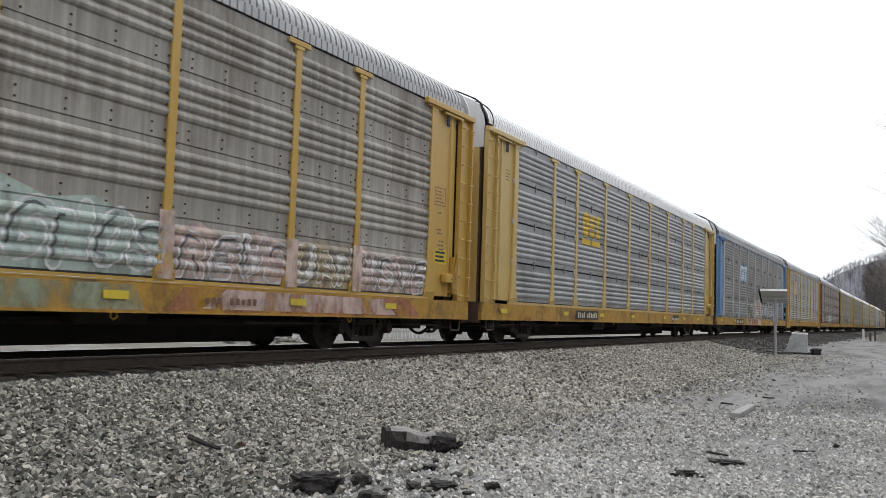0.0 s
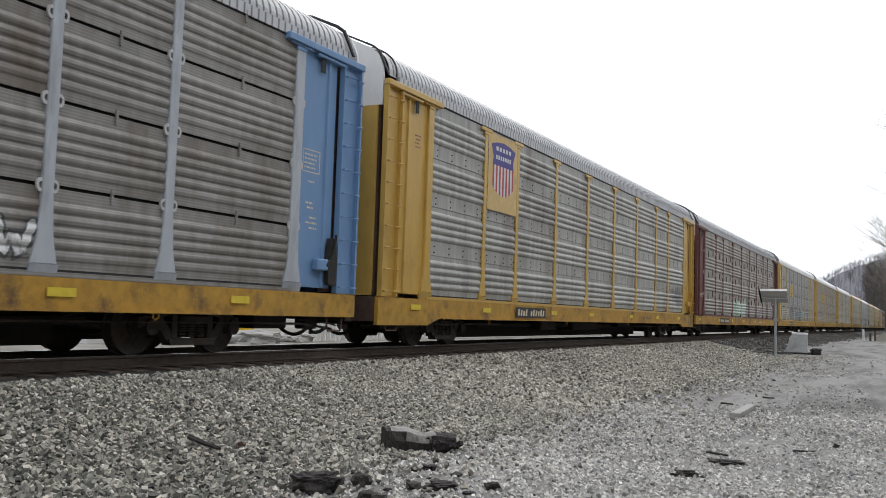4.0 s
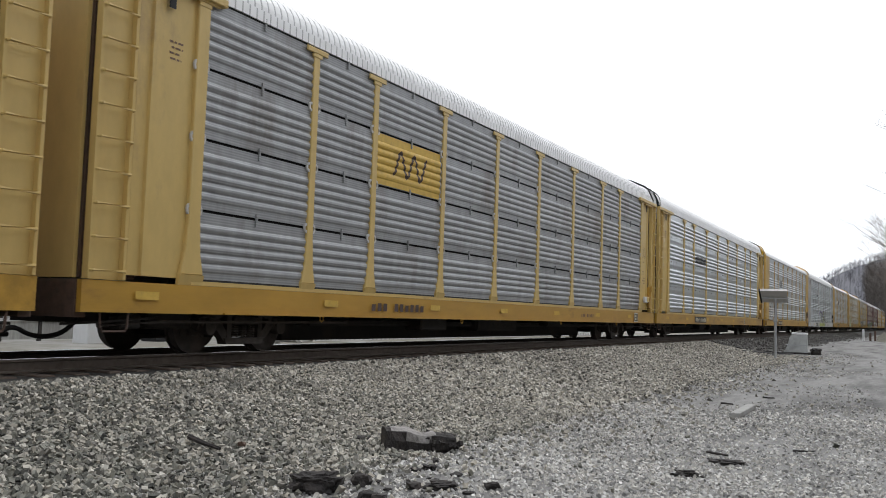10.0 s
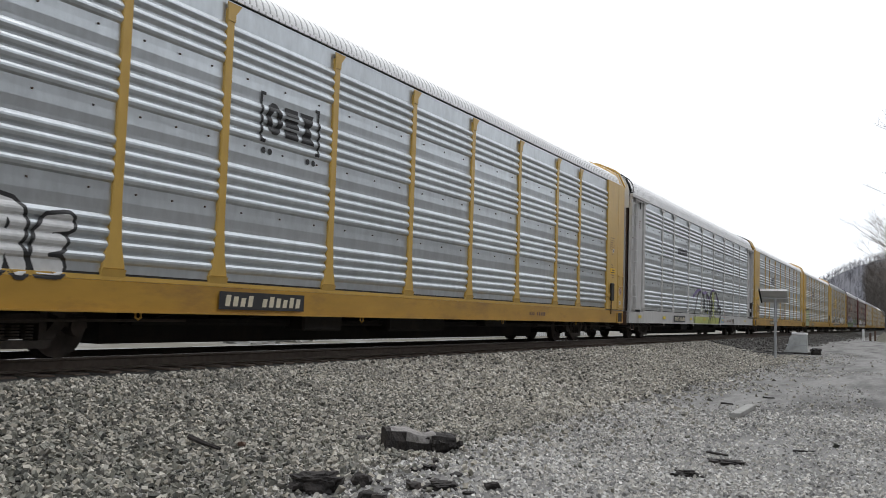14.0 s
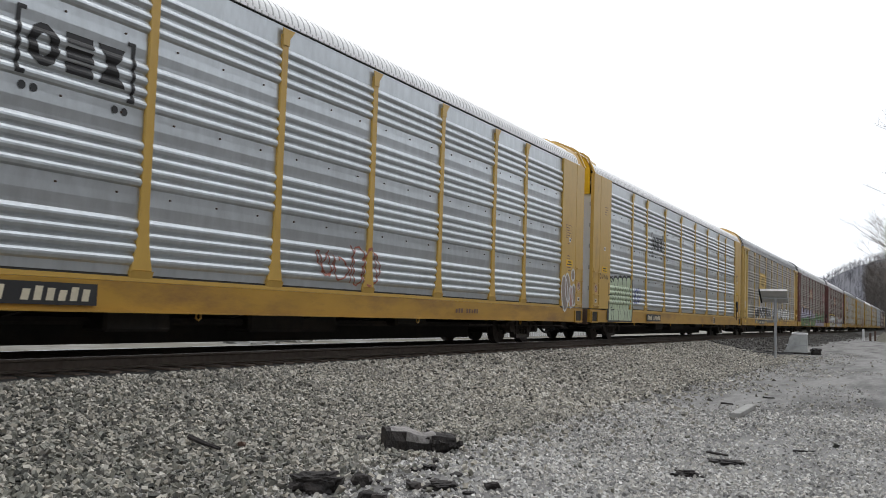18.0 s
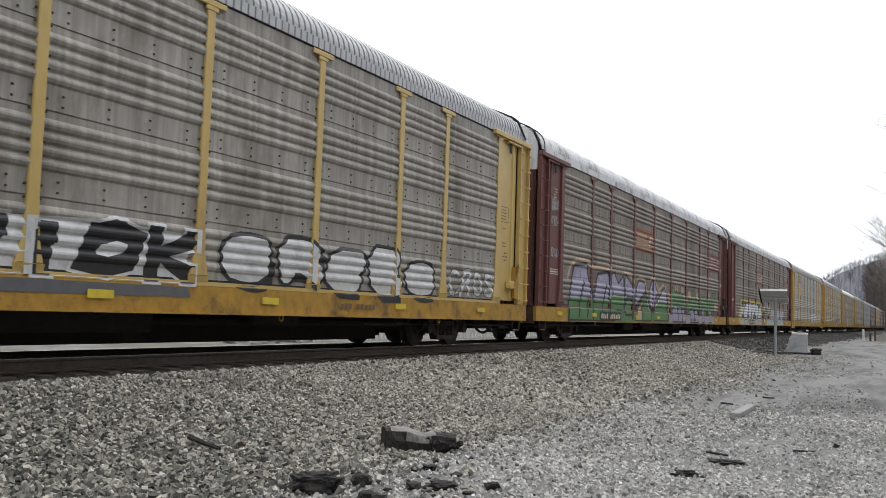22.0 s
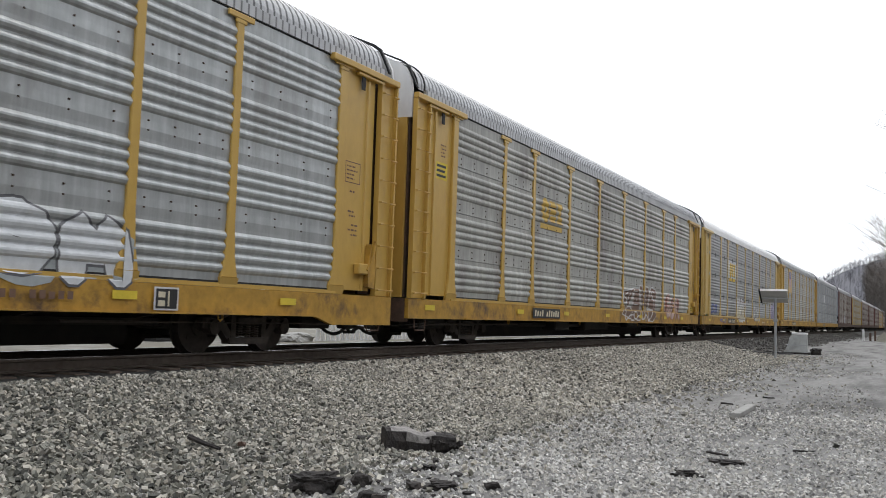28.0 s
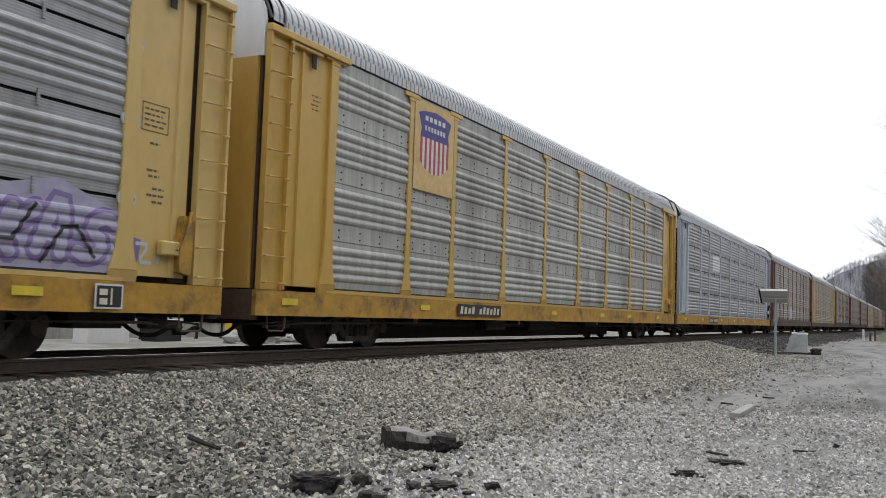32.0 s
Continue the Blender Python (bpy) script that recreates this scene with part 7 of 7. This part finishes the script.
stick("stick", "dark weathered stick lying on the ballast", (-5.88, 6.32), (-5.43, 6.22), 0.028, CHAR, 0.02, 0.05)
stick("stick", "dark stick on the dirt road", (-1.22, 10.70), (-1.00, 10.78), 0.012, CHAR)
stick("stick", "dark stick on the dirt road", (-1.98, 9.90), (-1.74, 9.78), 0.016, CHAR)
stick("stick", "dark stick on the dirt road", (-2.97, 15.98), (-2.77, 15.95), 0.018, CHAR)
stick("stick", "dark stick on the dirt road", (-2.55, 17.75), (-2.35, 17.8), 0.018, CHAR)
bd = thing("board", "short pale broken board lying on the dirt", "board", on_ground(-2.385, 14.65, 0.0), rz=91)
part("plank", boxes((-0.85, 0.85, -0.07, 0.07, 0.01, 0.09), bevel=0.012), CONC, bd)
bd = thing("board", "flat pale scrap of wood on the gravel", "board", on_ground(-3.1, 13.03, 0.0), rz=15)
part("plank", boxes((-0.20, 0.20, -0.04, 0.04, 0.005, 0.035), bevel=0.008), CONC, bd)

# the pole with its tilted solar panel
px, py = -5.05, 38.4
pole = thing("solar_panel_pole", "grey steel pole with a tilted solar panel", "pole", on_ground(px, py))
part("pole", tube(bmesh.new(), [(0, 0, -0.05), (0, 0, 2.46)], 0.055, 10), STEELG, pole)
part("arm", boxes((-0.50, 0.50, -0.03, 0.03, 2.42, 2.47), bevel=0.006), STEELG, pole)
sp = part("panel", boxes((-0.60, 0.40, -0.40, 0.40, 0.0, 0.05), bevel=0.006), LTGREY, pole, "pale grey underside of the tilted panel")
sp.matrix_basis = pose(0.05, 0, 2.50, -34, 0, 0)
part("frame", boxes((-0.60, 0.42, -0.45, -0.402, -0.03, 0.07), bevel=0.006), WHITE, sp, "white edge")
part("frame", boxes((-0.66, -0.602, -0.45, 0.40, -0.03, 0.07)), BLACK, sp, "dark edge")
part("clamp", boxes((-0.07, 0.07, -0.07, 0.07, 1.5, 1.62), bevel=0.01), STEELG, pole)

# the equipment cabinet
cab = thing("equipment_cabinet", "weathered grey equipment cabinet on a dark base", "cabinet", on_ground(-5.12, 46.2), rz=4)
part("body", prism(bmesh.new(), [(-0.54, 0.10), (0.52, 0.10), (0.49, 0.42), (0.47, 0.92), (-0.17, 0.92), (-0.28, 0.80), (-0.36, 0.44)], "y", -0.5, 0.5), BOXM, cab)
part("lid", boxes((-0.20, 0.50, -0.54, 0.54, 0.922, 1.02), bevel=0.02), WHITE, cab, "white lid")
part("band", boxes((-0.45, 0.51, -0.52, 0.52, 0.42, 0.45)), STEELG, cab)
part("base", boxes((-0.62, 0.64, -0.62, 0.62, -0.02, 0.10), bevel=0.02), UNDER, cab)
lump("tarp_bundle", "dark crumpled bundle beside the cabinet", "bundle", on_ground(-4.28, 46.4), (0.48, 0.44, 0.36), UNDER, 21.0, 0, 0.4)
for a, b in (((-5.3, 45.6), (-6.8, 41.5)), ((-5.2, 45.5), (-5.9, 39.8)), ((-5.4, 45.8), (-6.6, 46.0))):
    ob = stick("cable", "black cable lying on the ground", a, b, 0.04, BLACK, 0.25)
    ob["category"] = "cable"

# marker posts farther on
for dx, h, m, lab in ((0.0, 1.15, WHITE, "white marker post"), (0.55, 0.8, RUST, "short rusty post"), (0.95, 1.0, RUST, "leaning rusty post")):
    mp = thing("marker_post", lab + " at the roadside", "post", on_ground(-4.75 + dx, 99.0 + dx * 3))
    part("post", boxes((-0.10, 0.10, -0.06, 0.06, -0.05, h), bevel=0.015), m, mp)

# ---- beyond the train ----
def concrete_block(x, y, w, h, m):
    t = thing("concrete_block", "pale concrete barrier block beyond the tracks", "concrete block", (x, y, 0.25), "concrete blocks")
    part("block", prism(bmesh.new(), [(-0.3, 0), (0.3, 0), (0.14, h), (-0.14, h)], "y", -w / 2, w / 2), m, t)


r = random.Random(17)
y = 9.5
while y < 17.5:
    w = r.choice((1.2, 1.8))
    if r.random() < 0.75:
        concrete_block(-20.0 + r.uniform(-0.5, 0.5), y + w / 2, w - 0.06, r.choice((0.3, 0.45, 0.5)), r.choice((CONC, STEELG, UNDER)))
    y += w + r.choice((0.2, 0.6, 1.2))


def fence_run(x, y0, y1, h, lab="long white-painted vertical board fence"):
    t = thing("board_fence", lab, "fence", (x, y0, 0.25))
    me = to_mesh("slat", boxes((-0.015, 0.015, -0.10, 0.10, 0.0, h)), WHITE)
    n = int((y1 - y0) / 0.32)
    for i in range(n):
        ob = part("slat", me, WHITE, t)
        ob.location = (0, i * 0.32, 0.02)
    part("rail", boxes((-0.06, -0.02, 0, y1 - y0, 0.3, 0.4)), WHITE, t)
    part("rail", boxes((-0.06, -0.02, 0, y1 - y0, h - 0.3, h - 0.2)), WHITE, t)


fence_run(-18.9, 26.5, 60, 1.7)


def yard_fence(x, y0, y1, h):
    """Dull grey sheet panels between darker posts, with a pale top rail."""
    t = thing("yard_fence", "dull grey sheet-panel fence with dark posts", "fence", (x, y0, 0.25))
    n = int((y1 - y0) / 1.25)
    sheet_me = to_mesh("panel", boxes((-0.015, 0.015, 0.06, 1.19, 0.05, h), bevel=0.006), GREYPAN)
    post_me = to_mesh("post", boxes((-0.05, 0.05, -0.05, 0.05, -0.05, h + 0.06), bevel=0.008), UNDER)
    for i in range(n):
        part("panel", sheet_me, GREYPAN, t).location = (0, 1.25 * i, 0)
        part("post", post_me, UNDER, t).location = (0, 1.25 * i, 0)
    part("rail", boxes((0.02, 0.07, 0, 1.25 * n, 0.55, 0.63)), LTGREY, t)
    part("rail", boxes((0.02, 0.07, 0, 1.25 * n, 1.15, 1.23)), LTGREY, t)


yard_fence(-21.8, 6.0, 26.0, 1.7)
lump("mound", "low pale stony mound beyond the tracks", "mound", (-18.6, 22.6, 0.18), (1.3, 1.9, 0.55), CONC, 55.0, 0, 0.25)
lump("mound", "low pale stony mound beyond the tracks", "mound", (-18.9, 25.2, 0.18), (1.0, 1.3, 0.45), CONC, 57.0, 0, 0.25)
for x, y, w, m, lab in ((-20.4, 18.2, 1.5, WHITE, "white utility box beyond the tracks"), (-20.6, 24.3, 0.8, SIGNY, "yellow utility box beyond the tracks"), (-20.7, 20.8, 1.1, BLACK, "dark utility box beyond the tracks")):
    ub = thing("utility_box", lab, "box", (x, y, 0.25))
    part("body", boxes((-0.3, 0.3, -w / 2, w / 2, -0.03, 0.62), bevel=0.02), m, ub)
    part("lid", boxes((-0.33, 0.33, -w / 2 - 0.03, w / 2 + 0.03, 0.624, 0.68), bevel=0.01), LTGREY, ub)
fence_run(-38, 52, 110, 1.9)


def trailer(x, y, rz, m):
    t = thing("box_trailer", "white box trailer parked beyond the tracks", "trailer", (x, y, 0.25), "parked trailers", rz=rz)
    part("box", boxes((-1.25, 1.25, -5.5, 5.5, 1.1, 3.7), bevel=0.04), m, t)
    part("bed", boxes((-1.2, 1.2, -5.4, 5.4, 0.9, 1.09)), UNDER, t)
    for yy in (-4.2, -3.0, 4.0):
        for s in (-1, 1):
            part("tyre", disc(bmesh.new(), min(s * 0.85, s * 1.2), max(s * 0.85, s * 1.2), yy, 0.5, 0.5, 18), BLACK, t)


trailer(-46, 22, 8, WHITE)
trailer(-47, 3, -12, LTGREY)


def shed(x, y, w, d, h, m, label, rz=0.0):
    t = thing("shed", label, "building", (x, y, 0.25), rz=rz)
    part("wall", boxes((-d / 2, d / 2, -w / 2, w / 2, 0, h)), m, t)
    part("roof", prism(bmesh.new(), [(-d / 2 - 0.4, h), (d / 2 + 0.4, h), (d / 2 + 0.4, h + 0.15), (0, h + 1.6), (-d / 2 - 0.4, h + 0.15)], "y", -w / 2 - 0.4, w / 2 + 0.4), ROOF, t)
    for i in range(int(w // 4)):
        wd = part("window", boxes((d / 2 - 0.05, d / 2 + 0.03, -w / 2 + 1.5 + 4 * i, -w / 2 + 2.7 + 4 * i, 1.0, 2.2)), BLACK, t)
        part("frame", boxes((d / 2, d / 2 + 0.06, -w / 2 + 1.42 + 4 * i, -w / 2 + 2.78 + 4 * i, 0.92, 0.998), (d / 2, d / 2 + 0.06, -w / 2 + 1.42 + 4 * i, -w / 2 + 2.78 + 4 * i, 2.202, 2.28)), WHITE, wd)


shed(-70, 34, 22, 12, 4.0, LTGREY, "pale grey metal shed beyond the tracks")
shed(-75, 92, 30, 14, 4.5, WHITE, "white metal shed beyond the tracks")


# ---- wooded hill and trees ----
def hill_z(x, y):
    """The hill ahead: highest to the east, running down behind the train."""
    h = 57 / (1 + math.exp(-(x + 52) / 22)) + 1.5 * math.sin(x * 0.11)
    along = max(0.0, min(1.0, (y - 330) / 330))
    along = along * along * (3 - 2 * along)
    return max(0.0, h * along) + 2.5 * noise.noise((x * 0.02, y * 0.02, 0.5)) * along - 0.4


hx = spread([(-500, -80, 14), (-80, 140, 44), (140, 700, 14)])
hy = spread([(320, 700, 38), (700, 1100, 8)])
hill_me = sheet(hx, hy, hill_z)
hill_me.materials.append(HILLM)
tagged(new("hill", hill_me), "wooded winter hillside, coloured blue-grey for haze", "hill", kind="structure")


def slope_z(x, y):
    """The steep wooded valley side along the road, unseen behind the eye, added to darken the cars' reflections."""
    u = max(0.0, x - 7.5)
    low = max(0.0, min(1.0, (250 - y) / 110))
    return ground_z(7.5, y) - 0.3 + min(34.0, 0.56 * u) * low + (1.2 * noise.noise((x * 0.08, y * 0.08, 1.5)) if u > 0 else 0) + 0.02 * u


slope_me = sheet(spread([(7.5, 60, 22), (60, 400, 8)]), spread([(-400, -120, 10), (-120, 260, 56)]), slope_z)
slope_me.materials.append(SLOPE)
tagged(new("valley_slope", slope_me), "steep unseen wooded valley side that darkens the car sides", "hill", kind="structure")


def grow(bm, p, d, length, rad, depth, r, out_list=None, droop=0.0, sides=5):
    """Branches, each thinner than the one that bears it."""
    pts = [p]
    q, dd = Vector(p), Vector(d)
    for i in range(4):
        dd = (dd + Vector((r.uniform(-0.16, 0.16), r.uniform(-0.16, 0.16), r.uniform(-0.10, 0.14) - droop))).normalized()
        q = q + dd * length / 4
        pts.append(tuple(q))
    tube(bm, pts, rad, sides, rad * 0.55)
    if depth > 0:
        for i in range(r.choice((3, 4, 4, 5))):
            k = r.uniform(0.35, 1.0)
            j = min(3, int(k * 4))
            base = Vector(pts[j]).lerp(Vector(pts[j + 1]), k * 4 - j)
            side = Vector((r.uniform(-1, 1), r.uniform(-1, 1), r.uniform(-0.15, 0.75))).normalized()
            grow(bm, tuple(base), (dd * 0.75 + side * 0.85).normalized(), length * r.uniform(0.45, 0.68), max(0.004, rad * 0.5), depth - 1, r, None, droop, 4 if depth > 2 else 3)
    return bm


def bare_tree(at, height, seed, lean=(0, 0, 1), depth=4):
    r = random.Random(seed)
    t = thing("bare_tree", "tall leafless winter tree beside the road", "tree", at)
    tr = bmesh.new()
    pts = [(0, 0, -0.2)]
    q = Vector((0, 0, 0))
    for i in range(6):
        q = q + Vector((lean[0] * height / 10 + r.uniform(-0.15, 0.15), lean[1] * height / 10 + r.uniform(-0.15, 0.15), height * 0.75 / 6))
        pts.append(tuple(q))
    tube(tr, pts, height * 0.012, 9, height * 0.004)
    part("trunk", tr, BARK, t)
    cr = bmesh.new()
    for i in range(13):
        k = r.uniform(0.30, 1.0)
        j = min(5, int(k * 6))
        base = Vector(pts[j]).lerp(Vector(pts[j + 1]), k * 6 - j)
        a = r.uniform(0, 6.28)
        grow(cr, tuple(base), Vector((math.cos(a), math.sin(a), r.uniform(0.3, 0.9))).normalized(), height * r.uniform(0.20, 0.34), height * 0.0032, depth - 1, r)
    part("crown", cr, BARK, t, "bare grey-brown branches and twigs")
    return t


def woods(name, label, count, place, seed, hgt, material):
    """A far wood of slender bare trees in one mesh."""
    r = random.Random(seed)
    proto = []
    for k in range(5):
        bm = bmesh.new()
        tube(bm, [(0, 0, 0), (r.uniform(-0.02, 0.02), 0, 0.5), (r.uniform(-0.03, 0.03), 0, 0.95)], 0.014, 3, 0.004)
        for i in range(11):
            z = r.uniform(0.35, 0.92)
            a = r.uniform(0, 6.28)
            d = Vector((math.cos(a), math.sin(a), r.uniform(0.5, 1.3))).normalized() * r.uniform(0.14, 0.26)
            tube(bm, [(0, 0, z), tuple(Vector((0, 0, z)) + d)], 0.006, 3, 0.002)
            for j in range(3):
                e = d * r.uniform(0.4, 0.9)
                b = Vector((0, 0, z)) + e
                f = Vector((r.uniform(-1, 1), r.uniform(-1, 1), r.uniform(0, 1))).normalized() * 0.09
                tube(bm, [tuple(b), tuple(b + f)], 0.003, 3, 0.0015)
        bm.verts.index_update()
        proto.append((np.array([v.co[:] for v in bm.verts]), [[v.index for v in f.verts] for f in bm.faces]))
        bm.free()
    verts, faces, n = [], [], 0
    for i in range(count):
        x, y, z = place(r)
        v, f = proto[i % 5]
        s = hgt * r.uniform(0.7, 1.2)
        a = r.uniform(0, 6.28)
        c, si = math.cos(a), math.sin(a)
        w = np.stack([(v[:, 0] * c - v[:, 1] * si) * s + x, (v[:, 0] * si + v[:, 1] * c) * s + y, v[:, 2] * s + z], -1)
        verts.append(w)
        faces += [[q + n for q in g] for g in f]
        n += len(v)
    me = bpy.data.meshes.new(name)
    me.from_pydata(np.concatenate(verts).tolist(), [], faces)
    me.materials.append(material)
    return tagged(new(name, me), label, "woods", kind="stuff")


def bank_edge(y):
    return max(-0.037 * y, -5.4)


def bank_z(x, y):
    """A rough bank that rises beside the road."""
    u = max(0.0, x - bank_edge(y))
    ends = min(1.0, max(0.0, (y - 92) / 14))
    return ground_z(x, y) - 0.06 + ends * (0.62 * min(u, 9.0) ** 1.15 + 0.35 * noise.noise((x * 0.6, y * 0.3, 4.0)) * min(1.0, u))


bank_me = sheet(spread([(-6.0, 2, 26), (2, 16, 14)]), spread([(92, 330, 70)]), bank_z)
bank_me.materials.append(BANKM)
tagged(new("bank", bank_me), "brown grassy bank beside the road", "bank", kind="structure")


for at, h, s in (((2.6, 62, 0), 15, 1), ((3.2, 80, 0), 17, 2), ((0.2, 104, 0), 15, 3), ((-1.4, 122, 0), 14, 4), ((-2.6, 150, 0), 15, 5), ((-1.6, 180, 0), 16, 6), ((1.5, 205, 0), 19, 7), ((-1.5, 235, 0), 17, 8)):
    bare_tree((at[0], at[1], (bank_z if at[1] > 95 else ground_z)(at[0], at[1])), h, s)


def on_hill(r):
    y = r.uniform(360, 690)
    x = r.uniform(-0.13 * y - 10, 0.02 * y + 10)
    return x, y, hill_z(x, y) - 0.3


def brush(r):
    y = r.uniform(130, 330)
    x = r.uniform(bank_edge(y) + 0.9, 9)
    return x, y, bank_z(x, y) - 0.1


woods("hillside_woods", "leafless woods covering the hillside, coloured blue-grey for haze", 2400, on_hill, 51, 5.0, WOODS)
def on_spur(r):
    y = r.uniform(395, 470)
    x = r.uniform(-0.046 * y, 4)
    return x, y, hill_z(x, y) - 0.3


woods("spur_woods", "brown leafless trees at the foot of the hillside", 420, on_spur, 54, 14.0, BRUSHM)
woods("roadside_brush", "tangled leafless brush along the road", 620, brush, 52, 6.5, BRUSHM)


def on_slope(r):
    x, y = r.uniform(9, 60), r.uniform(-110, 105)
    return x, y, slope_z(x, y) - 0.2


woods("slope_woods", "leafless woods on the unseen valley side", 420, on_slope, 53, 10.0, BRUSHM)


# ---- motion of the train ----
def motions():
    times = [2.0 * i for i in range(17)]
    for k, (car, y, spec) in TRAIN.items():
        walk(car, [(t, pose(TRACK, y - gone(t), RAIL)) for t in times])
    first = WHEELSETS[0]
    walk(first, [(i / FPS, Matrix.Rotation(gone(i / FPS) / WHEEL_R, 4, "X")) for i in range(32 * FPS + 1)])
    action, slot = first.animation_data.action, first.animation_data.action_slot
    for w in WHEELSETS[1:]:
        w.rotation_mode = "QUATERNION"
        w.animation_data_create()
        w.animation_data.action, w.animation_data.action_slot = action, slot


motions()
